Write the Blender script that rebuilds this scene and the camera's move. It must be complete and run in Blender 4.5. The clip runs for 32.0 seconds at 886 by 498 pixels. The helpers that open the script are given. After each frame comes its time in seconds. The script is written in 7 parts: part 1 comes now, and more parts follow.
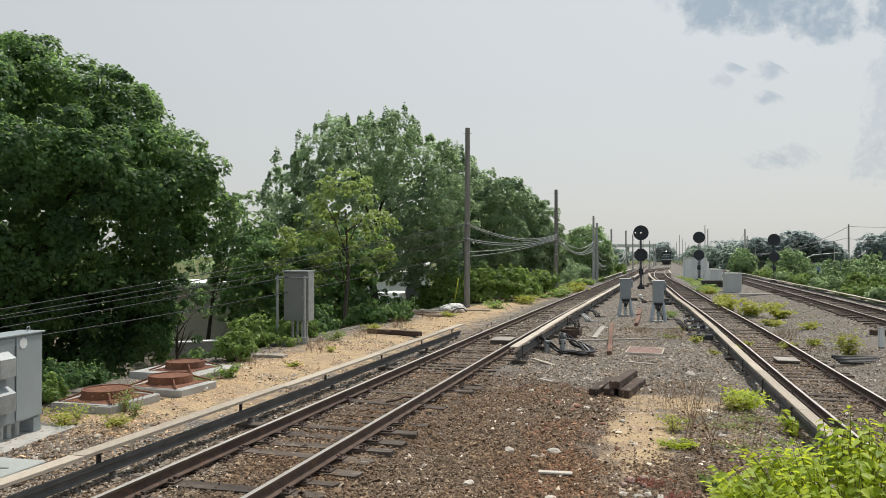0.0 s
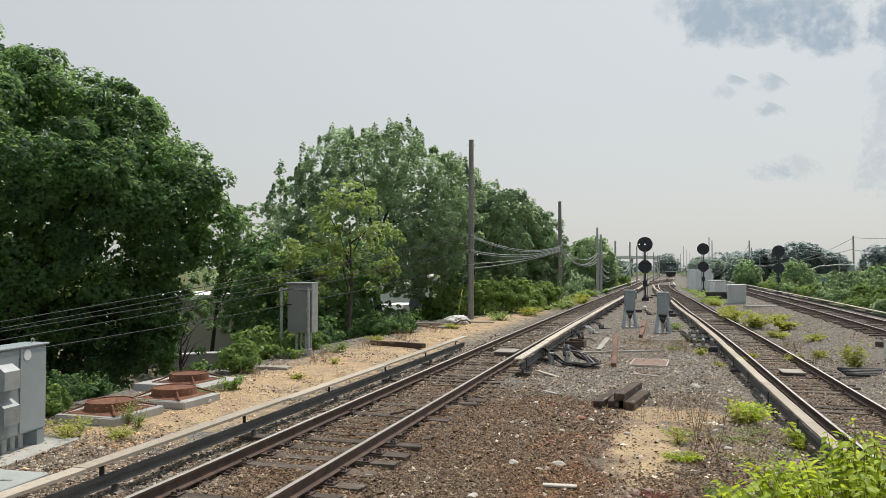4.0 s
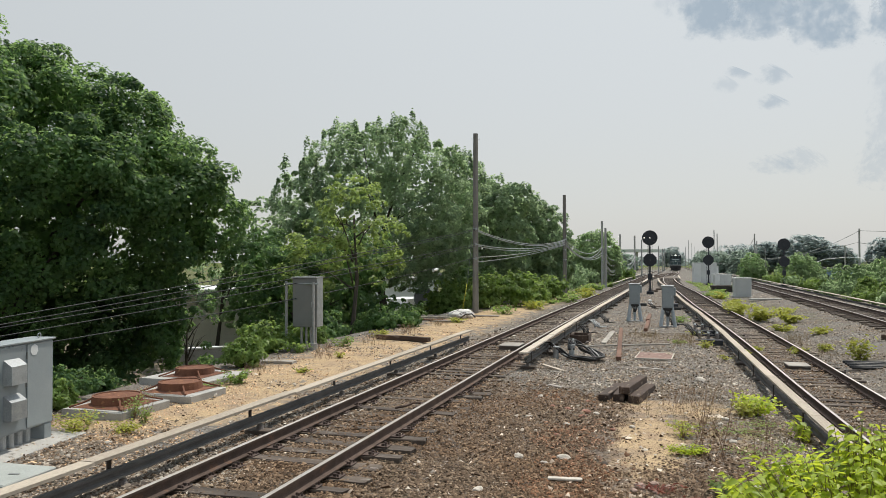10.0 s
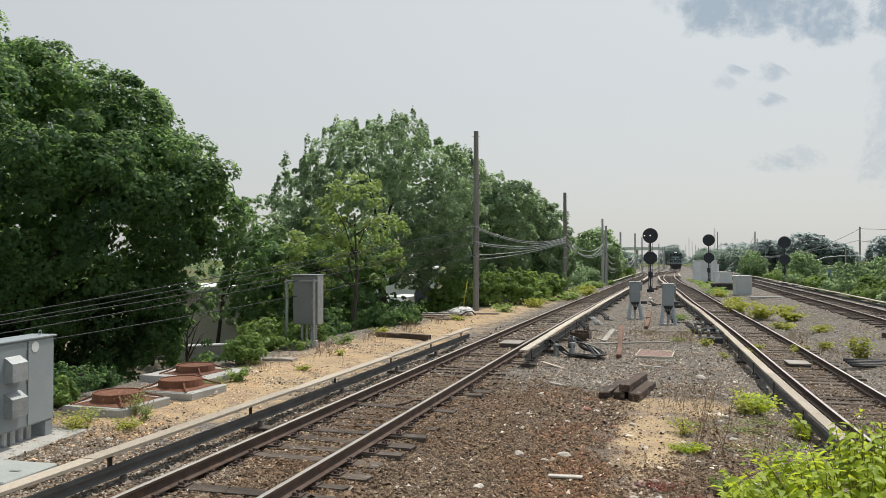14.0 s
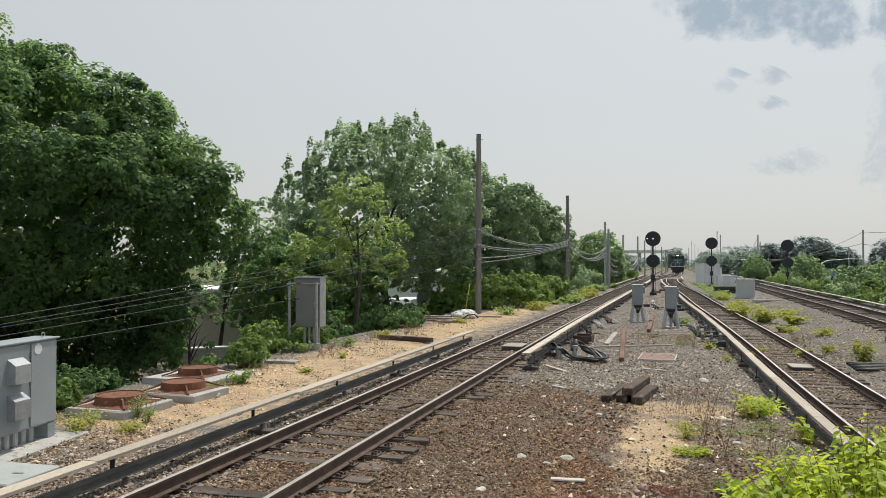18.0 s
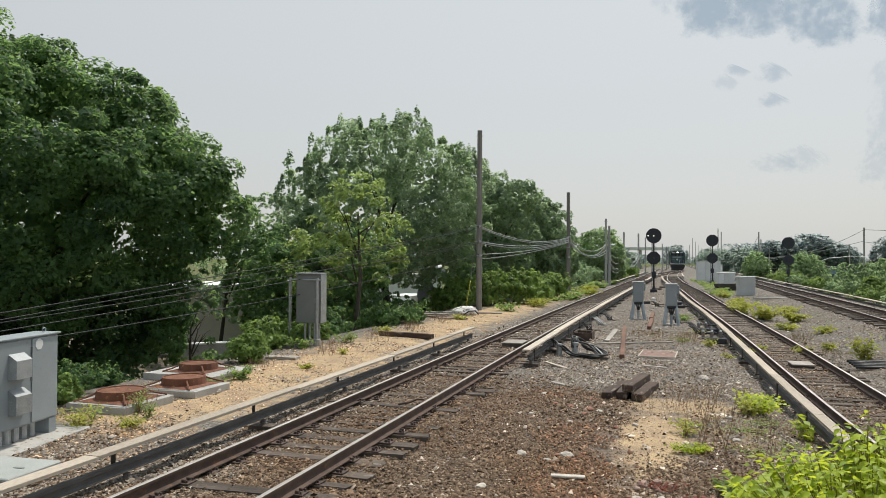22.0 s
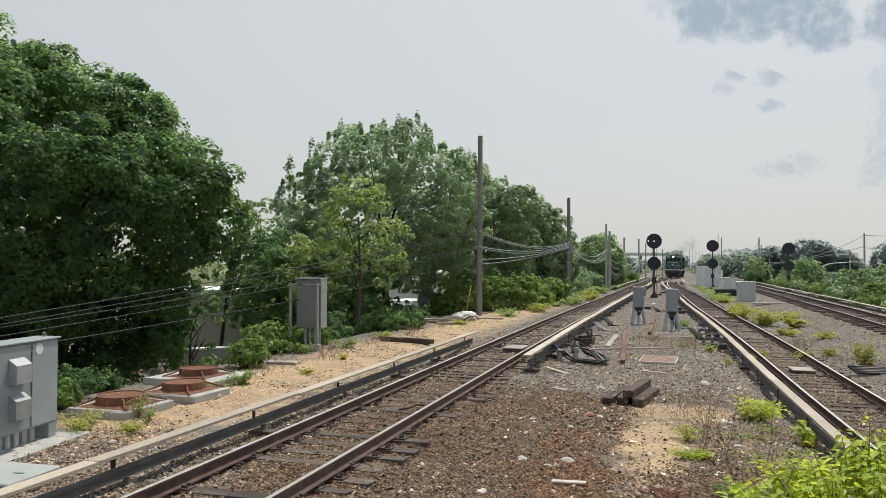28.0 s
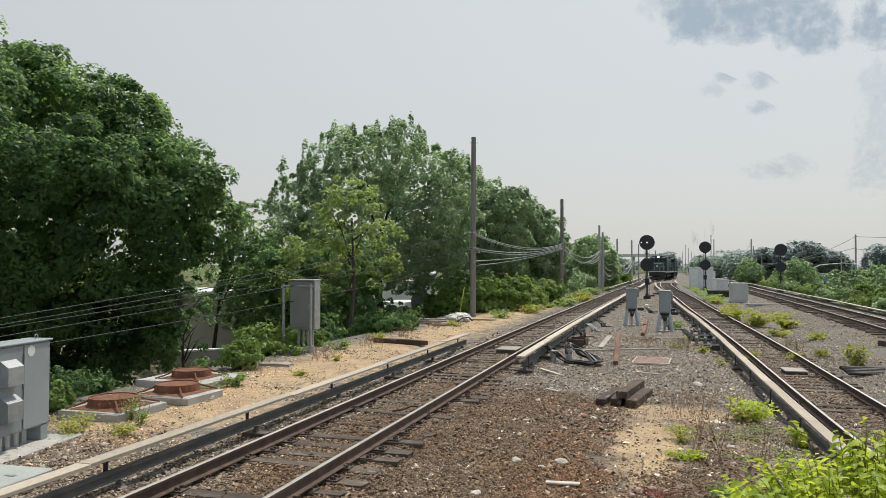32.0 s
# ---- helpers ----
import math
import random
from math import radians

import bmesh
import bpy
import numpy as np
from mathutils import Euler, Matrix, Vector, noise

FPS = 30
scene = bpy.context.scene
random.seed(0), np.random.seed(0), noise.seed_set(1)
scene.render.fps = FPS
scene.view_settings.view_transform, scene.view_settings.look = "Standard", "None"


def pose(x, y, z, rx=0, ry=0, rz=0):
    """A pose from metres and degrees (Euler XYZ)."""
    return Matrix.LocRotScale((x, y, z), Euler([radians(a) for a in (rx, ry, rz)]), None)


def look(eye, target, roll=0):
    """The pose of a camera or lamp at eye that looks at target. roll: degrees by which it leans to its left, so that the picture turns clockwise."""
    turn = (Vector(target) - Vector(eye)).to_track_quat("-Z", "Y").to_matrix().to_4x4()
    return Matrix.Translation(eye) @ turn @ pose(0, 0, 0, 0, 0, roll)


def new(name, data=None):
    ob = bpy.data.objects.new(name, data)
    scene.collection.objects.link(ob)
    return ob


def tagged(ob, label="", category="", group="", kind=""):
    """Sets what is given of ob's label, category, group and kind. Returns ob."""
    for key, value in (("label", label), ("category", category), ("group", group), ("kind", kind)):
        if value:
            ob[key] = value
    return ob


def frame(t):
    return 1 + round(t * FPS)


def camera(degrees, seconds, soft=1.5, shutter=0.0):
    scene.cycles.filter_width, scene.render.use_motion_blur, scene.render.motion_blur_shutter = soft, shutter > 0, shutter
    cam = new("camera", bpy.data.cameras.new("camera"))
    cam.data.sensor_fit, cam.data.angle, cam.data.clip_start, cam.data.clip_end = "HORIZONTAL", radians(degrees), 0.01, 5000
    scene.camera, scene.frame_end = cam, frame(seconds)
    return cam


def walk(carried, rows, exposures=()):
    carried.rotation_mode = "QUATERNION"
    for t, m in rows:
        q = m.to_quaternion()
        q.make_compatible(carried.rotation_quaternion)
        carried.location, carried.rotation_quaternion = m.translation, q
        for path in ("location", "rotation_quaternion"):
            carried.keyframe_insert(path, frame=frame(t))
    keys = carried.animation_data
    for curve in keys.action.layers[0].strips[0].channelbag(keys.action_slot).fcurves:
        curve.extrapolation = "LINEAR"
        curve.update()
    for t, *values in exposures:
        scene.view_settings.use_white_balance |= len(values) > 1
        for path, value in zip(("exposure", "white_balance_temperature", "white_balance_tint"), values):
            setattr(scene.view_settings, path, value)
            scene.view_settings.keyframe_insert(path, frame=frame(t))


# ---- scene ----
from functools import lru_cache
from itertools import product

# ------------------------------------------------------------ camera
EYE = (0.0, 0.0, 2.72)
PATH = [
    (0, 90.551, -0.032, -0.704), (0.5, 90.624, 0.002, -0.701), (1, 90.712, 0.039, -0.690), (1.5, 90.849, 0.044, -0.669),
    (2, 91.037, 0.053, -0.627), (2.5, 91.243, 0.064, -0.579), (3, 91.411, 0.034, -0.524), (3.5, 91.479, -0.004, -0.460),
    (5.5, 91.287, 0.106, -0.269), (6, 91.289, 0.200, -0.242), (6.5, 91.299, 0.262, -0.215), (7, 91.294, 0.290, -0.174),
    (7.5, 91.252, 0.246, -0.128), (8, 91.199, 0.214, -0.074), (8.5, 91.147, 0.201, -0.022), (9, 91.082, 0.203, -0.010),
    (9.5, 91.031, 0.186, -0.021), (10, 90.989, 0.145, -0.066), (10.5, 90.984, 0.146, -0.093), (11, 90.981, 0.090, -0.089),
    (11.5, 90.969, 0.048, -0.068), (12, 90.911, 0.066, -0.066), (12.5, 90.889, 0.000, -0.030), (13, 90.825, -0.000, -0.000),
    (13.5, 90.825, 0.002, 0.002), (14, 90.807, 0.091, -0.040), (14.5, 90.829, 0.053, -0.094), (16.5, 90.971, -0.048, 0.009),
    (17, 91.005, -0.050, 0.062), (17.5, 91.020, -0.001, 0.096), (18, 91.021, 0.010, 0.148), (18.5, 90.995, 0.098, 0.221),
    (19, 90.950, 0.073, 0.282), (19.5, 90.887, 0.044, 0.315), (20, 90.820, 0.074, 0.303), (20.5, 90.761, 0.029, 0.239),
    (21, 90.710, -0.017, 0.188), (21.5, 90.699, -0.097, 0.174), (22, 90.747, -0.164, 0.197), (22.5, 90.808, -0.278, 0.250),
    (23, 90.900, -0.360, 0.277), (23.5, 91.013, -0.403, 0.313), (24, 91.120, -0.381, 0.354), (24.5, 91.228, -0.349, 0.405),
    (25, 91.277, -0.294, 0.458), (25.5, 91.293, -0.270, 0.479), (27.5, 91.238, -0.197, 0.328), (28, 91.144, -0.223, 0.214),
    (28.5, 91.048, -0.217, 0.145), (29, 90.954, -0.226, 0.085), (29.5, 90.872, -0.237, 0.069), (30, 90.873, -0.205, 0.018),
    (30.5, 90.947, -0.219, -0.044), (31, 91.060, -0.223, -0.163), (31.5, 91.161, -0.221, -0.231), (32, 91.249, -0.196, -0.298),
]
cam = camera(61.4155, 32.0, soft=0.5)
SWAY = [0.007, 0.006, 0.0, -0.003, -0.009, -0.012, -0.02]
walk(cam, [(t, pose(float(np.interp(t, [0, 8, 13, 20, 24, 28, 32], SWAY)), EYE[1], EYE[2], rx, ry, rz)) for t, rx, ry, rz in PATH],
     exposures=[(0.0, 0.0), (32.0, 0.0)])

# ------------------------------------------------------------ world and sun
SUN_ELEVATION, SUN_AZIMUTH = radians(66), radians(34)  # azimuth from +Y towards +X
SUN_DIR = Vector((math.sin(SUN_AZIMUTH) * math.cos(SUN_ELEVATION), math.cos(SUN_AZIMUTH) * math.cos(SUN_ELEVATION), math.sin(SUN_ELEVATION)))


def make_world():
    world = bpy.data.worlds.new("hazy_sky")
    scene.world = world
    world.use_nodes = True
    nt = world.node_tree
    nt.nodes.clear()
    N, L = nt.nodes.new, nt.links.new

    def math_node(op, a, b=None, c=None, clamp=False):
        n = N("ShaderNodeMath")
        n.operation, n.use_clamp = op, clamp
        for i, v in enumerate((a, b, c)):
            if v is None:
                continue
            if isinstance(v, (int, float)):
                n.inputs[i].default_value = v
            else:
                L(v, n.inputs[i])
        return n.outputs[0]

    out = N("ShaderNodeOutputWorld")
    sky = N("ShaderNodeTexSky")
    sky.sky_type, sky.sun_disc = "NISHITA", False
    sky.sun_elevation, sky.sun_rotation = SUN_ELEVATION, SUN_AZIMUTH
    sky.dust_density, sky.air_density = 2.0, 1.2
    bg_sky = N("ShaderNodeBackground")
    bg_sky.inputs[1].default_value = 0.022
    L(sky.outputs[0], bg_sky.inputs[0])

    tc = N("ShaderNodeTexCoord")
    sep = N("ShaderNodeSeparateXYZ")
    L(tc.outputs["Generated"], sep.inputs[0])
    z = sep.outputs[2]
    # thin haze veil: a little warmer near the horizon, cooler up high
    ramp = N("ShaderNodeValToRGB")
    els = ramp.color_ramp.elements
    els[0].position, els[0].color = 0.0, (0.783, 0.795, 0.792, 1)
    els[1].position, els[1].color = 0.7, (0.60, 0.70, 0.77, 1)
    e = els.new(0.12)
    e.color = (0.768, 0.779, 0.769, 1)
    e = els.new(0.34)
    e.color = (0.75, 0.775, 0.763, 1)
    L(math_node("MAXIMUM", z, 0.0), ramp.inputs[0])

    bg = N("ShaderNodeBackground")
    bg.inputs[1].default_value = 0.92
    # haze is brightest round the sun and dims away from it
    aim = N("ShaderNodeVectorMath")
    aim.operation = "DOT_PRODUCT"
    L(tc.outputs["Generated"], aim.inputs[0])
    aim.inputs[1].default_value = SUN_DIR
    glow = math_node("POWER", math_node("MULTIPLY_ADD", aim.outputs["Value"], 0.5, 0.5, clamp=True), 1.5)
    glow = math_node("MULTIPLY_ADD", glow, 0.6, 0.4)
    grey = N("ShaderNodeCombineColor")
    for i in range(3):
        L(glow, grey.inputs[i])
    dim = N("ShaderNodeMix")
    dim.data_type, dim.blend_type = "RGBA", "MULTIPLY"
    dim.inputs["Factor"].default_value = 1.0
    L(ramp.outputs[0], dim.inputs["A"])
    L(grey.outputs[0], dim.inputs["B"])
    L(dim.outputs["Result"], bg.inputs[0])
    add = N("ShaderNodeAddShader")
    L(bg_sky.outputs[0], add.inputs[0])
    L(bg.outputs[0], add.inputs[1])
    L(add.outputs[0], out.inputs[0])


make_world()
sun_data = bpy.data.lights.new("sun", "SUN")
sun_data.energy, sun_data.angle, sun_data.color = 3.75, radians(2.0), (1.0, 0.93, 0.82)
sun = new("sun", sun_data)
sun.matrix_world = look(SUN_DIR * 100, (0, 0, 0))


# ------------------------------------------------------------ clouds: a drifting layer far off
def cloud_material(name, strength):
    m = bpy.data.materials.new(name)
    m.use_nodes = True
    nt = m.node_tree
    nt.nodes.clear()
    N, L = nt.nodes.new, nt.links.new

    def calc(op, a, b=None, clamp=False):
        n = N("ShaderNodeMath")
        n.operation, n.use_clamp = op, clamp
        for i, v in enumerate((a, b)):
            if isinstance(v, (int, float)):
                n.inputs[i].default_value = v
            elif v is not None:
                L(v, n.inputs[i])
        return n.outputs[0]

    tc = N("ShaderNodeTexCoord")
    sep = N("ShaderNodeSeparateXYZ")
    L(tc.outputs["Generated"], sep.inputs[0])
    a = calc("SUBTRACT", calc("MULTIPLY", sep.outputs[0], 2.0), 1.0)
    c = calc("SUBTRACT", calc("MULTIPLY", sep.outputs[2], 2.0), 1.0)
    mask = calc("SUBTRACT", 1.0, calc("ADD", calc("MULTIPLY", a, a), calc("MULTIPLY", c, c)), clamp=True)
    no = N("ShaderNodeTexNoise")
    no.inputs["Scale"].default_value, no.inputs["Detail"].default_value, no.inputs["Roughness"].default_value = 0.024, 7, 0.6
    info = N("ShaderNodeObjectInfo")
    off = N("ShaderNodeVectorMath")
    off.operation = "ADD"
    L(tc.outputs["Object"], off.inputs[0])
    L(calc("MULTIPLY", info.outputs["Random"], 3000.0), off.inputs[1])
    L(off.outputs[0], no.inputs["Vector"])
    ragged = calc("MULTIPLY", calc("SUBTRACT", no.outputs[0], 0.5), 3.0)
    total = calc("ADD", calc("MULTIPLY", mask, 1.25), calc("MULTIPLY", ragged, calc("MULTIPLY", mask, 4.0, clamp=True)))
    mr = N("ShaderNodeMapRange")
    mr.interpolation_type = "SMOOTHSTEP"
    mr.inputs["From Min"].default_value, mr.inputs["From Max"].default_value = 0.2, 1.45
    mr.inputs["To Max"].default_value = strength
    L(total, mr.inputs["Value"])
    em = N("ShaderNodeEmission")
    em.inputs[0].default_value = (0.36, 0.445, 0.53, 1)
    tr = N("ShaderNodeBsdfTransparent")
    mx = N("ShaderNodeMixShader")
    L(mr.outputs[0], mx.inputs[0])
    L(tr.outputs[0], mx.inputs[1])
    L(em.outputs[0], mx.inputs[2])
    out = N("ShaderNodeOutputMaterial")
    L(mx.outputs[0], out.inputs[0])
    return m


M_CLOUD, M_PUFF, M_THINCLOUD = cloud_material("grey_blue_cloud", 0.9), cloud_material("small_grey_cloud", 0.55), cloud_material("thin_hazy_cloud", 0.3)
CLOUD_H = 500.0
CLOUDS = []
# across, height and half sizes as shares of the distance
for across, high, rx, rz, thin in ((0.385, 0.345, 0.085, 0.056, 0), (0.455, 0.335, 0.065, 0.040, 0), (0.535, 0.325, 0.075, 0.050, 0), (0.32, 0.352, 0.035, 0.020, 1), (0.62, 0.335, 0.045, 0.050, 0), (0.49, 0.365, 0.10, 0.035, 0),
                                   (0.402, 0.253, 0.024, 0.010, 0), (0.386, 0.238, 0.022, 0.014, 1), (0.449, 0.252, 0.028, 0.016, 0), (0.448, 0.215, 0.026, 0.013, 0),
                                   (0.482, 0.136, 0.044, 0.022, 1), (0.447, 0.130, 0.040, 0.016, 1), (0.615, 0.255, 0.040, 0.04, 1), (0.625, 0.19, 0.06, 0.07, 1), (0.60, 0.13, 0.05, 0.04, 1)):
    d = CLOUD_H / high
    me = bpy.data.meshes.new("cloud")
    me.from_pydata([(sx * rx * d, 0.02 * d * sx * sz, sz * rz * d) for sx, sz in ((-1, -1), (1, -1), (1, 1), (-1, 1))], [], [(0, 1, 2, 3)])
    me.materials.append(M_THINCLOUD if thin else M_PUFF if high < 0.3 else M_CLOUD)
    ob = new("cloud", me)
    ob.matrix_basis = pose(across * d, d, CLOUD_H)
    tagged(ob, "thin hazy cloud wisp in a pale sky" if thin else "soft grey-blue broken cloud in a hazy sky", "cloud", "clouds", "structure")
    CLOUDS.append(ob)


# ------------------------------------------------------------ materials
def mat(name, c1, c2=None, scale=3.0, rough=0.8, metal=0.0, bump=0.25, fine=70.0, vary=0.18, rnd=0.12, c3=None, c3_at=0.62,
        c3_scale=9.0, stretch=(1, 1, 1), rough_var=0.15, dist=0.01):
    """Weathered surface: two tones on a broad noise, grain on a fine one, stains of a third tone."""
    m = bpy.data.materials.new(name)
    m.use_nodes = True
    nt = m.node_tree
    N, L = nt.nodes.new, nt.links.new
    b = nt.nodes["Principled BSDF"]
    tc = N("ShaderNodeTexCoord")
    mp = N("ShaderNodeMapping")
    mp.inputs["Scale"].default_value = stretch
    L(tc.outputs["Object"], mp.inputs[0])
    info = N("ShaderNodeObjectInfo")
    off = N("ShaderNodeVectorMath")
    off.operation = "ADD"
    sc = N("ShaderNodeMath")
    sc.operation = "MULTIPLY"
    sc.inputs[1].default_value = 37.0
    L(info.outputs["Random"], sc.inputs[0])
    L(mp.outputs[0], off.inputs[0])
    L(sc.outputs[0], off.inputs[1])

    def noise_tex(s, detail):
        n = N("ShaderNodeTexNoise")
        n.inputs["Scale"].default_value, n.inputs["Detail"].default_value = s, detail
        L(off.outputs[0], n.inputs["Vector"])
        return n.outputs[0]

    def ramp(v, a, z):
        r = N("ShaderNodeMapRange")
        r.inputs["From Min"].default_value, r.inputs["From Max"].default_value = a, z
        L(v, r.inputs["Value"])
        return r.outputs[0]

    def mix(fac, a, c, mode="MIX"):
        n = N("ShaderNodeMix")
        n.data_type, n.blend_type = "RGBA", mode
        for sock, v in ((n.inputs["Factor"], fac), (n.inputs["A"], a), (n.inputs["B"], c)):
            if isinstance(v, (int, float)):
                sock.default_value = v
            elif isinstance(v, tuple):
                sock.default_value = (*v, 1)
            else:
                L(v, sock)
        return n.outputs["Result"]

    broad, grain = noise_tex(scale, 4), noise_tex(fine, 3)
    col = mix(ramp(broad, 0.32, 0.68), c1, c2 or tuple(0.75 * v for v in c1))
    if c3:
        col = mix(ramp(noise_tex(c3_scale, 5), c3_at, c3_at + 0.1), col, c3)
    tone = N("ShaderNodeMapRange")
    tone.inputs["From Min"].default_value, tone.inputs["From Max"].default_value = 0.25, 0.75
    tone.inputs["To Min"].default_value, tone.inputs["To Max"].default_value = 1 - vary, 1 + vary
    L(grain, tone.inputs["Value"])
    rv = N("ShaderNodeMapRange")
    rv.inputs["To Min"].default_value, rv.inputs["To Max"].default_value = 1 - rnd, 1 + rnd
    L(info.outputs["Random"], rv.inputs["Value"])
    mul = N("ShaderNodeMath")
    mul.operation = "MULTIPLY"
    L(tone.outputs[0], mul.inputs[0])
    L(rv.outputs[0], mul.inputs[1])
    grey = N("ShaderNodeCombineColor")
    for i in range(3):
        L(mul.outputs[0], grey.inputs[i])
    col = mix(1.0, col, grey.outputs[0], "MULTIPLY")
    L(col, b.inputs["Base Color"])
    rr = N("ShaderNodeMapRange")
    rr.inputs["To Min"].default_value, rr.inputs["To Max"].default_value = max(0.05, rough - rough_var), min(1, rough + rough_var)
    L(broad, rr.inputs["Value"])
    L(rr.outputs[0], b.inputs["Roughness"])
    b.inputs["Metallic"].default_value = metal
    if bump:
        bn = N("ShaderNodeBump")
        bn.inputs["Strength"].default_value, bn.inputs["Distance"].default_value = bump, dist
        L(grain, bn.inputs["Height"])
        L(bn.outputs[0], b.inputs["Normal"])
    return m


def leaf_mat(name, dark, light, through_col, scale=0.5, gloss=0.35, trans=0.35):
    """Leaf: each island its own tone, light passes through."""
    m = bpy.data.materials.new(name)
    m.use_nodes = True
    nt = m.node_tree
    N, L = nt.nodes.new, nt.links.new
    b = nt.nodes["Principled BSDF"]
    geo = N("ShaderNodeNewGeometry")
    tc = N("ShaderNodeTexCoord")
    no = N("ShaderNodeTexNoise")
    no.inputs["Scale"].default_value, no.inputs["Detail"].default_value = scale, 3
    L(tc.outputs["Object"], no.inputs["Vector"])
    mx = N("ShaderNodeMath")
    mx.operation = "MULTIPLY_ADD"
    mx.inputs[1].default_value, mx.inputs[2].default_value = 0.6, -0.3
    L(geo.outputs["Random Per Island"], mx.inputs[0])
    ad = N("ShaderNodeMath")
    ad.operation = "ADD"
    L(mx.outputs[0], ad.inputs[0])
    rg = N("ShaderNodeMapRange")
    rg.inputs["From Min"].default_value, rg.inputs["From Max"].default_value = 0.3, 0.7
    L(no.outputs[0], rg.inputs["Value"])
    L(rg.outputs[0], ad.inputs[1])
    ad.use_clamp = True
    mix = N("ShaderNodeMix")
    mix.data_type = "RGBA"
    L(ad.outputs[0], mix.inputs["Factor"])
    mix.inputs["A"].default_value, mix.inputs["B"].default_value = (*dark, 1), (*light, 1)
    L(mix.outputs["Result"], b.inputs["Base Color"])
    b.inputs["Roughness"].default_value = 0.5
    b.inputs["Specular IOR Level"].default_value = gloss
    tr = N("ShaderNodeBsdfTranslucent")
    mt = N("ShaderNodeMix")
    mt.data_type = "RGBA"
    L(ad.outputs[0], mt.inputs["Factor"])
    mt.inputs["A"].default_value = (*[0.6 * v for v in through_col], 1)
    mt.inputs["B"].default_value = (*through_col, 1)
    L(mt.outputs["Result"], tr.inputs["Color"])
    ms = N("ShaderNodeMixShader")
    ms.inputs[0].default_value = trans
    L(b.outputs[0], ms.inputs[1])
    L(tr.outputs[0], ms.inputs[2])
    L(ms.outputs[0], nt.nodes["Material Output"].inputs[0])
    return m


M_TIE = mat("weathered_tie_wood", (0.128, 0.10, 0.079), (0.06, 0.047, 0.038), 4, 0.9, bump=0.7, fine=45, stretch=(0.25, 1, 1), c3=(0.22, 0.20, 0.18), c3_scale=14, rnd=0.3)
M_RAIL = mat("rusty_rail_steel", (0.105, 0.068, 0.052), (0.07, 0.047, 0.037), 5, 0.9, 0.0, 0.3, 90, c3=(0.16, 0.085, 0.05), c3_scale=6)
M_RAILHEAD = mat("polished_rail_head", (0.62, 0.59, 0.56), (0.44, 0.40, 0.365), 2, 0.46, 0.9, 0.02, 120, 0.06)
M_PLATE = mat("rusty_tie_plate", (0.11, 0.075, 0.06), (0.07, 0.05, 0.045), 20, 0.85, 0.1, 0.4)
M_COVER = mat("weathered_cover_board", (0.45, 0.39, 0.315), (0.37, 0.315, 0.25), 1.2, 0.8, bump=0.3, fine=40, stretch=(1, 0.3, 1), c3=(0.36, 0.31, 0.25), c3_scale=3)
M_COVERPALE = mat("pale_cover_board", (0.57, 0.505, 0.42), (0.47, 0.41, 0.335), 1.2, 0.8, bump=0.3, fine=40, c3=(0.40, 0.35, 0.30), c3_scale=3)
M_THIRD = mat("dark_third_rail_steel", (0.125, 0.118, 0.112), (0.088, 0.084, 0.08), 3, 0.7, 0.1, 0.3)
M_BRACKET = mat("dark_iron_bracket", (0.04, 0.036, 0.034), (0.06, 0.045, 0.036), 12, 0.8, 0.1, 0.3)
M_INSUL = mat("dirty_porcelain", (0.20, 0.17, 0.15), (0.12, 0.10, 0.09), 20, 0.5, 0, 0.2)
M_POLE = mat("grey_pole_wood", (0.25, 0.235, 0.215), (0.15, 0.14, 0.13), 2.5, 0.9, bump=0.7, fine=30, stretch=(3, 3, 0.2), c3=(0.28, 0.25, 0.225), c3_scale=5)
M_CABLE = mat("grey_cable_sheath", (0.38, 0.39, 0.385), (0.27, 0.28, 0.28), 6, 0.55, 0, 0.1)
M_BLACKCABLE = mat("black_rubber_cable", (0.018, 0.018, 0.019), (0.03, 0.03, 0.03), 6, 0.5, 0, 0.1)
M_SIGNAL = mat("flat_black_signal_paint", (0.024, 0.028, 0.037), (0.034, 0.037, 0.046), 3, 0.7, 0, 0.1)
M_GREYPAINT = mat("grey_cabinet_paint", (0.29, 0.325, 0.34), (0.255, 0.29, 0.305), 1.6, 0.5, 0, 0.05, 60, 0.06, c3=(0.22, 0.24, 0.25), c3_at=0.66)
M_DARKGREY = mat("darker_grey_paint", (0.20, 0.21, 0.205), (0.17, 0.18, 0.175), 1.4, 0.55, 0, 0.05, 60, 0.06)
M_GALV = mat("galvanised_steel", (0.42, 0.44, 0.45), (0.33, 0.35, 0.36), 7, 0.45, 0.5, 0.1)
M_CONCRETE = mat("weathered_concrete", (0.42, 0.41, 0.385), (0.32, 0.315, 0.30), 2.2, 0.9, 0, 0.4, 60, c3=(0.24, 0.23, 0.21), c3_scale=5)
M_RUST = mat("orange_brown_rust", (0.19, 0.08, 0.043), (0.125, 0.052, 0.032), 5, 0.9, 0.05, 0.5, 60, c3=(0.34, 0.17, 0.075), c3_scale=9)
M_TIMBER = mat("creosoted_timber", (0.085, 0.055, 0.040), (0.038, 0.026, 0.022), 4, 0.85, bump=0.6, fine=45, stretch=(1, 0.25, 1), c3=(0.19, 0.145, 0.115), c3_scale=8, c3_at=0.58)
M_STONE = mat("ballast_stone", (0.30, 0.265, 0.235), (0.20, 0.17, 0.15), 6, 0.9, bump=0.3, fine=60)
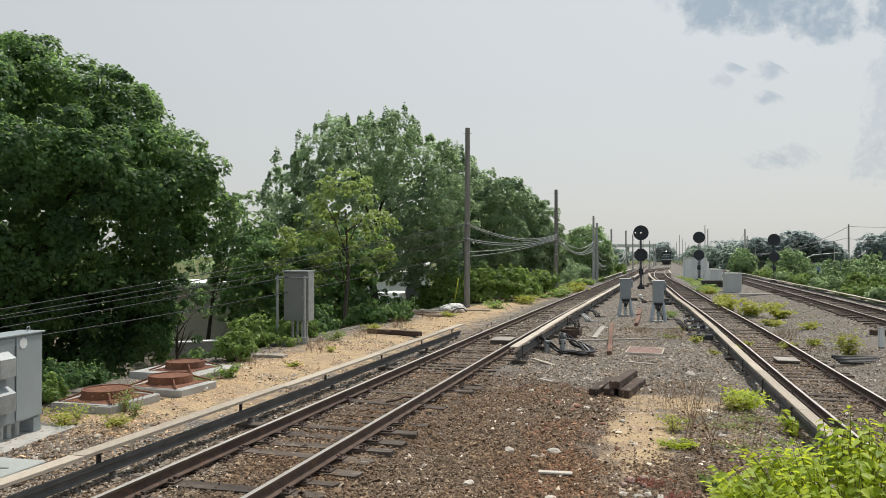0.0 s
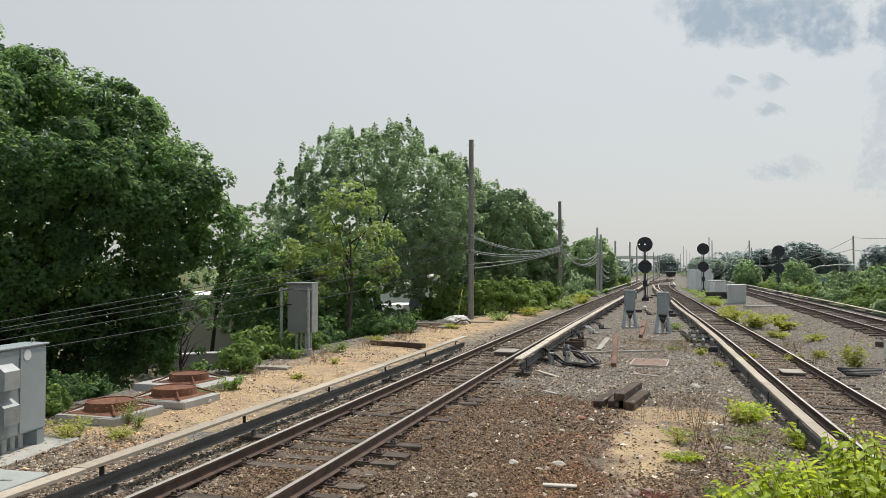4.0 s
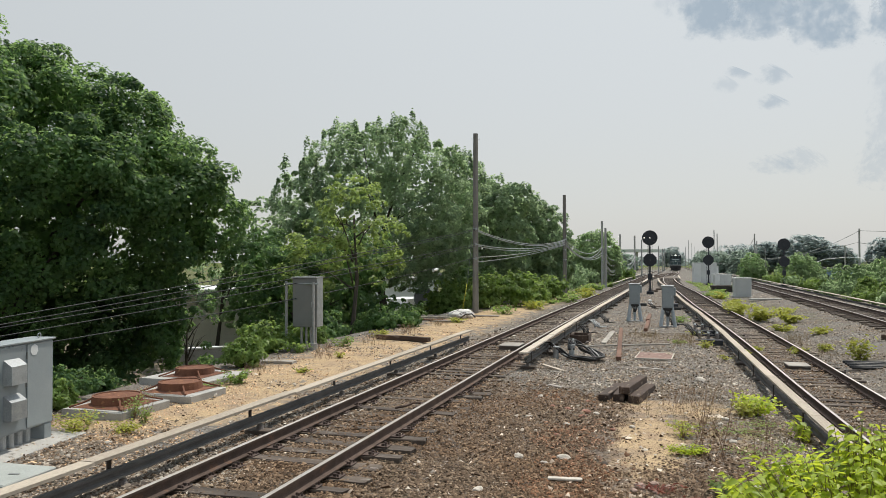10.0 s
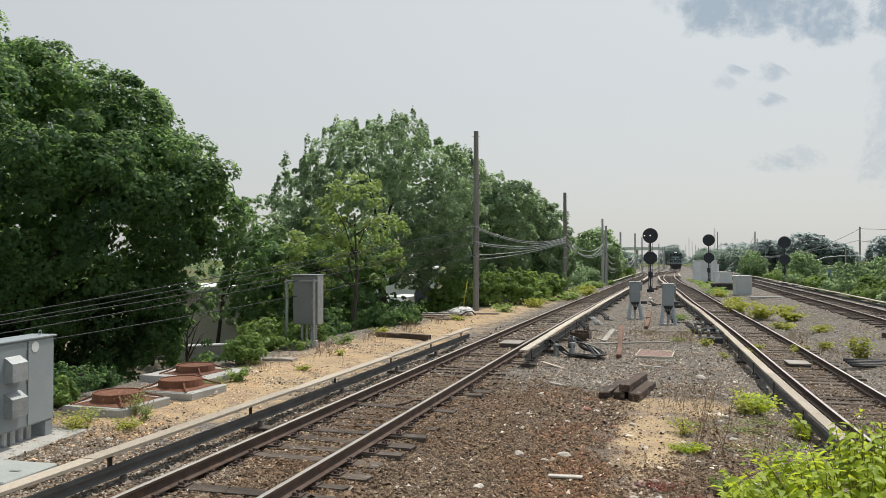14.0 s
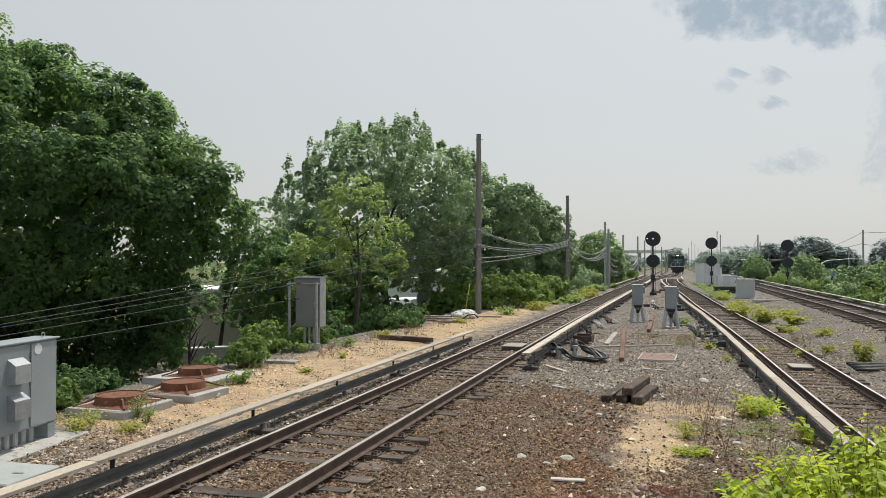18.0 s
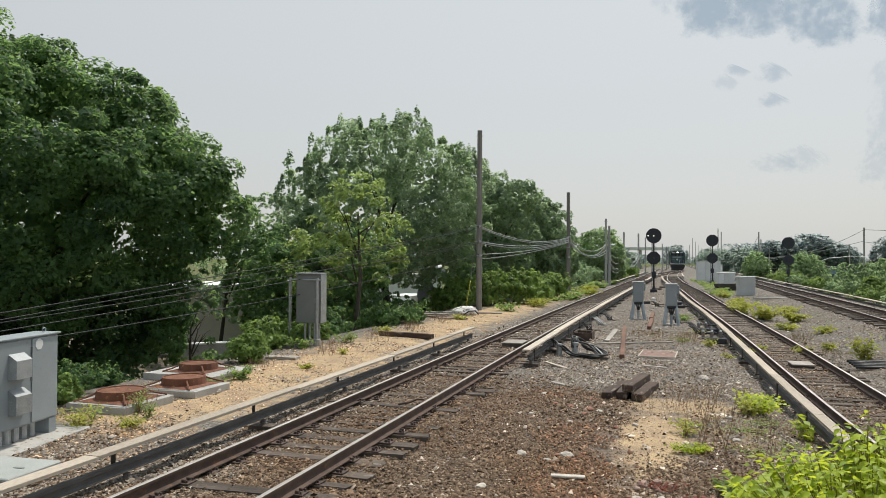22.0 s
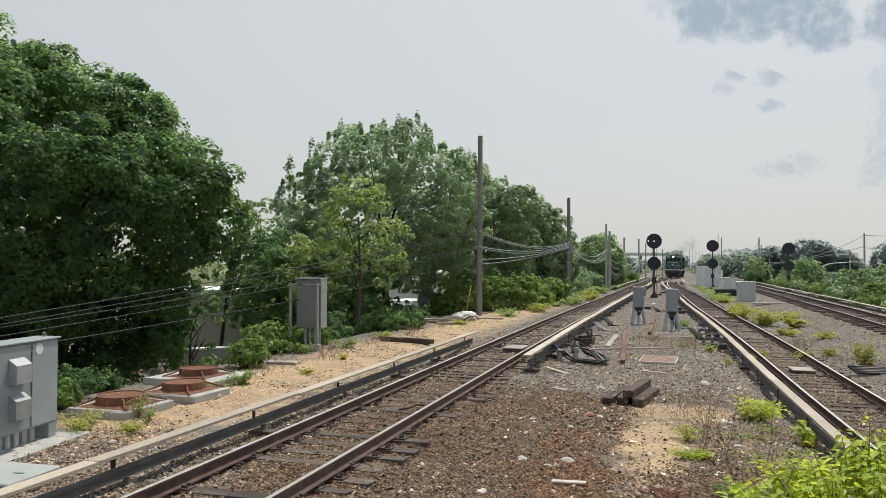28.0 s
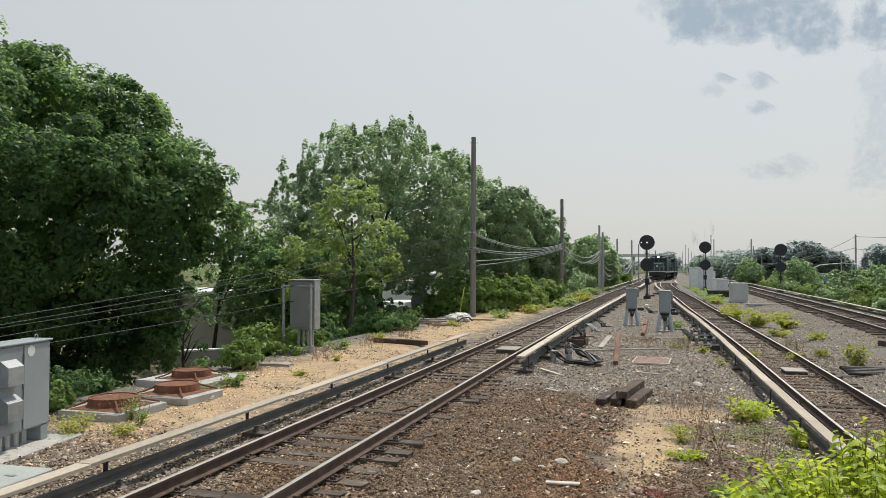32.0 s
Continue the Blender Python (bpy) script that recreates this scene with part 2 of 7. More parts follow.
M_WHITEBOX = mat("chalky_white_paint", (0.72, 0.74, 0.74), (0.62, 0.64, 0.64), 1.2, 0.6, 0, 0.05, 50, 0.06, c3=(0.40, 0.40, 0.39), c3_at=0.67)
M_BARK = mat("tree_bark", (0.095, 0.08, 0.065), (0.055, 0.045, 0.038), 6, 0.95, bump=0.8, fine=30, stretch=(2, 2, 0.4))
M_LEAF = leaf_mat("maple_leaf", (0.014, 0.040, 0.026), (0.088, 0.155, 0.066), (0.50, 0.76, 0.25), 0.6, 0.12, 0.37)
# leaf colour paled and greyed to carry the air's haze over mid-distance trees
M_LEAF2 = leaf_mat("haze_greyed_leaf", (0.15, 0.225, 0.155), (0.30, 0.385, 0.24), (0.58, 0.74, 0.42), 0.5, 0.03, 0.55)
M_HEDGE = leaf_mat("hedge_leaf", (0.11, 0.18, 0.055), (0.22, 0.32, 0.095), (0.42, 0.58, 0.14), trans=0.52)
M_BUSH = leaf_mat("fresh_shrub_leaf", (0.13, 0.23, 0.02), (0.48, 0.57, 0.06), (0.82, 0.92, 0.08), 3.0, 0.45, 0.48)
# pale base colours hold the haze that lies over bushes farther off
M_MIDLEAF = leaf_mat("haze_paled_bush_leaf", (0.25, 0.335, 0.195), (0.33, 0.425, 0.245), (0.58, 0.74, 0.41), 0.4, 0.0, 0.66)
M_YELLOWLEAF = leaf_mat("yellow_green_weed", (0.22, 0.26, 0.05), (0.44, 0.44, 0.09), (0.60, 0.62, 0.11), 2.0, 0.2, 0.4)
# distance haze is painted into the next two colours, much paler than foliage
M_FARLEAF = leaf_mat("haze_paled_far_leaf", (0.26, 0.33, 0.28), (0.31, 0.38, 0.32), (0.54, 0.64, 0.55), 0.1, 0.0, 0.75)
M_WOODS = leaf_mat("haze_paled_woods_leaf", (0.36, 0.42, 0.42), (0.40, 0.46, 0.455), (0.64, 0.72, 0.71), 0.05, 0.0, 0.78)


# ------------------------------------------------------------ building helpers
def part(name, bm, material, parent=None, label="", smooth=False, m=None):
    """Links a bmesh as one mesh object under a thing or a part."""
    me = bpy.data.meshes.new(name)
    bmesh.ops.recalc_face_normals(bm, faces=bm.faces)
    bm.to_mesh(me)
    bm.free()
    return link_mesh(name, me, material, parent, label, smooth, m)


def link_mesh(name, me, material, parent=None, label="", smooth=False, m=None):
    if material and not me.materials:
        me.materials.append(material)
    if smooth:
        me.polygons.foreach_set("use_smooth", [True] * len(me.polygons))
    ob = new(name, me)
    ob.parent = parent
    if m is not None:
        ob.matrix_basis = m
    if label:
        ob["label"] = label
    return ob


def raw(name, verts, faces, material, parent=None, label="", smooth=False, m=None):
    me = bpy.data.meshes.new(name)
    me.from_pydata([tuple(v) for v in verts], [], faces)
    return link_mesh(name, me, material, parent, label, smooth, m)


def grid_mesh(name, co, quads, material, smooth=False):
    """Mesh from numpy arrays: (n, 3) places and (k, 3 or 4) corner indices."""
    me = bpy.data.meshes.new(name)
    k = quads.shape[1]
    me.vertices.add(len(co))
    me.vertices.foreach_set("co", np.asarray(co, np.float32).ravel())
    me.loops.add(quads.size)
    me.loops.foreach_set("vertex_index", quads.ravel().astype(np.int32))
    me.polygons.add(len(quads))
    me.polygons.foreach_set("loop_start", np.arange(0, quads.size, k, dtype=np.int32))
    me.polygons.foreach_set("loop_total", np.full(len(quads), k, np.int32))
    if smooth:
        me.polygons.foreach_set("use_smooth", np.ones(len(quads), bool))
    me.update(calc_edges=True)
    if material:
        me.materials.append(material)
    return me


def thing(name, m, label, category, group="", kind=""):
    ob = new(name)
    ob.empty_display_size = 0.2
    ob.matrix_basis = m
    return tagged(ob, label, category, group, kind)


def box(bm, c, s, bevel=0.0, m=None):
    """Box of size s centred at c."""
    r = bmesh.ops.create_cube(bm, size=1.0)
    vs = r["verts"]
    t = Matrix.Translation(c) @ Matrix.Diagonal((*s, 1))
    bmesh.ops.transform(bm, matrix=(m @ t) if m is not None else t, verts=vs)
    if bevel:
        es = list({e for v in vs for e in v.link_edges})
        bmesh.ops.bevel(bm, geom=es, offset=bevel, segments=1, affect="EDGES", profile=0.5)
    return bm


def rod(bm, p0, p1, r0, r1=None, n=10, caps=True):
    """Straight tapered rod from p0 to p1."""
    p0, p1 = Vector(p0), Vector(p1)
    d = p1 - p0
    m = Matrix.Translation((p0 + p1) / 2) @ d.to_track_quat("Z", "Y").to_matrix().to_4x4()
    bmesh.ops.create_cone(bm, cap_ends=caps, segments=n, radius1=r0, radius2=r0 if r1 is None else r1, depth=d.length, matrix=m)
    return bm


def tube(bm, pts, radii, n=8):
    """Bent tapered tube through points."""
    pts = [Vector(p) for p in pts]
    rings = []
    for i, p in enumerate(pts):
        d = (pts[min(i + 1, len(pts) - 1)] - pts[max(i - 1, 0)]).normalized()
        q = d.to_track_quat("Z", "Y")
        r = radii[i] if hasattr(radii, "__len__") else radii
        rings.append([bm.verts.new(p + q @ Vector((r * math.cos(a), r * math.sin(a), 0))) for a in (2 * math.pi * k / n for k in range(n))])
    for a, b in zip(rings, rings[1:]):
        for k in range(n):
            bm.faces.new((a[k], a[(k + 1) % n], b[(k + 1) % n], b[k]))
    bm.faces.new(rings[0][::-1])
    bm.faces.new(rings[-1])
    return bm


def prism(bm, poly, z0, z1, m=None):
    """Upright prism over a plan polygon."""
    m = m or Matrix()
    a = [bm.verts.new(m @ Vector((x, y, z0))) for x, y in poly]
    b = [bm.verts.new(m @ Vector((x, y, z1))) for x, y in poly]
    k = len(poly)
    bm.faces.new(a[::-1])
    bm.faces.new(b)
    for i in range(k):
        bm.faces.new((a[i], a[(i + 1) % k], b[(i + 1) % k], b[i]))
    return bm


def B():
    return bmesh.new()


def sag(p0, p1, drop, n=14):
    p0, p1 = Vector(p0), Vector(p1)
    return [p0.lerp(p1, i / n) - Vector((0, 0, drop * 4 * (i / n) * (1 - i / n))) for i in range(n + 1)]


def knots(*kv):
    """Smooth curve through (y, value) pairs."""
    ys = np.array([k for k, _ in kv], float)
    vs = np.array([v for _, v in kv], float)
    sl = np.gradient(vs, ys)

    def f(y):
        y = np.asarray(y, float)
        i = np.clip(np.searchsorted(ys, y) - 1, 0, len(ys) - 2)
        h = ys[i + 1] - ys[i]
        u = (y - ys[i]) / h
        inside = np.clip(u, 0, 1)
        r = ((2 * inside**3 - 3 * inside**2 + 1) * vs[i] + (inside**3 - 2 * inside**2 + inside) * h * sl[i]
             + (-2 * inside**3 + 3 * inside**2) * vs[i + 1] + (inside**3 - inside**2) * h * sl[i + 1])
        return r + np.where(u < 0, (u * h) * sl[i], 0) + np.where(u > 1, (u - 1) * h * sl[i + 1], 0)
    return f


# ------------------------------------------------------------ the plan: track centre lines, x over y
LEFT_X = knots((-5, -6.73), (8, -2.763), (25, 2.42), (80, 19.9), (135, 37.4), (200, 58.1), (700, 218))
RIGHT_X = knots((-5, 3.4), (17, 9.15), (27, 11.8), (38, 14.58), (47, 16.75), (63, 20.8), (84, 26.0), (100, 30.45), (112, 34.05), (124, 37.75), (138, 42.3), (160, 49.8), (190, 59.4), (240, 75.1), (700, 219))
RIGHT_Z = knots((-5, -0.5), (17, -0.5), (27, -0.42), (38, -0.33), (47, -0.25), (63, -0.1), (84, 0.0), (112, 0.0), (700, 0.0))
FAR_X = knots((-5, 7.7), (33, 19.9), (75, 32.6), (120, 46.0), (160, 57.0), (240, 80.0), (700, 224))
CROSS_X = knots((100, 26.3), (118, 32.3), (138, 40.0), (153, 46.35), (163, 50.1), (177, 55.1), (190, 59.4), (200, 62.6))


def flat(y):
    return np.zeros_like(np.asarray(y, float))


def ground_z(x, y):
    """Height of the ground sheet."""
    x, y = np.asarray(x, float), np.asarray(y, float)
    yc = np.clip(y, -20, 400)
    u = (x - LEFT_X(yc)) * 0.955                 # across from the west track
    ur = (x - RIGHT_X(yc)) * 0.965
    z = np.full(np.broadcast(x, y).shape, -0.075)
    s = lambda v, a, b: np.clip((v - a) / (b - a), 0, 1) ** 2 * (3 - 2 * np.clip((v - a) / (b - a), 0, 1))
    # crown of the west track, then a shallow fall to the middle
    z = z - 0.09 * s(u, 1.0, 1.9) + 0.035 * (1 - s(np.abs(u), 0.55, 0.75))
    heap = np.clip(0.035 + 0.055 * np.sin(1.9 * y + 0.6 * x) * np.sin(0.83 * y + 1.1), 0, 0.08)    # ballast heaped over tie ends
    z = z + heap * s(np.abs(u), 0.85, 1.0) * (1 - s(np.abs(u), 1.5, 1.9)) + heap * s(np.abs(ur), 0.85, 1.0) * (1 - s(np.abs(ur), 1.5, 1.9))
    z = z + 0.11 * s(-u, 2.0, 3.4)               # sandy shoulder
    fall = s(-u, 6.3, 9.5) * (1 - s(yc, 60, 110)) # bank behind the manholes
    z = z - 2.3 * fall
    z = z + (RIGHT_Z(yc) + 0.075) * s(ur, -2.6, -1.5)
    z = z + 0.055 * (1 - s(np.abs(ur), 0.55, 0.75)) + 0.03 * (1 - s(np.abs(x - FAR_X(yc)), 0.6, 0.85))
    z = z - RIGHT_Z(yc) * s(x - FAR_X(yc), -4.5, -2.0)
    z = z - 2.2 * s(x - FAR_X(yc), 9, 20)        # bank on the far side
    return z


# ------------------------------------------------------------ ground sheet
def ground_material():
    m = bpy.data.materials.new("ballast_sand_and_soil")
    m.use_nodes = True
    nt = m.node_tree
    N, L = nt.nodes.new, nt.links.new
    b = nt.nodes["Principled BSDF"]
    b.inputs["Roughness"].default_value = 0.95
    b.inputs["Specular IOR Level"].default_value = 0.15
    tc = N("ShaderNodeTexCoord")

    def noise_tex(s, d=4, r=0.5):
        n = N("ShaderNodeTexNoise")
        n.inputs["Scale"].default_value, n.inputs["Detail"].default_value, n.inputs["Roughness"].default_value = s, d, r
        L(tc.outputs["Object"], n.inputs["Vector"])
        return n.outputs[0]

    def rng(v, a, z, lo=0.0, hi=1.0):
        n = N("ShaderNodeMapRange")
        n.inputs[1].default_value, n.inputs[2].default_value, n.inputs[3].default_value, n.inputs[4].default_value = a, z, lo, hi
        L(v, n.inputs[0])
        return n.outputs[0]

    def mix(f, a, c, mode="MIX"):
        n = N("ShaderNodeMix")
        n.data_type, n.blend_type = "RGBA", mode
        for sock, v in ((n.inputs["Factor"], f), (n.inputs["A"], a), (n.inputs["B"], c)):
            if isinstance(v, (int, float)):
                sock.default_value = v
            elif isinstance(v, tuple):
                sock.default_value = (*v, 1)
            else:
                L(v, sock)
        return n.outputs["Result"]

    def attr(name):
        n = N("ShaderNodeAttribute")
        n.attribute_name = name
        return n.outputs["Fac"]

    vor = N("ShaderNodeTexVoronoi")
    vor.inputs["Scale"].default_value = 19.0
    L(tc.outputs["Object"], vor.inputs["Vector"])
    cell = N("ShaderNodeSeparateColor")
    L(vor.outputs["Color"], cell.inputs[0])
    stone = mix(cell.outputs[0], (0.20, 0.192, 0.176), (0.44, 0.42, 0.39))
    stone = mix(rng(noise_tex(0.35, 5), 0.4, 0.65), stone, mix(0.5, stone, (0.26, 0.25, 0.24)))
    # shade between stones, multiplied into the colour towards each cell's edge
    gap_shade = rng(vor.outputs["Distance"], 0.0, 0.75, 1.0, 0.45)
    gap_shade_rgb = N("ShaderNodeCombineColor")
    for i in range(3):
        L(gap_shade, gap_shade_rgb.inputs[i])
    stone = mix(1.0, stone, gap_shade_rgb.outputs[0], "MULTIPLY")
    fine = noise_tex(60, 4)
    sand = mix(rng(noise_tex(1.6, 6, 0.6), 0.35, 0.65), (0.545, 0.41, 0.25), (0.435, 0.32, 0.202))
    sand = mix(rng(noise_tex(0.9, 5, 0.7), 0.5, 0.62), sand, (0.40, 0.30, 0.205))
    sand = mix(rng(noise_tex(26, 5), 0.52, 0.72), sand, (0.36, 0.26, 0.175))
    brown = mix(rng(noise_tex(3, 5), 0.35, 0.65), (0.15, 0.112, 0.087), (0.225, 0.172, 0.135))
    brown = mix(cell.outputs[1], brown, mix(0.5, brown, stone))
    grass = mix(rng(noise_tex(9, 5), 0.35, 0.65), (0.05, 0.085, 0.02), (0.15, 0.16, 0.05))
    wobble = noise_tex(2.2, 6, 0.65)

    def zone(name):
        a = N("ShaderNodeMath")
        a.operation = "MULTIPLY_ADD"
        L(wobble, a.inputs[0])
        a.inputs[1].default_value = 1.5
        L(attr(name), a.inputs[2])
        return rng(a.outputs[0], 1.08, 1.46)

    stone = mix(rng(noise_tex(0.8, 6, 0.7), 0.42, 0.6, 0.0, 0.7), stone, mix(0.75, stone, (0.20, 0.16, 0.125)))
    col = mix(zone("brown"), stone, brown)
    col = mix(zone("sand"), col, sand)
    col = mix(zone("grass"), col, grass)
    L(col, b.inputs["Base Color"])
    bn = N("ShaderNodeBump")
    bn.inputs["Strength"].default_value, bn.inputs["Distance"].default_value = 0.8, 0.03
    hh = N("ShaderNodeMath")
    hh.operation = "MULTIPLY_ADD"
    L(vor.outputs["Distance"], hh.inputs[0])
    hh.inputs[1].default_value = -1.0
    L(fine, hh.inputs[2])
    L(hh.outputs[0], bn.inputs["Height"])
    L(bn.outputs[0], b.inputs["Normal"])
    return m


def bump2(x, y, cx, cy, rx, ry, turn=0.0):
    c, s = math.cos(turn), math.sin(turn)
    a, b = ((x - cx) * c + (y - cy) * s) / rx, (-(x - cx) * s + (y - cy) * c) / ry
    return np.clip(1.25 - np.sqrt(a * a + b * b), 0, 1)


def make_ground():
    def axis(fine_lo, fine_hi, step, far):
        inner = np.arange(fine_lo, fine_hi, step)
        g = [step]
        while sum(g) < far:
            g.append(g[-1] * 1.28)
        out = np.cumsum(g)
        return np.concatenate([(fine_lo - out)[::-1], inner, fine_hi + out])
    xs, ys = axis(-14, 26, 0.25, 3500), axis(2, 70, 0.3, 3500)
    X, Y = np.meshgrid(xs, ys)
    Z = ground_z(X, Y)
    rs = np.random.RandomState(3)
    Z = Z + (rs.rand(*Z.shape) - 0.75) * 0.024 * (np.abs(X) < 60) * (Y < 90)
    n, m = X.shape
    idx = np.arange(n * m).reshape(n, m)
    quads = np.stack([idx[:-1, :-1], idx[:-1, 1:], idx[1:, 1:], idx[1:, :-1]], -1).reshape(-1, 4)
    me = grid_mesh("ground", np.stack([X, Y, Z], -1).reshape(-1, 3), quads, ground_material(), True)
    Yc = np.clip(Y, -20, 400)
    u = (X - LEFT_X(Yc)) * 0.955
    ur = (X - RIGHT_X(Yc)) * 0.965
    uf = X - FAR_X(Yc)
    sand = np.clip(1.3 - np.abs(u + 3.75) / 2.1, 0, 1) * 0.80 * np.clip((Y - 8.5) / 5, 0, 1) * np.clip((95 - Y) / 40, 0, 1)
    sand = np.maximum(sand, bump2(X, Y, 3.42, 12.3, 0.9, 4.3, -0.31) * 0.8)
    sand = np.maximum(sand, np.maximum(bump2(X, Y, 4.6, 14.6, 1.7, 1.5) * 0.8, bump2(X, Y, 4.9, 12.2, 1.3, 3.0) * 0.5))
    brown = np.clip(1.5 - np.abs(u - 3.2) / 2.9, 0, 1) * np.clip((19.9 - 0.5 * (X - 1) - Y) / 4, 0, 1) * 0.82
    brown = np.maximum(brown, (np.abs(u) < 1.5) * np.clip((21 - Y) / 6, 0, 1) * 0.62)
    brown = np.maximum(brown, ((np.abs(u) < 1.1) | (np.abs(ur) < 1.0) | (np.abs(uf) < 1.0)) * 0.56)
    brown = np.maximum(brown, np.clip((Y - 30) / 50, 0, 0.5) * np.clip(1.6 - np.abs(u - 3.2) / 1.8, 0, 1))
    grass = np.clip((-u - 6.0) / 2.0, 0, 1) * 0.38
    brown = np.maximum(brown, np.clip((-u - 6.3) / 1.5, 0, 1) * 0.8)
    grass = np.maximum(grass, np.clip((uf - 6) / 8, 0, 1) * 0.9)
    grass = np.maximum(grass, np.clip(1 - np.abs(ur - 4.0) / 2.2, 0, 1) * 0.42 * np.clip((Y - 18) / 20, 0, 1))
    grass = np.maximum(grass, np.clip((-u - 2.4) / 1.5, 0, 1) * np.clip((Y - 40) / 14, 0, 1) * 0.62)
    grass = np.maximum(grass, bump2(X, Y, 5.2, 12.4, 1.4, 2.6) * 0.42)
    grass = np.where(Y > 320, 0.9, grass)
    for name, a in (("sand", sand), ("brown", brown), ("grass", grass)):
        at = me.attributes.new(name, "FLOAT", "POINT")
        at.data.foreach_set("value", a.astype(np.float32).ravel())
    ob = new("ground", me)
    tagged(ob, "grey-brown ballast ground with sandy and weedy patches", "ground", kind="structure")


make_ground()

# ------------------------------------------------------------ tracks
RAIL_PROFILE = [(-0.07, 0.0), (0.07, 0.0), (0.07, 0.012), (0.018, 0.03), (0.010, 0.05), (0.010, 0.115), (0.034, 0.13), (0.034, 0.158),
                (-0.034, 0.158), (-0.034, 0.13), (-0.010, 0.115), (-0.010, 0.05), (-0.018, 0.03), (-0.07, 0.012)]
HEAD_PROFILE = [(-0.031, 0.1578), (0.027, 0.1578), (0.027, 0.160), (0.021, 0.1622), (-0.026, 0.1622), (-0.032, 0.159)]


def sweep(name, profile, fx, fz, y0, y1, off, lift, material, parent, step=1.0, label="", smooth=False):
    """A profile carried along a centre line, shifted sideways by off."""
    n = max(2, int((y1 - y0) / step) + 1)
    ys = y0 + (y1 - y0) * np.linspace(0, 1, n)
    xs, zs = fx(ys), fz(ys)
    dx = (fx(ys + 0.2) - fx(ys - 0.2)) / 0.4
    ln = np.sqrt(1 + dx * dx)
    nx, ny = 1 / ln, -dx / ln
    pr = np.array(profile)
    k = len(pr)
    co = np.empty((n, k, 3))
    co[:, :, 0] = xs[:, None] + nx[:, None] * (off + pr[None, :, 0])
    co[:, :, 1] = ys[:, None] + ny[:, None] * (off + pr[None, :, 0])
    co[:, :, 2] = zs[:, None] + lift + pr[None, :, 1]
    idx = np.arange(n * k).reshape(n, k)
    q = np.stack([idx[:-1], np.roll(idx[:-1], -1, 1), np.roll(idx[1:], -1, 1), idx[1:]], -1).reshape(-1, 4)
    faces = [tuple(f) for f in q.tolist()] + [tuple(idx[0][::-1].tolist()), tuple(idx[-1].tolist())]
    return raw(name, co.reshape(-1, 3).tolist(), faces, material, parent, label, smooth)


def at_track(fx, fz, y, off=0.0, z=0.0):
    """Pose on a track: x across, y along."""
    dx = float(fx(y + 0.2) - fx(y - 0.2)) / 0.4
    a = -math.degrees(math.atan(dx))
    c = math.cos(math.radians(a))
    s = math.sin(math.radians(a))
    return pose(float(fx(y)) + c * off, y + s * off, float(fz(y)) + z, 0, 0, a)


@lru_cache(None)
def tie_mesh(i):
    rs = random.Random(50 + i)
    bm = B()
    box(bm, (0, 0, -0.09), (2.59, 0.225, 0.18), 0.012)
    for v in bm.verts:
        v.co += Vector((rs.uniform(-0.03, 0.03), rs.uniform(-0.012, 0.012), rs.uniform(-0.012, 0.006)))
    me = bpy.data.meshes.new("tie")
    bm.to_mesh(me)
    bm.free()
    me.materials.append(M_TIE)
    return me


@lru_cache(None)
def plate_mesh():
    bm = B()
    box(bm, (0, 0, 0.009), (0.36, 0.19, 0.018), 0.004)
    for sx, sy in product((-1, 1), (-1, 1)):
        box(bm, (sx * 0.095, sy * 0.05, 0.035), (0.05, 0.03, 0.04), 0.006)
        rod(bm, (sx * 0.145, sy * 0.06, 0.01), (sx * 0.145, sy * 0.06, 0.05), 0.014, 0.012, 6)
    me = bpy.data.meshes.new("tie_plate")
    bm.to_mesh(me)
    bm.free()
    me.materials.append(M_PLATE)
    return me


def track(label, fx, fz, y0, y1, tie_y0, near_y, far_y, seed, plates_to=0.0):
    t = thing("railway_track", Matrix(), label, "track", "railway tracks", "structure")
    for s in (-1, 1):
        sweep("rail", RAIL_PROFILE, fx, fz, y0, y1, s * 0.7525, 0.014, M_RAIL, t)
        sweep("rail_head", HEAD_PROFILE, fx, fz, y0, y1, s * 0.7525, 0.014, M_RAILHEAD, t, 1.0, "bright worn running surface")
    rs = random.Random(seed)
    y = tie_y0
    while y < near_y:
        m = at_track(fx, fz, y, rs.uniform(-0.09, 0.09)) @ pose(0, 0, rs.choice((-0.004, -0.01, -0.02, -0.035)), 0, rs.gauss(0, 0.3), rs.gauss(0, 1.3))
        o = link_mesh("tie", tie_mesh(rs.randrange(8)), M_TIE, t, m=m)
        if y < plates_to:
            for s in (-1, 1):
                link_mesh("tie_plate", plate_mesh(), M_PLATE, o, m=Matrix.Translation((s * 0.7525, 0, 0.002)))
        y += 0.515 + rs.uniform(-0.05, 0.05)
    bm = B()
    while y < far_y:
        box(bm, (0, 0, -0.09), (2.59, 0.23, 0.18), 0, at_track(fx, fz, y))
        y += 0.54
    o = part("far_ties", bm, M_TIE, t)
    o["kind"] = "stuff"
    return t


track("railway track on dark weathered ties in brown ballast", LEFT_X, flat, -4, 300, -3.6, 47, 130, 1, 26)
track("curving railway track on dark ties beside weeds", RIGHT_X, RIGHT_Z, -4, 420, -3.5, 52, 120, 2, 24)
track("railway track along the far side of the yard", FAR_X, flat, 8, 330, 27, 60, 110, 3)
track("crossover track between the two main lines", CROSS_X, flat, 100, 200, 104, 110, 180, 4)

SIDING_X = knots((60, 9.5), (120, 26.5), (180, 44.8), (260, 70.0), (400, 114.5))
track("railway siding far along the line", SIDING_X, flat, 128, 330, 130, 132, 200, 5)


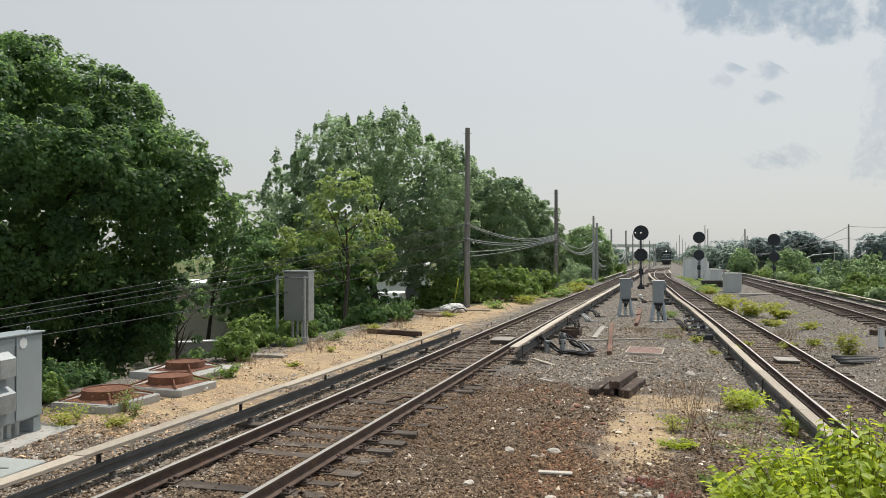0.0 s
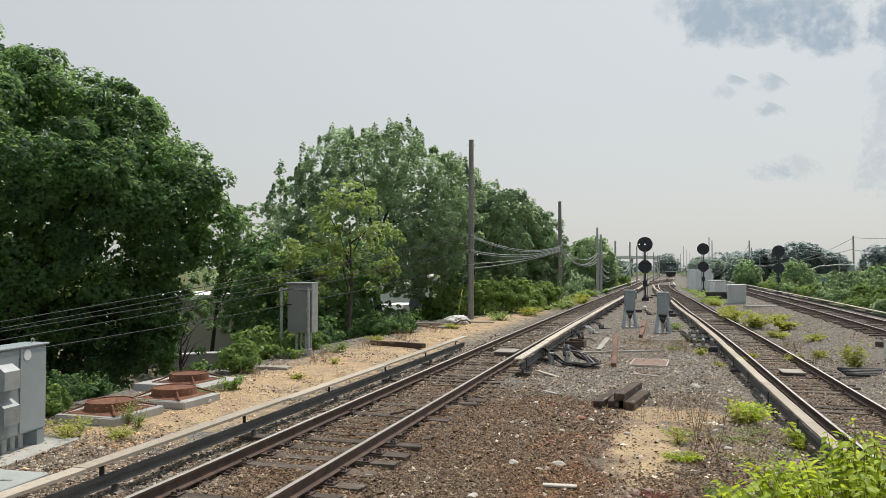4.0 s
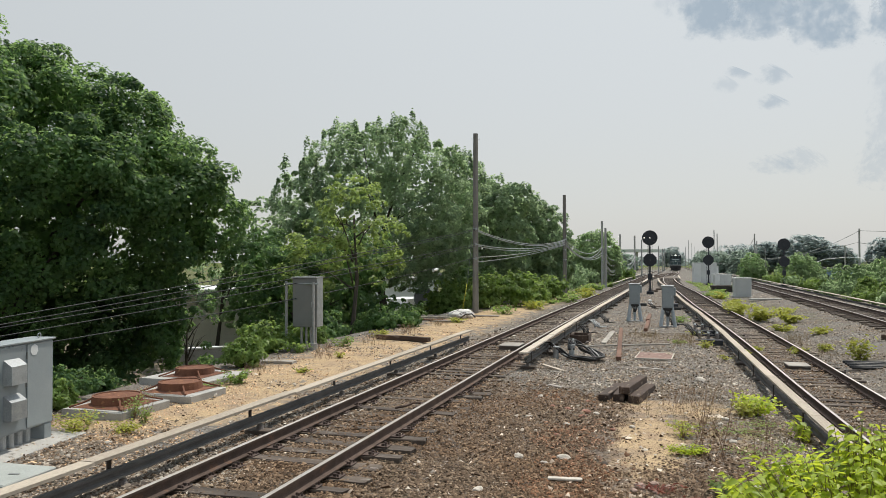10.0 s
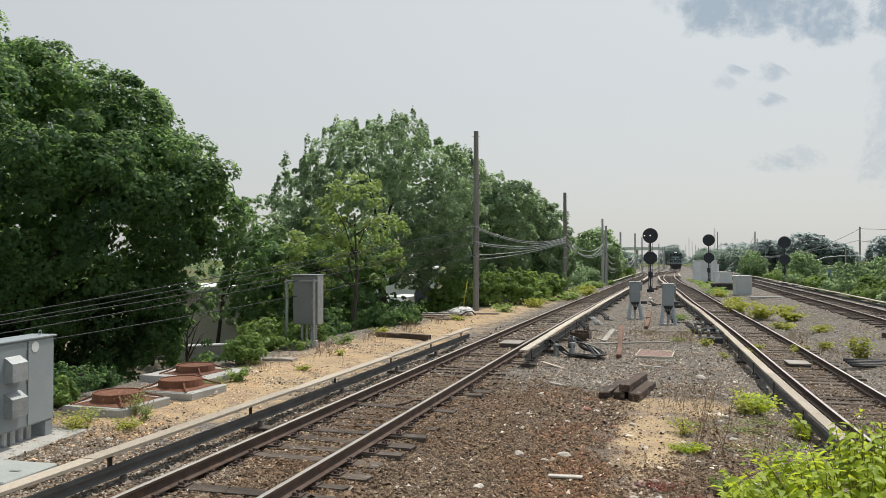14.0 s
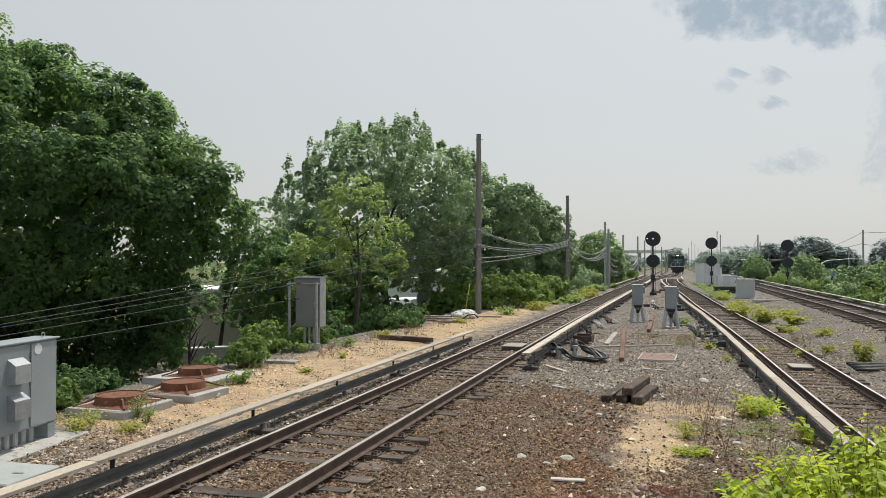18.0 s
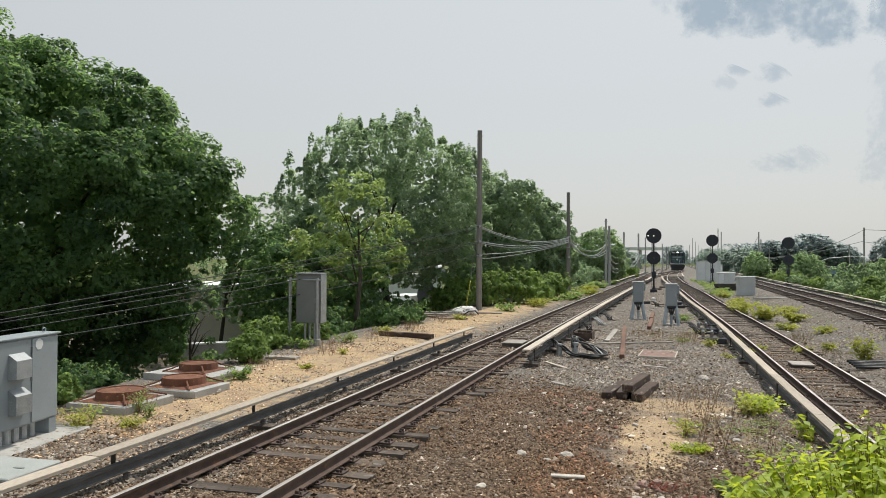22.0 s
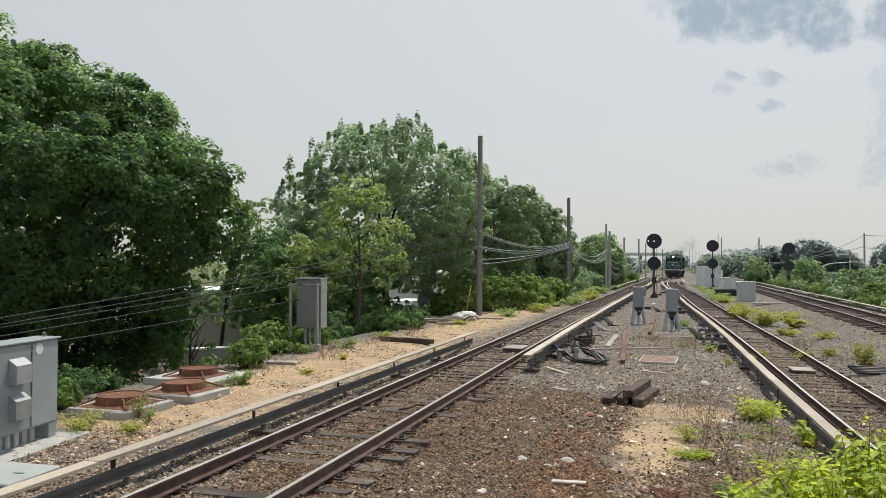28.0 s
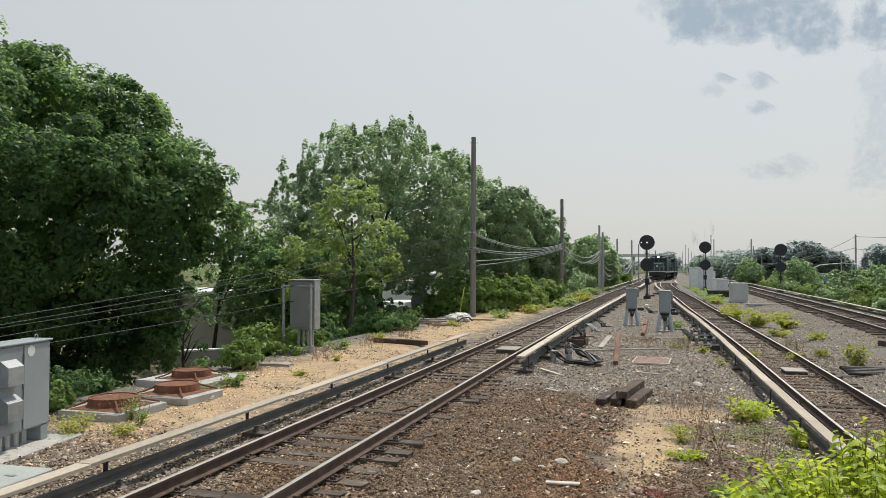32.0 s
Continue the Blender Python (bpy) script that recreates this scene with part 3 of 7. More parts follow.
def third_rail(label, fx, fz, y0, y1, off, pale=False, step=3.05, cover_z=0.40):
    """Conductor rail on insulators under a cover board carried by brackets."""
    side = 1 if off > 0 else -1
    t = thing("third_rail", Matrix(), label, "third rail", "third rails", "structure")
    prof = [(-0.06, 0.0), (0.06, 0.0), (0.06, 0.014), (0.014, 0.03), (0.014, 0.075), (0.04, 0.09), (0.04, 0.125), (-0.04, 0.125), (-0.04, 0.09), (-0.014, 0.075), (-0.014, 0.03), (-0.06, 0.014)]
    sweep("conductor_rail", prof, fx, fz, y0 + 0.3, y1 - 0.2, off, 0.12, M_THIRD, t, 1.0, "dark steel conductor rail")
    w = 0.10
    # boards butt end to end, each a piece of its own
    y, rs = y0, random.Random(int(y0 * 10) + 7)
    while y < y1 - 0.5:
        ln = min(4.6, y1 - y)
        dz = rs.uniform(-0.008, 0.008)
        board = [(-w, cover_z + dz), (w, cover_z + dz), (w, cover_z + 0.038 + dz), (-w, cover_z + 0.038 + dz)]
        sweep("cover_board", board, fx, fz, y, y + ln - 0.012, off + rs.uniform(-0.008, 0.008), 0, M_COVERPALE if pale else M_COVER, t, 1.2)
        y += ln
    # the rail's outer guard plank behind it
    y = y0 + 0.5
    while y < min(y1, 75):
        m = at_track(fx, fz, y, off)
        bm = B()
        box(bm, (side * 0.12, 0, 0.25), (0.022, 0.07, 0.30), 0.004, m)
        box(bm, (side * 0.06, 0, cover_z - 0.012), (0.15, 0.07, 0.02), 0.004, m)
        box(bm, (side * 0.10, 0, 0.11), (0.12, 0.09, 0.03), 0.004, m)
        part("bracket", bm, M_BRACKET, t)
        bm = B()
        for k in range(3):
            rod(bm, m @ Vector((0, 0.1, 0.03 * k + 0.005)), m @ Vector((0, 0.1, 0.03 * k + 0.03)), 0.075 - 0.012 * k, 0.06 - 0.012 * k, 10)
        part("insulator", bm, M_INSUL, t)
        bm = B()
        box(bm, (0, 0.1, -0.03), (0.42, 0.24, 0.07), 0.01, m)
        part("support_block", bm, M_TIE, t)
        y += step
    return t


third_rail("third rail under a weathered pale wooden cover board", LEFT_X, flat, -1.0, 24.6, -1.43)
third_rail("third rail with a pale cover board beside the track", LEFT_X, flat, 19.3, 70, 1.43, True)
third_rail("third rail under a weathered board along the curving track", RIGHT_X, RIGHT_Z, 4, 103, -1.43)
third_rail("third rail with a pale board on the far track", FAR_X, flat, 24, 130, 1.43, True, 6.1)
third_rail("third rail with a pale board along the siding", SIDING_X, flat, 132, 240, -1.43, True, 6.1)
third_rail("third rail with a pale board near the junction", LEFT_X, flat, 78, 150, -1.43, True, 6.1)
third_rail("third rail with a pale board beside the main line", RIGHT_X, RIGHT_Z, 101, 122, 1.43, True, 6.1)
third_rail("third rail with a pale board across from the junction", LEFT_X, flat, 82, 118, 1.43, True, 6.1)


# ------------------------------------------------------------ trees and bushes
def leaf_quads(rs, pos, size, up=0.5, long=1.35, out=None):
    """Folded diamond leaves at the places given, turned at random but leaning to face up."""
    n = len(pos)
    nrm = rs.normal(size=(n, 3))
    nrm /= np.linalg.norm(nrm, axis=1, keepdims=True)
    if out is not None:
        nrm = nrm * 0.8 + out * 0.75
    nrm[:, 2] = np.abs(nrm[:, 2]) + up
    nrm /= np.linalg.norm(nrm, axis=1, keepdims=True)
    d = rs.normal(size=(n, 3))
    d[:, 2] -= 0.35
    d -= nrm * (d * nrm).sum(1, keepdims=True)
    d /= np.linalg.norm(d, axis=1, keepdims=True) + 1e-9
    s = np.cross(nrm, d)
    sz = (size * rs.uniform(0.65, 1.3, n))[:, None]
    fold = nrm * sz * 0.16
    co = np.stack([pos - d * sz * long * 0.5, pos + s * sz * 0.5 + fold - d * sz * 0.1, pos + d * sz * long * 0.5, pos - s * sz * 0.5 + fold - d * sz * 0.1], 1)
    return co.reshape(-1, 3)


def leaves_facing(rs, pos, nrm, size, long=1.25):
    """Folded diamond leaves at the places given, facing the directions given and drooping."""
    n = len(pos)
    nrm = nrm / (np.linalg.norm(nrm, axis=1, keepdims=True) + 1e-9)
    d = rs.normal(size=(n, 3)) * 0.8
    d[:, 2] -= 0.6
    d -= nrm * (d * nrm).sum(1, keepdims=True)
    d /= np.linalg.norm(d, axis=1, keepdims=True) + 1e-9
    s = np.cross(nrm, d)
    sz = (size * rs.uniform(0.6, 1.25, n))[:, None]
    fold = nrm * sz * 0.14
    return np.stack([pos - d * sz * long * 0.5, pos + s * sz * 0.5 + fold - d * sz * 0.08, pos + d * sz * long * 0.5, pos - s * sz * 0.5 + fold - d * sz * 0.08], 1).reshape(-1, 3)


def domed_crown(name, blobs, clumps, per, rc, size, material, seed, core=0, shoots=0.0, ragged=0.35, rise=0.45, flat_z=0.8, lift=0.6):
    """Rounded leaf clumps set side by side over the outside of several lobes, with a leafy core behind them."""
    rs = np.random.RandomState(seed)
    bl = np.array(blobs, float)
    cen, rad = bl[:, :3], np.maximum(bl[:, 3:6] - rc * 0.5, rc * 0.4)
    w = (rad[:, 0] * rad[:, 1] * rad[:, 2]) ** (2 / 3)
    pick = rs.choice(len(bl), clumps * 4, p=w / w.sum())
    d = rs.normal(size=(clumps * 4, 3))
    d /= np.linalg.norm(d, axis=1, keepdims=True)
    c = cen[pick] + d * rad[pick] * rs.uniform(0.88, 1.0, (clumps * 4, 1))
    q = (((c[:, None, :] - cen[None]) / rad[None]) ** 2).sum(2)
    q[np.arange(len(c)), pick] = 9
    keep = np.where(q.min(1) > 0.72)[0][:clumps]
    c, d, pick = c[keep], d[keep], pick[keep]
    n = len(c)
    out = d / rad[pick]
    out /= np.linalg.norm(out, axis=1, keepdims=True)
    c = c + out * (rc * ragged * rs.normal(size=(n, 1)).clip(-1.5, 1.6))
    out[:, 2] += rise
    out /= np.linalg.norm(out, axis=1, keepdims=True)
    v = rs.normal(size=(n, per, 3))
    v /= np.linalg.norm(v, axis=2, keepdims=True)
    dot = (v * out[:, None, :]).sum(2, keepdims=True)
    v = np.where(dot < -0.2, v - 2 * dot * out[:, None, :], v)
    r = rc * rs.uniform(0.55, 1.3, (n, 1, 1))
    off = v * r * (0.68 + 0.32 * rs.rand(n, per, 1)) * np.array([1, 1, flat_z])
    if shoots:
        tall = ((rs.rand(n) < shoots) & (out[:, 2] > 0.55))[:, None, None] * 1.0
        off = off * (1 + tall * (np.array([0.42, 0.42, 2.1]) - 1))
    pos = (c[:, None, :] + off).reshape(-1, 3)
    nrm = (v * 0.8 + out[:, None, :] * 0.3 + rs.normal(size=(n, per, 3)) * 0.5 + np.array([0, 0, lift])).reshape(-1, 3)
    co = leaves_facing(rs, pos, nrm, size)
    if core:
        pick = rs.choice(len(bl), core, p=w / w.sum())
        d = rs.normal(size=(core, 3))
        d /= np.linalg.norm(d, axis=1, keepdims=True)
        p2 = cen[pick] + d * rad[pick] * rs.uniform(0.4, 0.76, (core, 1))
        co = np.concatenate([co, leaves_facing(rs, p2, d + rs.normal(size=(core, 3)) * 0.5 + np.array([0, 0, lift - 0.6]), size * 1.9)])
    return grid_mesh(name, co, np.arange(len(co)).reshape(-1, 4), material)


def limbs(base, top, blobs, r, seed, n=5):
    rs = random.Random(seed)
    bm = B()
    base, top = Vector(base), Vector(top)
    mid = base.lerp(top, 0.5) + Vector((rs.uniform(-0.2, 0.2), rs.uniform(-0.2, 0.2), 0))
    tube(bm, [base - Vector((0, 0, 0.3)), base + Vector((0, 0, 0.25)), mid, top], [r * 1.35, r * 1.05, r * 0.8, r * 0.45], 9)
    for i in range(n):
        b = blobs[i % len(blobs)]
        end = Vector(b[:3]) + Vector((rs.uniform(-0.7, 0.7) * b[3], rs.uniform(-0.7, 0.7) * b[4], rs.uniform(-0.2, 0.7) * b[5]))
        st = base.lerp(top, rs.uniform(0.4, 0.95))
        k = st.lerp(end, 0.45) + Vector((0, 0, 0.12 * (end - st).length))
        tube(bm, [st, k, end], [r * 0.42, r * 0.25, r * 0.06], 6)
        for j in range(2):
            e2 = k.lerp(end, 0.4) + Vector((rs.uniform(-1, 1) * b[3] * 0.4, rs.uniform(-1, 1) * b[4] * 0.4, rs.uniform(0.1, 0.6) * b[5] * 0.5))
            tube(bm, [k, k.lerp(e2, 0.6) + Vector((0, 0, 0.1)), e2], [r * 0.2, r * 0.12, r * 0.03], 5)
    return bm


def tree(label, base, blobs, clumps, per, rc, size, material, seed, r=0.2, top=None, n=6, category="tree", name="tree", core=0, shoots=0.0, ragged=0.35, rise=0.45, lift=0.6):
    bx, by, bz = base
    rel = [(b[0] - bx, b[1] - by, b[2] - bz, *b[3:]) for b in blobs]
    t = thing(name, pose(bx, by, bz), label, category)
    part("trunk", limbs((0, 0, 0), top or (rel[0][0] * 0.8, rel[0][1] * 0.8, rel[0][2]), rel, r, seed, n), M_BARK, t, smooth=True)
    link_mesh("crown", domed_crown("crown", rel, clumps, per, rc, size, material, seed, core, shoots, ragged, rise, 0.8, lift), None, t)
    return t


def gz(x, y):
    return float(ground_z(x, y))


M_SAPLING = leaf_mat("olive_sapling_leaf", (0.16, 0.23, 0.075), (0.30, 0.39, 0.13), (0.50, 0.64, 0.18), trans=0.5)
# big maple beside the manholes: one wide dome with many lesser swells on it
def swells(lobe, n, r0, r1, seed, low=-0.35):
    """Lesser lobes over the outside of a large one."""
    rs = random.Random(seed)
    out = [lobe]
    x, y, z, rx, ry, rz = lobe
    while len(out) <= n:
        d = Vector((rs.gauss(0, 1), rs.gauss(0, 1), rs.gauss(0, 1))).normalized()
        if d.z < low:
            continue
        r = rs.uniform(r0, r1)
        k = 1 - 1.05 * r / max(rx, rz)
        out.append((x + d.x * rx * k, y + d.y * ry * k, z + d.z * rz * k, r * 1.15, r * 1.1, r * 0.9))
    return out


tree("large dense dark green maple tree on the bank", (-15.2, 26, -2.2),
     swells((-15.6, 25.7, 4.75, 7.95, 6.0, 5.3), 34, 0.9, 1.4, 5, 0.0) + swells((-16.3, 27.6, 1.0, 5.6, 2.8, 4.2), 14, 0.9, 1.4, 6) + [(-12.1, 27.0, 1.2, 2.3, 1.8, 2.9), (-13.6, 26.8, 0.0, 2.6, 1.8, 2.6), (-10.9, 26.8, 0.3, 1.7, 1.5, 2.5), (-8.9, 25.0, 4.6, 2.0, 2.0, 2.0), (-11.9, 25.4, 6.9, 2.1, 2.1, 1.9), (-14.2, 25.4, 8.3, 2.4, 2.4, 1.8), (-16.2, 25.6, 9.2, 2.3, 2.2, 1.8), (-9.2, 24.9, 6.0, 1.2, 1.3, 1.1), (-9.9, 24.8, 5.0, 1.7, 1.7, 1.5)],
     1080, 180, 0.63, 0.12, M_LEAF, 11, 0.36, (0.2, 0, 4.5), 9, name="maple_tree", core=26000, ragged=0.42)
tree("thin feathery tree behind the maple", (-11.2, 37, -2.2), [(-10.6, 37, 2.6, 2.2, 2, 3.2), (-9.6, 37.5, 4.2, 1.6, 1.6, 1.5)], 110, 46, 0.34, 0.15, M_LEAF2, 12, 0.1, None, 6, core=200, ragged=0.8)
tree("slender sapling with sparse leaves below the bank", (-9.3, 27.5, -2.2), [(-9.4, 27.5, 0.6, 1.3, 1.2, 1.8), (-8.6, 27.6, -0.2, 1.0, 1, 1.2)], 44, 40, 0.26, 0.12, M_LEAF, 13, 0.07, None, 6, ragged=0.9)
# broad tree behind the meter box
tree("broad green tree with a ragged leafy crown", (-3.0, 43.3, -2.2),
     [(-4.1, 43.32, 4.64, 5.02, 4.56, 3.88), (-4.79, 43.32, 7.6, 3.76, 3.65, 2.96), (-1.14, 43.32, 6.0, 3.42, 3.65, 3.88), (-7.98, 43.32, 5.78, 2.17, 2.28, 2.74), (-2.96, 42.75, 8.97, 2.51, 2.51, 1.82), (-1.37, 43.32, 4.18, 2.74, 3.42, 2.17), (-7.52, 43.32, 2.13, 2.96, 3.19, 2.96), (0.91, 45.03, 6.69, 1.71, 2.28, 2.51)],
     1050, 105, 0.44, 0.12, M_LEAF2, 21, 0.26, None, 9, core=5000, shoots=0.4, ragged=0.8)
tree("light green sapling with open branches", (-3.8, 31.5, -0.6), [(-3.7, 31.5, 4.6, 1.6, 1.4, 1.7), (-4.7, 31.6, 3.7, 1.4, 1.2, 1.5), (-2.7, 31.3, 3.5, 1.2, 1.1, 1.5), (-5.6, 31.6, 2.5, 1.2, 1.2, 1.4)], 150, 34, 0.30, 0.125, M_SAPLING, 22, 0.10, None, 8, ragged=0.9)
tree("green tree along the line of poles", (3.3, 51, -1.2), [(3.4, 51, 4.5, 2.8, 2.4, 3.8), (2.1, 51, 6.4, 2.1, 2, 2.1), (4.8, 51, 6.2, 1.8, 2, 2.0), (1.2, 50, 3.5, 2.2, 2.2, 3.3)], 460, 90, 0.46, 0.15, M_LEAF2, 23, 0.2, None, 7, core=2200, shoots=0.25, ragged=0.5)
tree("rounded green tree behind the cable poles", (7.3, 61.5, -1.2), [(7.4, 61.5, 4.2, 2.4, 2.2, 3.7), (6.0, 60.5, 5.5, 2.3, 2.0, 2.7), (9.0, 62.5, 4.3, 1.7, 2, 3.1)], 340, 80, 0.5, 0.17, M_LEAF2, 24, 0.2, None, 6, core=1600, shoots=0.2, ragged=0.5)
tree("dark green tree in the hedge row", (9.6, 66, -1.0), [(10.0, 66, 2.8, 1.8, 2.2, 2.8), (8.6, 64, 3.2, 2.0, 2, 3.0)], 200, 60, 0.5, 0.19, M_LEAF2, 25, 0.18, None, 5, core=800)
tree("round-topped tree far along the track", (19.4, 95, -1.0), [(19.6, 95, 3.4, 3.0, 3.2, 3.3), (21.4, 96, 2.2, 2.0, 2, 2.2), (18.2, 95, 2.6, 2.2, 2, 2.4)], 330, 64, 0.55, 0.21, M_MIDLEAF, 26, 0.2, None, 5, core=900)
tree("distant tree beside the line", (30, 130, -1), [(30.2, 130, 2.6, 2.6, 2.5, 2.7), (33.5, 137, 2.0, 2.4, 2.5, 2.2)], 130, 40, 0.6, 0.34, M_FARLEAF, 27, 0.18, None, 3, core=300)

tree("dense dark thicket on the bank", (-5.6, 34, -2.3),
     [(-7.2, 33.5, 0.9, 2.2, 1.6, 2.6), (-5.0, 34.5, 1.2, 2.2, 1.6, 2.9), (-3.9, 36.5, 0.4, 1.2, 1.2, 1.8), (-8.8, 35, 2.4, 1.6, 1.6, 2.2), (-3.9, 35.5, 2.8, 1.7, 1.5, 1.6)],
     420, 64, 0.36, 0.125, M_LEAF, 28, 0.12, None, 7, name="thicket", category="thicket", core=1500, ragged=0.6)


def bush(label, x, y, r, h, seed, material=None, clumps=60, per=26, size=0.11, spread=0.16, z=None, group="hedge bushes", category="bush", name="bush"):
    zz = gz(x, y) if z is None else z
    rs = random.Random(seed)
    t = thing(name, pose(x, y, zz), label, category, group)
    blobs = [(rs.uniform(-0.35, 0.35) * r, rs.uniform(-0.35, 0.35) * r, h * rs.uniform(0.35, 0.6), r * rs.uniform(0.6, 0.9), r * rs.uniform(0.6, 0.9), h * rs.uniform(0.38, 0.5)) for _ in range(3)]
    link_mesh("foliage", domed_crown("foliage", blobs, clumps, per, spread * 1.1, size * 0.85, material or M_HEDGE, seed, clumps * 4, 0.25, 0.6), None, t)
    for i in range(7):
        a = rs.uniform(0, 6.28)
        e = Vector((math.cos(a) * r * 0.7, math.sin(a) * r * 0.7, h * rs.uniform(0.6, 0.95)))
        bm = B()
        tube(bm, [(0.05 * math.cos(a), 0.05 * math.sin(a), -0.05), (e.x * 0.4, e.y * 0.4, e.z * 0.6), e], [0.022, 0.015, 0.005], 5)
        part("stem", bm, M_BARK, t)
    return t


# hedge row and undergrowth on the bank
HEDGE_ROW = [
    (-1.0, 41.5, 1.0, 1.1, 90, 0.13, 0), (0.4, 42.5, 1.3, 1.9, 100, 0.16, 0), (2.4, 43, 1.4, 2.2, 120, 0.16, 0), (4.1, 45, 1.4, 2.1, 110, 0.17, 0),
    (5.6, 47.5, 1.2, 1.5, 90, 0.17, 0), (7.2, 52, 1.2, 1.5, 80, 0.18, 0), (8.4, 62.5, 1.6, 2.6, 120, 0.17, 2), (10.6, 68.5, 1.6, 2.4, 120, 0.18, 2),
    (12.9, 75.5, 1.7, 2.5, 120, 0.19, 2), (15.0, 82.5, 1.7, 2.2, 120, 0.2, 2), (-2.9, 30.5, 1.2, 0.85, 90, 0.10, 1), (-1.6, 31.5, 1.0, 0.75, 80, 0.10, 1),
    (-4.2, 27.5, 0.8, 1.1, 70, 0.12, 1),
]
BANK_TOP = [
    (-5.1, 25.6, 0.9, 1.1, 80, 0.11, 1), (-4.4, 24.9, 0.55, 0.75, 60, 0.10, 0), (-5.35, 22.5, 0.7, 0.9, 70, 0.11, 0), (-5.15, 19.3, 0.58, 0.72, 90, 0.09, 0),
    (-6.3, 24.5, 1.1, 0.9, 90, 0.10, 1), (-7.6, 22.6, 1.2, 1.0, 110, 0.10, 1), (-3.6, 34.5, 1.2, 0.9, 90, 0.12, 1), (-6.5, 31, 1.6, 1.6, 110, 0.12, 1),
    (-9.6, 20.0, 0.9, 0.9, 90, 0.10, 1), (-8.6, 16.6, 0.9, 1.0, 120, 0.085, 1), (-8.7, 18.6, 1.0, 1.2, 120, 0.085, 1), (-8.6, 14.6, 0.9, 1.2, 120, 0.085, 1),
    (-7.95, 18.6, 0.9, 0.75, 110, 0.09, 1),
]
BANK_FOOT = [
    (-7.6, 16.9, 0.55, 0.5, 70, 0.08, 1), (-7.9, 20.6, 0.9, 0.8, 100, 0.09, 1), (-7.6, 12.9, 0.5, 0.8, 60, 0.08, 0), (-7.15, 13.7, 0.45, 0.5, 60, 0.07, 0),
    (-7.5, 14.9, 0.6, 0.6, 80, 0.07, 1), (-7.35, 15.9, 0.5, 0.45, 60, 0.07, 1), (-7.5, 36.5, 1.8, 2.6, 120, 0.14, 1), (-5.0, 38.5, 1.7, 2.4, 120, 0.14, 1),
    (-2.6, 39.5, 1.6, 2.9, 140, 0.14, 1), (-0.6, 44.5, 1.6, 2.4, 120, 0.15, 1), (-9.5, 41, 2.0, 2.8, 120, 0.15, 1), (2.0, 47, 1.6, 2.6, 120, 0.15, 1),
    (17.2, 89, 1.6, 1.6, 90, 0.2, 2),
]
BANK_BACK = [
    (22.3, 98, 1.4, 1.0, 70, 0.2, 0), (27.0, 112, 1.8, 1.6, 70, 0.26, 0),
]
for i, (x, y, r, h, c, s, dark) in enumerate(HEDGE_ROW + BANK_TOP + BANK_FOOT + BANK_BACK):
    if dark == 1 and x < -8 and y < 20:
        x, y = x - 0.8, y + 3.5
    bush("dense dark green undergrowth on the bank" if dark == 1 else "bright green hedge bush beside the track", x, y, r, h, 100 + i, (M_HEDGE, M_LEAF, M_LEAF2)[dark], c, 40 if dark == 2 else 27, s * (0.78 if dark == 2 else 1.0), s * 1.5)

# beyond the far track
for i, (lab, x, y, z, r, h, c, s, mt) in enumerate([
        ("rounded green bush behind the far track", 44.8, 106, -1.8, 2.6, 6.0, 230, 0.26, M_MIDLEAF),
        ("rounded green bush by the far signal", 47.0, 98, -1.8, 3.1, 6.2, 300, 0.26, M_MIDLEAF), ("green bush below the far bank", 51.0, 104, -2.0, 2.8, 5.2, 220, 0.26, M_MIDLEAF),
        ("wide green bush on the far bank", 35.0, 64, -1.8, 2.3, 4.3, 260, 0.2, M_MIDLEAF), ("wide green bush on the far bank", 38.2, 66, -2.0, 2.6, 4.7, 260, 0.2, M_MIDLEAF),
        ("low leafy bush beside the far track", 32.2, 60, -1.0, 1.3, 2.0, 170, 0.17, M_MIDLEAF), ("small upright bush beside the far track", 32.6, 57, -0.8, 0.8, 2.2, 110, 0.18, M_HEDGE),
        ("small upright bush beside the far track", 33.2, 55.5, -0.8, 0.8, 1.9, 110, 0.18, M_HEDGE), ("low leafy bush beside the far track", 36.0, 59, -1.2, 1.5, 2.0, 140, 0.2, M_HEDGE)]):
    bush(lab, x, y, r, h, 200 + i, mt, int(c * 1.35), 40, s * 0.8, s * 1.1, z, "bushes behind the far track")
# leaves paled for haze; lift turns them upward to flatten their contrast
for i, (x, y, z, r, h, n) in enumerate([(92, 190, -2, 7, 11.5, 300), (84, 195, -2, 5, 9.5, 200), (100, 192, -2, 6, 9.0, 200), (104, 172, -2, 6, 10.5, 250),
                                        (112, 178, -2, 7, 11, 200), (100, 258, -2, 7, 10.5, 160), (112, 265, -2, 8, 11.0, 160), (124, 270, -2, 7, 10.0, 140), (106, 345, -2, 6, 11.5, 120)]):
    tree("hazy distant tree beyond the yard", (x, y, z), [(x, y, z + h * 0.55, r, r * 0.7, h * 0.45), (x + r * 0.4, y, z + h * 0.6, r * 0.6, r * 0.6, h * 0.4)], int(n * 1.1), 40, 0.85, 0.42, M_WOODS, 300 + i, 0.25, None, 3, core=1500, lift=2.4)

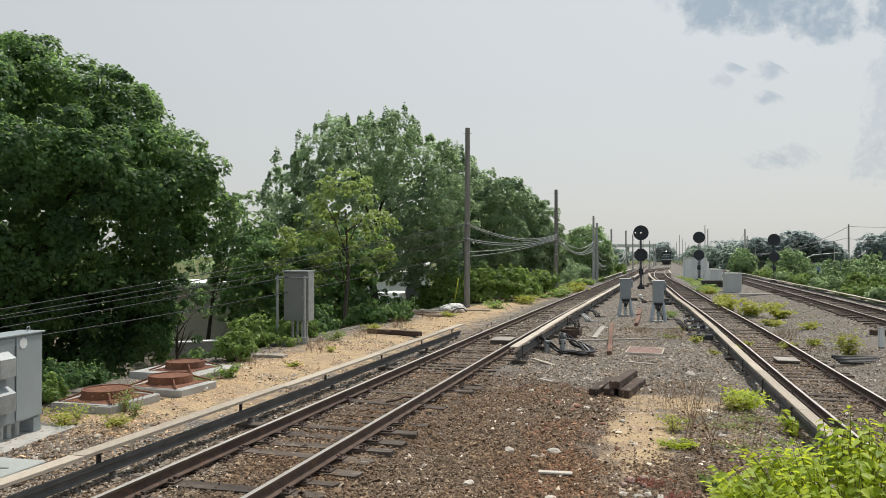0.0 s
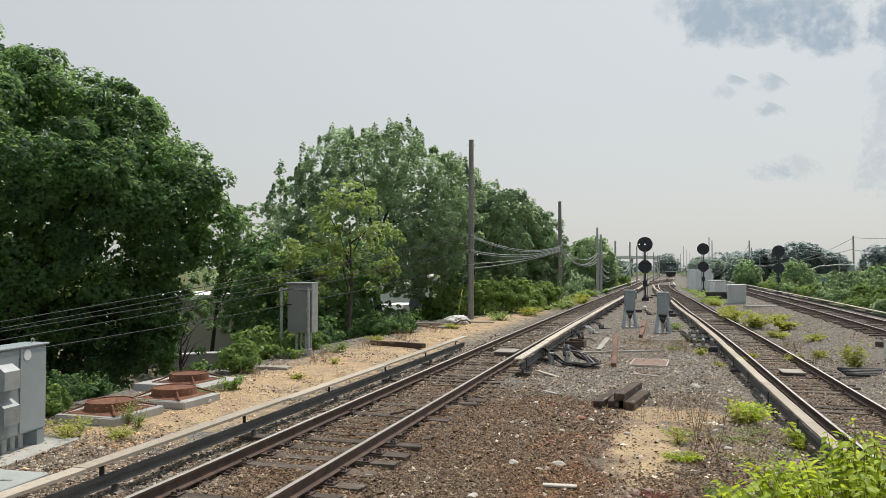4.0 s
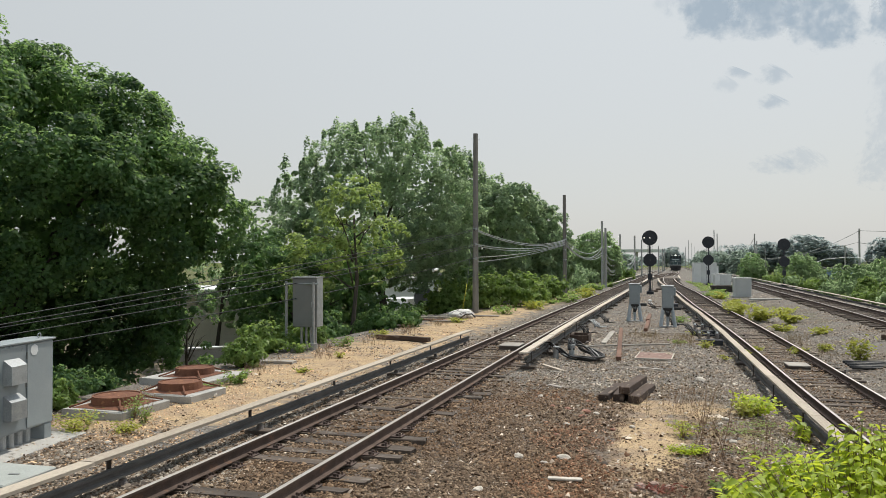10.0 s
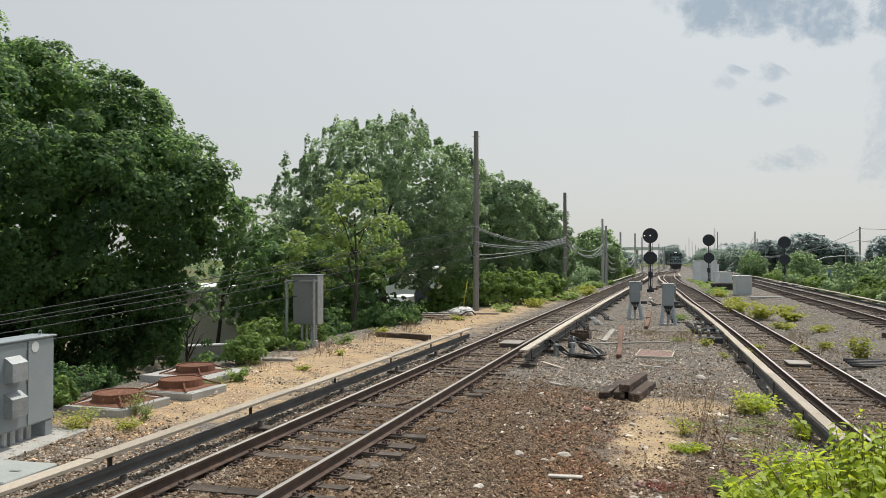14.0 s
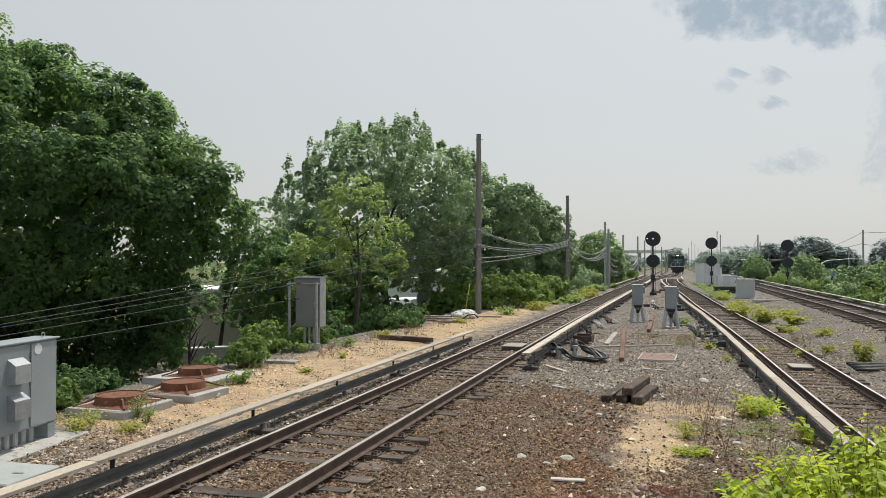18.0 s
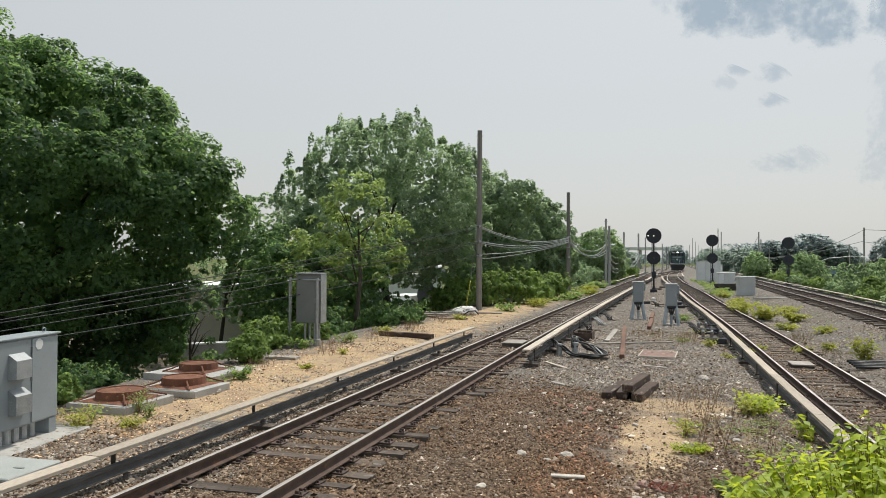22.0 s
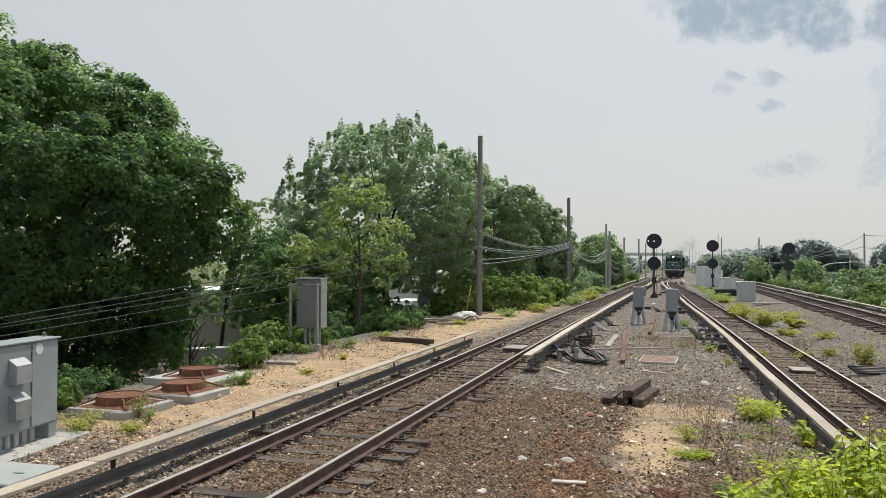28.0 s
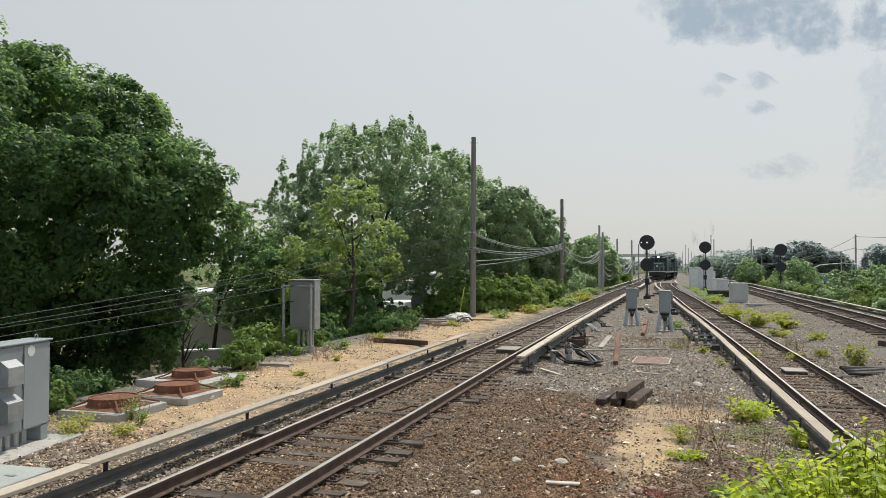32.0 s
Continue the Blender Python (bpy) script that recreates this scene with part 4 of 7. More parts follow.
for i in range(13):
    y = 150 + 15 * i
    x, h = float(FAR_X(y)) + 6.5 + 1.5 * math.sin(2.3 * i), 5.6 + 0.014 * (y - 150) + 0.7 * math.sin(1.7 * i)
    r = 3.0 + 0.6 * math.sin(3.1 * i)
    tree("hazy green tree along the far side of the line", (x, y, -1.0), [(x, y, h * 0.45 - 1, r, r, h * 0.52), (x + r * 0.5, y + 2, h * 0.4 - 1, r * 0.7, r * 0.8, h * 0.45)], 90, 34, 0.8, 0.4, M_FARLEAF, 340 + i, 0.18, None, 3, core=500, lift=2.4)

# weedy verge beyond the far track
for i, (y, off, r, h) in enumerate(((44, 3.2, 0.9, 0.8), (48, 3.6, 1.1, 1.0), (52, 3.4, 1.0, 0.8), (60, 3.6, 1.1, 0.9), (66, 3.4, 1.2, 1.1), (72, 3.8, 1.2, 1.0), (79, 3.4, 1.3, 1.1), (87, 3.8, 1.4, 1.2), (96, 3.6, 1.4, 1.1))):
    bush("low weedy growth along the far track's verge", float(FAR_X(y)) + off, y, r, h, 500 + i, M_HEDGE if i % 3 else M_MIDLEAF, 70, 26, 0.15, 0.24, None, "weeds along the far track")


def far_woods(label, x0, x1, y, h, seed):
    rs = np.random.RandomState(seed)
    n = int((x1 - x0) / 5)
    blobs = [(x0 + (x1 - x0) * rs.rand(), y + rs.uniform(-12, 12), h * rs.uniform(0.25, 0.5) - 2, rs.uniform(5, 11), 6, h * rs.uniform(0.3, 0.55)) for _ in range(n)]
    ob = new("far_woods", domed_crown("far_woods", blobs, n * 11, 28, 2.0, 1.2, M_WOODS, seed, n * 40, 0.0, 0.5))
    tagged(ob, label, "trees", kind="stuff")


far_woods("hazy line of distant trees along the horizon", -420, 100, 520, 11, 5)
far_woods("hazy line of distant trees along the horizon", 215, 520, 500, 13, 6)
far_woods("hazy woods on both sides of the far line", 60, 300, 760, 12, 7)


# ------------------------------------------------------------ poles and cables
def utility_pole(label, x, y, h, r=0.15, lean=0.0, z=None, extras=True, material=None):
    zz = gz(x, y) if z is None else z
    t = thing("utility_pole", pose(x, y, zz, 0, lean, 0), label, "pole", "poles along the track")
    bm = B()
    rod(bm, (0, 0, -0.4), (0, 0, h), r, r * 0.76, 14)
    part("shaft", bm, material or M_POLE, t, smooth=False)
    if extras:
        for k, zc in enumerate((4.4, 3.6, 2.85)):
            if zc < h - 0.5:
                bm = B()
                box(bm, (0.02, -r * 0.9, zc), (0.10, 0.10, 0.12), 0.01)
                rod(bm, (-0.16, -r * 0.75, zc), (0.16, -r * 0.75, zc), 0.018, None, 8)
                part("cable_clamp", bm, M_GALV, t)
        bm = B()
        rod(bm, (-r - 0.05, 0, h - 0.28), (r + 0.05, 0, h - 0.28), 0.012, None, 6)
        part("bolt", bm, M_GALV, t)
    return t


# paler wood colour stands in for haze on the poles farther off
M_HAZEPOLE = mat("haze_paled_pole_wood", (0.40, 0.40, 0.39), (0.30, 0.30, 0.295), 2.5, 0.9, bump=0.5, fine=30, stretch=(3, 3, 0.2))
# darker tone kept for the span that runs towards the bank
M_DARKCABLE = mat("plain_dark_cable", (0.03, 0.032, 0.034), (0.02, 0.022, 0.024), 6, 0.7, 0, 0.1)
P1, P2, P3, P4, P5 = (1.74, 39.0), (9.37, 57.0), (16.75, 78.0), (24.5, 102.6), (31.0, 120.0)
utility_pole("tall bare weathered wooden utility pole", *P1, 9.4, 0.165, 0.2)
utility_pole("weathered wooden utility pole behind the hedge", *P2, 7.8, 0.16)
utility_pole("weathered wooden utility pole beside the track", *P3, 7.0, 0.135, material=M_HAZEPOLE)
utility_pole("short wooden pole strapped beside the taller one", P3[0] + 0.42, P3[1] + 0.3, 6.3, 0.15, extras=False, material=M_HAZEPOLE)
utility_pole("distant wooden utility pole beside the line", *P4, 6.5, 0.16, material=M_HAZEPOLE)
utility_pole("distant wooden utility pole beside the line", *P5, 6.9, 0.17, material=M_HAZEPOLE)
for x, y, h in ((35.6, 133, 6.6), (40.8, 147, 6.4), (47.6, 164, 6.2), (55.6, 188, 6.0), (62.6, 210, 6.4)):
    utility_pole("distant wooden utility pole beside the line", x, y, h, 0.14, extras=False, material=M_HAZEPOLE)
for x, y, h in ((81.2, 145, 11.0), (73.8, 176, 11.2), (76.0, 180, 9.6), (86.5, 160, 8.0), (83.2, 192, 7.8), (93, 252, 14)):
    utility_pole("distant wooden pole beyond the far track", x, y, h, 0.2 if h > 10 else 0.17, z=-2.0, extras=False, material=M_HAZEPOLE)
for k in range(5):
    utility_pole("distant wooden pole in the haze", (0.3265 + 0.0042 * k) * (300 + 17 * k), 300 + 17 * k, 9.5 + (k * 3 % 4) * 1.1, 0.12, z=-1.0, extras=False, material=M_HAZEPOLE)
mast = thing("lattice_mast", pose(146, 400, -2.0), "thin lattice radio mast far off in the haze", "mast")
for sx, sy in product((-1, 1), (-1, 1)):
    bm = B()
    rod(bm, (sx * 0.35, sy * 0.35, 0), (sx * 0.22, sy * 0.22, 21.5), 0.04, 0.035, 6)
    part("leg", bm, M_GALV, mast)
bm = B()
for k in range(21):
    q = 0.35 - 0.13 * k / 21
    side = 1 if k % 2 else -1
    for sy in (-1, 1):
        rod(bm, (-side * q, sy * q, k), (side * q, sy * q, k + 1), 0.022, None, 5)
        rod(bm, (sy * q, -side * q, k), (sy * q, side * q, k + 1), 0.022, None, 5)
part("bracing", bm, M_GALV, mast)
over = thing("overpass", pose(118, 500, -2.0), "pale concrete road overpass far off across the tracks", "bridge")
for name, c, sz, m in (("deck", (0, 0, 11.3), (78, 9, 1.0), M_WHITEBOX), ("parapet", (0, -4.4, 12.3), (78, 0.3, 1.0), M_WHITEBOX)):
    bm = B()
    box(bm, c, sz, 0.05)
    part(name, bm, m, over)
for x in (-36, -20, -4, 12, 34):
    bm = B()
    box(bm, (x, 0, 5.35), (1.3, 6, 10.75), 0.05)
    part("pier", bm, M_CONCRETE, over)
P0 = (-11.3, 6.5)
utility_pole("wooden pole at the foot of the bank", *P0, 6.0, 0.15, extras=False)


def cable(label, p0, p1, drop, r, material=None, group="cables between the poles"):
    pts = sag(p0, p1, drop)
    a = Vector(pts[0])
    bm = B()
    tube(bm, [p - a for p in pts], r, 6)
    ob = part("cable", bm, material or M_CABLE, None, "", True, Matrix.Translation(a))
    return tagged(ob, label, "cable", group)


def run(pa, pb, levels, r, lab, material=None):
    (xa, ya), (xb, yb) = pa, pb
    for za, zb, d in levels:
        cable(lab, (xa, ya - 0.15, za), (xb, yb - 0.15, zb), d, r, material)


run(P1, P2, ((4.42, 4.38, 0.55), (4.36, 4.32, 0.58), (3.62, 4.22, 0.36), (3.55, 4.16, 0.42), (2.95, 4.05, 0.2), (2.70, 4.0, 0.18)), 0.026, "thick grey sagging cable between wooden poles")
run(P2, P3, ((4.38, 4.3, 0.9), (4.25, 4.2, 1.2), (4.1, 3.7, 0.9), (4.0, 3.4, 0.8)), 0.035, "thick grey sagging cable between wooden poles")
run(P3, P4, ((4.3, 4.2, 1.4), (4.1, 4.0, 1.9), (3.7, 3.6, 1.5), (3.5, 3.4, 1.9), (3.2, 3.1, 1.6), (2.8, 2.6, 1.3), (2.6, 2.5, 1.5)), 0.042, "thick grey sagging cable between wooden poles")
run(P4, P5, ((4.2, 4.1, 1.2), (3.8, 3.7, 1.5), (3.5, 3.4, 1.3), (3.1, 3.0, 1.5), (2.8, 2.8, 1.2)), 0.045, "thick grey sagging cable between wooden poles")
run(P1, P0, ((4.42, 1.0, 0.15), (4.36, 0.9, 0.2), (3.62, 0.98, 0.12), (3.54, 0.85, 0.18), (2.95, 0.85, 0.35)), 0.012, "dark cable slung towards the foot of the bank", M_DARKCABLE)
for a, b, d in (((81.2, 145, 8.6), (95, 121, 9.4), 0.8), ((81.2, 145, 6.2), (95, 121, 6.6), 1.0), ((81.2, 145, 8.6), (60, 150, 3.4), 2.0), ((81.2, 145, 6.4), (62, 170, 2.2), 1.0), ((73.8, 176, 8.4), (80, 200, 4.0), 0.6)):
    cable("distant sagging overhead cable beyond the far track", a, b, d, 0.05, M_CABLE, "distant cables")

bm = B()
rod(bm, (-0.09, -0.2, -0.02), (0.09, 0.2, 0.02), 0.065, None, 12)
ob = part("cable_sleeve", bm, M_WHITEBOX, None, "", False, pose(-0.31, 33.75, 2.36))
tagged(ob, "small white sleeve clamped on the lowest cable", "cable sleeve")

M_YELLOW = mat("yellow_plastic_guard", (0.55, 0.52, 0.05), (0.46, 0.43, 0.05), 4, 0.5, 0, 0.05)
bm = B()
rod(bm, (-0.72, -0.5, 0.0), (-0.45, -0.33, 1.55), 0.024, None, 8)
ob = part("guy_guard", bm, M_YELLOW, None, "", True, pose(P1[0], P1[1], gz(*P1)))
tagged(ob, "bright yellow plastic guy wire guard by the pole", "wire guard")
cable("thin steel guy wire up the pole", (P1[0] - 0.45, P1[1] - 0.33, 1.45), (P1[0] - 0.1, P1[1] - 0.12, 4.6), 0.0, 0.008, M_GALV, "guy wire")


# ------------------------------------------------------------ signals
M_LENS = mat("dark_signal_lens", (0.022, 0.025, 0.032), (0.03, 0.033, 0.04), 10, 0.45, 0, 0.0)
M_LIT = bpy.data.materials.new("lit_signal_lamp")
M_LIT.use_nodes = True
M_LIT.node_tree.nodes["Principled BSDF"].inputs["Emission Color"].default_value = (1.0, 0.93, 0.8, 1)
M_LIT.node_tree.nodes["Principled BSDF"].inputs["Emission Strength"].default_value = 0.7


def signal(label, x, y, top, low, r, lit):
    """Position light signal: a round upper and an eight-sided lower target on a mast."""
    z = gz(x, y)
    t = thing("railway_signal", pose(x, y, z, 0, 0, -17), label, "signal", "railway signals")
    bm = B()
    rod(bm, (0, 0.14, 0.2), (0, 0.14, top + 0.1), 0.075, 0.065, 10)
    part("mast", bm, M_SIGNAL, t)
    bm = B()
    box(bm, (0, 0.14, 0.1), (0.6, 0.5, 0.35), 0.03)
    rod(bm, (0, 0.14, 0.25), (0, 0.14, 0.55), 0.17, 0.1, 10)
    part("base", bm, M_SIGNAL, t)
    bm = B()
    box(bm, (0, 0.05, 1.55), (0.34, 0.22, 0.5), 0.03)
    part("number_case", bm, M_SIGNAL, t)
    for nm, zc, n, rr in (("round_target", top, 28, r), ("lower_target", low, 8, r * 0.92)):
        bm = B()
        m = Matrix.Translation((0, 0, zc)) @ pose(0, 0, 0, 90, 0, 0) @ pose(0, 0, 0, 0, 0, 22.5)
        bmesh.ops.create_cone(bm, cap_ends=True, segments=n, radius1=rr, radius2=rr * 0.98, depth=0.05, matrix=m)
        target = part(nm, bm, M_SIGNAL, t, "flat black target disc")
        spots = [(0, 0)] + [(0.72 * rr * math.cos(a), 0.72 * rr * math.sin(a)) for a in (k * math.pi / 4 for k in range(8))]
        if n == 8:
            spots = [(0, 0), (-0.66 * rr, 0), (0.66 * rr, 0)]
        for k, (sx, sz) in enumerate(spots):
            on = n != 8 and k in lit
            bm = B()
            rod(bm, (sx, -0.02, zc + sz), (sx, -0.09 if on else -0.04, zc + sz), 0.06 if on else 0.085, 0.055 if on else 0.08, 12)
            part("lamp_unit", bm, M_LIT if on else M_LENS, target)
    bm = B()
    for s in (-0.18, 0.18):
        rod(bm, (s, 0.36, 0.0), (s, 0.36, top - 0.3), 0.016, None, 6)
    for k in range(int((top - 0.5) / 0.33)):
        rod(bm, (-0.18, 0.36, 0.35 + 0.33 * k), (0.18, 0.36, 0.35 + 0.33 * k), 0.011, None, 5)
    part("ladder", bm, M_SIGNAL, t)
    return t


signal("black railway signal mast with round and octagonal targets", 18.2, 65.3, 4.95, 3.0, 0.66, (0, 5))
signal("black railway signal mast beside the white huts", 30.0, 84, 4.95, 2.95, 0.66, ())
signal("black railway signal mast before green bushes", 36.7, 80, 4.6, 2.75, 0.64, ())


# ------------------------------------------------------------ cabinets and boxes
M_PALELEG = mat("pale_blue_grey_leg", (0.46, 0.50, 0.53), (0.36, 0.40, 0.43), 6, 0.8, 0, 0.3)


def leg_case(label, x, y, turn):
    """Slim grey relay case on splayed legs."""
    z = gz(x, y)
    t = thing("relay_case", pose(x, y, z, 0, 0, turn), label, "equipment box", "relay cases between the tracks")
    bm = B()
    box(bm, (0, 0, 1.29), (0.50, 0.42, 0.96), 0.015)
    part("body", bm, M_GREYPAINT, t)
    bm = B()
    box(bm, (0, 0, 1.79), (0.55, 0.48, 0.05), 0.01)
    part("cap", bm, M_GALV, t, "pale metal cap")
    bm = B()
    box(bm, (0, -0.218, 1.29), (0.44, 0.014, 0.88), 0.004)
    d = part("door", bm, M_GREYPAINT, t)
    bm = B()
    box(bm, (0.16, -0.235, 1.32), (0.03, 0.02, 0.12), 0.004)
    part("latch", bm, M_GALV, d)
    for sx, sy in product((-1, 1), (-1, 1)):
        bm = B()
        rod(bm, (sx * 0.31, sy * 0.22, -0.05), (sx * 0.19, sy * 0.14, 0.83), 0.085, 0.07, 10)
        part("leg", bm, M_PALELEG, t, "pale grey leg")
    bm = B()
    rod(bm, (0.0, 0.05, -0.05), (0.0, 0.03, 0.82), 0.06, None, 8)
    part("conduit", bm, M_PALELEG, t, "pale grey conduit")
    bm = B()
    for k in range(3):
        tube(bm, [(-0.18 + 0.18 * k, -0.05, 0.84), (-0.13 + 0.13 * k, -0.2, 0.74), (-0.06 + 0.07 * k, -0.22, 0.6), (-0.03 + 0.03 * k, -0.2, 0.45)], 0.033, 6)
    box(bm, (0.0, -0.1, 0.78), (0.46, 0.26, 0.16), 0.05)
    part("cable_bundle", bm, M_BLACKCABLE, t, "black cable bundle")
    bm = B()
    box(bm, (0, 0, -0.02), (0.7, 0.55, 0.1), 0.02)
    part("footing", bm, M_CONCRETE, t)
    bm = B()
    box(bm, (0.295, 0.02, 1.55), (0.10, 0.24, 0.36), 0.015)
    part("side_box", bm, M_GREYPAINT, t)
    bm = B()
    box(bm, (0.42, -0.05, 0.80), (0.30, 0.12, 0.14), 0.02)
    rod(bm, (0.15, -0.05, 0.83), (0.3, -0.05, 0.81), 0.04, None, 8)
    part("outlet", bm, M_BLACKCABLE, t, "black cable outlet")
    return t


leg_case("slim grey metal relay case on splayed legs", 9.33, 36.2, -12)
leg_case("slim grey metal relay case on concrete footing", 10.0, 33.1, -16)


def track_cabinet():
    """Big grey control cabinet, its long front along the track."""
    t = thing("control_cabinet", pose(-6.13, 10.55, gz(-6.2, 10.5) + 0.03, 0, 0, -8), "large grey steel control cabinet with vent hoods on concrete", "cabinet")
    L, Dp, h0, h1 = 1.95, 0.36, 0.22, 1.49
    bm = B()
    box(bm, (-Dp / 2, 0, (h0 + h1) / 2), (Dp, L, h1 - h0), 0.008)
    part("body", bm, M_GREYPAINT, t)
    bm = B()
    box(bm, (-Dp / 2 + 0.01, 0, h1 + 0.012), (Dp + 0.06, L + 0.05, 0.03), 0.008)
    part("top_cover", bm, M_GREYPAINT, t)
    for k, (y0, y1) in enumerate(((-0.94, 0.355), (0.39, 0.955))):
        bm = B()
        box(bm, (0.010, (y0 + y1) / 2, (h0 + h1) / 2), (0.016, y1 - y0, h1 - h0 - 0.05), 0.005)
        d = part("door", bm, M_GREYPAINT, t)
        if k == 0:
            for zc in (1.10, 0.60):
                bm = B()
                poly = [(0.0, -0.17), (0.13, -0.16), (0.13, 0.10), (0.0, 0.19)]
                a = [bm.verts.new((0.018 + px, -0.10, zc + pz)) for px, pz in poly]
                b = [bm.verts.new((0.018 + px, 0.215, zc + pz)) for px, pz in poly]
                bm.faces.new(a)
                bm.faces.new(b[::-1])
                for i in range(4):
                    bm.faces.new((a[i], b[i], b[(i + 1) % 4], a[(i + 1) % 4]))
                part("vent_hood", bm, M_GALV, d, "bare metal vent hood")
            for zc in (0.45, 0.9, 1.3):
                bm = B()
                rod(bm, (0.022, 0.372, zc - 0.05), (0.022, 0.372, zc + 0.05), 0.014, None, 8)
                part("hinge", bm, M_DARKGREY, d)
        else:
            bm = B()
            rod(bm, (0.018, 0.53, 1.37), (0.024, 0.53, 1.37), 0.085, 0.085, 7)
            part("notice_plate", bm, M_WHITEBOX, d, "small faded white plate")
    bm = B()
    ring = [(-0.1, 0.80 + 0.035 * math.cos(a), h1 + 0.065 + 0.035 * math.sin(a)) for a in (k * math.pi / 6 for k in range(13))]
    tube(bm, ring, 0.008, 6)
    part("lifting_eye", bm, M_GALV, t)
    for yy in (-0.85, 0.86):
        bm = B()
        box(bm, (-Dp / 2 + 0.04, yy, h0 / 2), (Dp - 0.06, 0.16, h0), 0.006)
        part("foot", bm, M_GREYPAINT, t)
    for k in range(5):
        bm = B()
        rod(bm, (-0.14, -0.1 + 0.17 * k, -0.03), (-0.14, -0.1 + 0.17 * k, h0 + 0.01), 0.055, None, 12)
        part("conduit", bm, M_GALV, t)
    p = thing("cabinet_pad", pose(-6.13, 10.55, gz(-6.2, 10.5), 0, 0, -8), "pale concrete pad under the control cabinet", "concrete pad")
    bm = B()
    box(bm, (-0.12, 0, -0.01), (0.95, 2.6, 0.08), 0.015)
    part("slab", bm, M_CONCRETE, p)


track_cabinet()
t = thing("handhole_lid", pose(-5.6, 9.3, gz(-5.5, 9.2) + 0.03, 0, 0, -14), "pale green-grey composite handhole lid set in ballast", "utility lid")
M_LID = mat("pale_green_composite", (0.42, 0.445, 0.425), (0.35, 0.375, 0.355), 2, 0.75, 0, 0.2, 80)
bm = B()
box(bm, (0, 0, 0.06), (1.2, 0.85, 0.05), 0.015)
part("lid", bm, M_LID, t)
bm = B()
box(bm, (0, 0, -0.01), (1.25, 0.9, 0.08), 0.01)
part("collar", bm, M_CONCRETE, t)
bm = B()
box(bm, (0.35, 0.0, 0.088), (0.14, 0.05, 0.008), 0.002)
part("pull_slot", bm, M_DARKGREY, t)


def manhole(label, x, y, turn, sx, sy, seed):
    z = gz(x, y)
    t = thing("manhole", pose(x, y, z, 0, 0, turn), label, "manhole", "manholes on the sandy strip")
    rs = random.Random(seed)
    bm = B()
    box(bm, (0, 0, 0.03), (sx, sy, 0.22), 0.02)
    for v in bm.verts:
        v.co += Vector((rs.uniform(-0.015, 0.015), rs.uniform(-0.015, 0.015), rs.uniform(-0.008, 0.008)))
    part("slab", bm, M_CONCRETE, t, "grey concrete slab")
    bm = B()
    n = 24
    w = 0.52
    lo = [bm.verts.new((w * max(-1, min(1, 1.42 * math.cos(a))), w * max(-1, min(1, 1.42 * math.sin(a))), 0.146)) for a in (2 * math.pi * k / n for k in range(n))]
    mid = [bm.verts.new((0.435 * math.cos(a), 0.435 * math.sin(a), 0.175)) for a in (2 * math.pi * k / n for k in range(n))]
    hi = [bm.verts.new((0.42 * math.cos(a), 0.42 * math.sin(a), 0.315)) for a in (2 * math.pi * k / n for k in range(n))]
    inn = [bm.verts.new((0.39 * math.cos(a), 0.39 * math.sin(a), 0.315)) for a in (2 * math.pi * k / n for k in range(n))]
    dn = [bm.verts.new((0.385 * math.cos(a), 0.385 * math.sin(a), 0.28)) for a in (2 * math.pi * k / n for k in range(n))]
    for a, b in ((lo, mid), (mid, hi), (hi, inn), (inn, dn)):
        for k in range(n):
            bm.faces.new((a[k], a[(k + 1) % n], b[(k + 1) % n], b[k]))
    part("frame", bm, M_RUST, t, "rusty cast iron frame")
    bm = B()
    rod(bm, (0, 0, 0.2), (0, 0, 0.298), 0.383, None, 24)
    part("lid", bm, M_RUST, t, "rusty ribbed lid")
    for k in range(4):
        bm = B()
        a = math.pi / 4 + k * math.pi / 2
        c, s = math.cos(a), math.sin(a)
        tube(bm, [(0.42 * c, 0.42 * s, 0.27), (0.58 * c, 0.58 * s, 0.21), (0.78 * c, 0.78 * s, 0.155)], 0.018, 5)
        part("rib", bm, M_RUST, t)
    return t


manhole("rusty manhole on a square concrete slab with weeds", -5.86, 13.5, -17, 1.28, 1.28, 1)
manhole("rusty manhole on a low concrete slab", -5.25, 15.0, -19, 1.35, 1.15, 2)
manhole("rusty manhole on a wide concrete slab by the bank", -5.62, 17.0, -18, 1.75, 1.6, 3)

# grey meter box on a post frame
t = thing("meter_box", pose(-4.18, 23.35, gz(-4.2, 23.4) - 0.08, 0, 0, -16), "grey steel meter box hung on a galvanised post frame", "equipment box")
bm = B()
box(bm, (-0.03, 0, 1.52), (0.82, 0.42, 1.52), 0.012)
part("body", bm, M_DARKGREY, t)
bm = B()
box(bm, (-0.03, -0.02, 2.295), (0.88, 0.5, 0.035), 0.01)
part("top_cover", bm, M_GALV, t)
bm = B()
box(bm, (-0.06, -0.218, 1.52), (0.72, 0.018, 1.40), 0.005)
d = part("door", bm, M_DARKGREY, t)
bm = B()
box(bm, (0.22, -0.235, 1.45), (0.03, 0.03, 0.16), 0.006)
part("latch", bm, M_GALV, d)
# added paler sheet puts the sunlit side's brightness into the material
bm = B()
box(bm, (0.392, 0.0, 1.52), (0.016, 0.40, 1.50), 0.004)
part("side_panel", bm, M_GALV, t, "side panel paled as the lit face")
for xx, yy in ((-0.70, -0.12), (0.33, -0.33)):
    bm = B()
    rod(bm, (xx, yy, -0.2), (xx, yy, 2.16), 0.045, None, 10)
    part("post", bm, M_GALV, t)
bm = B()
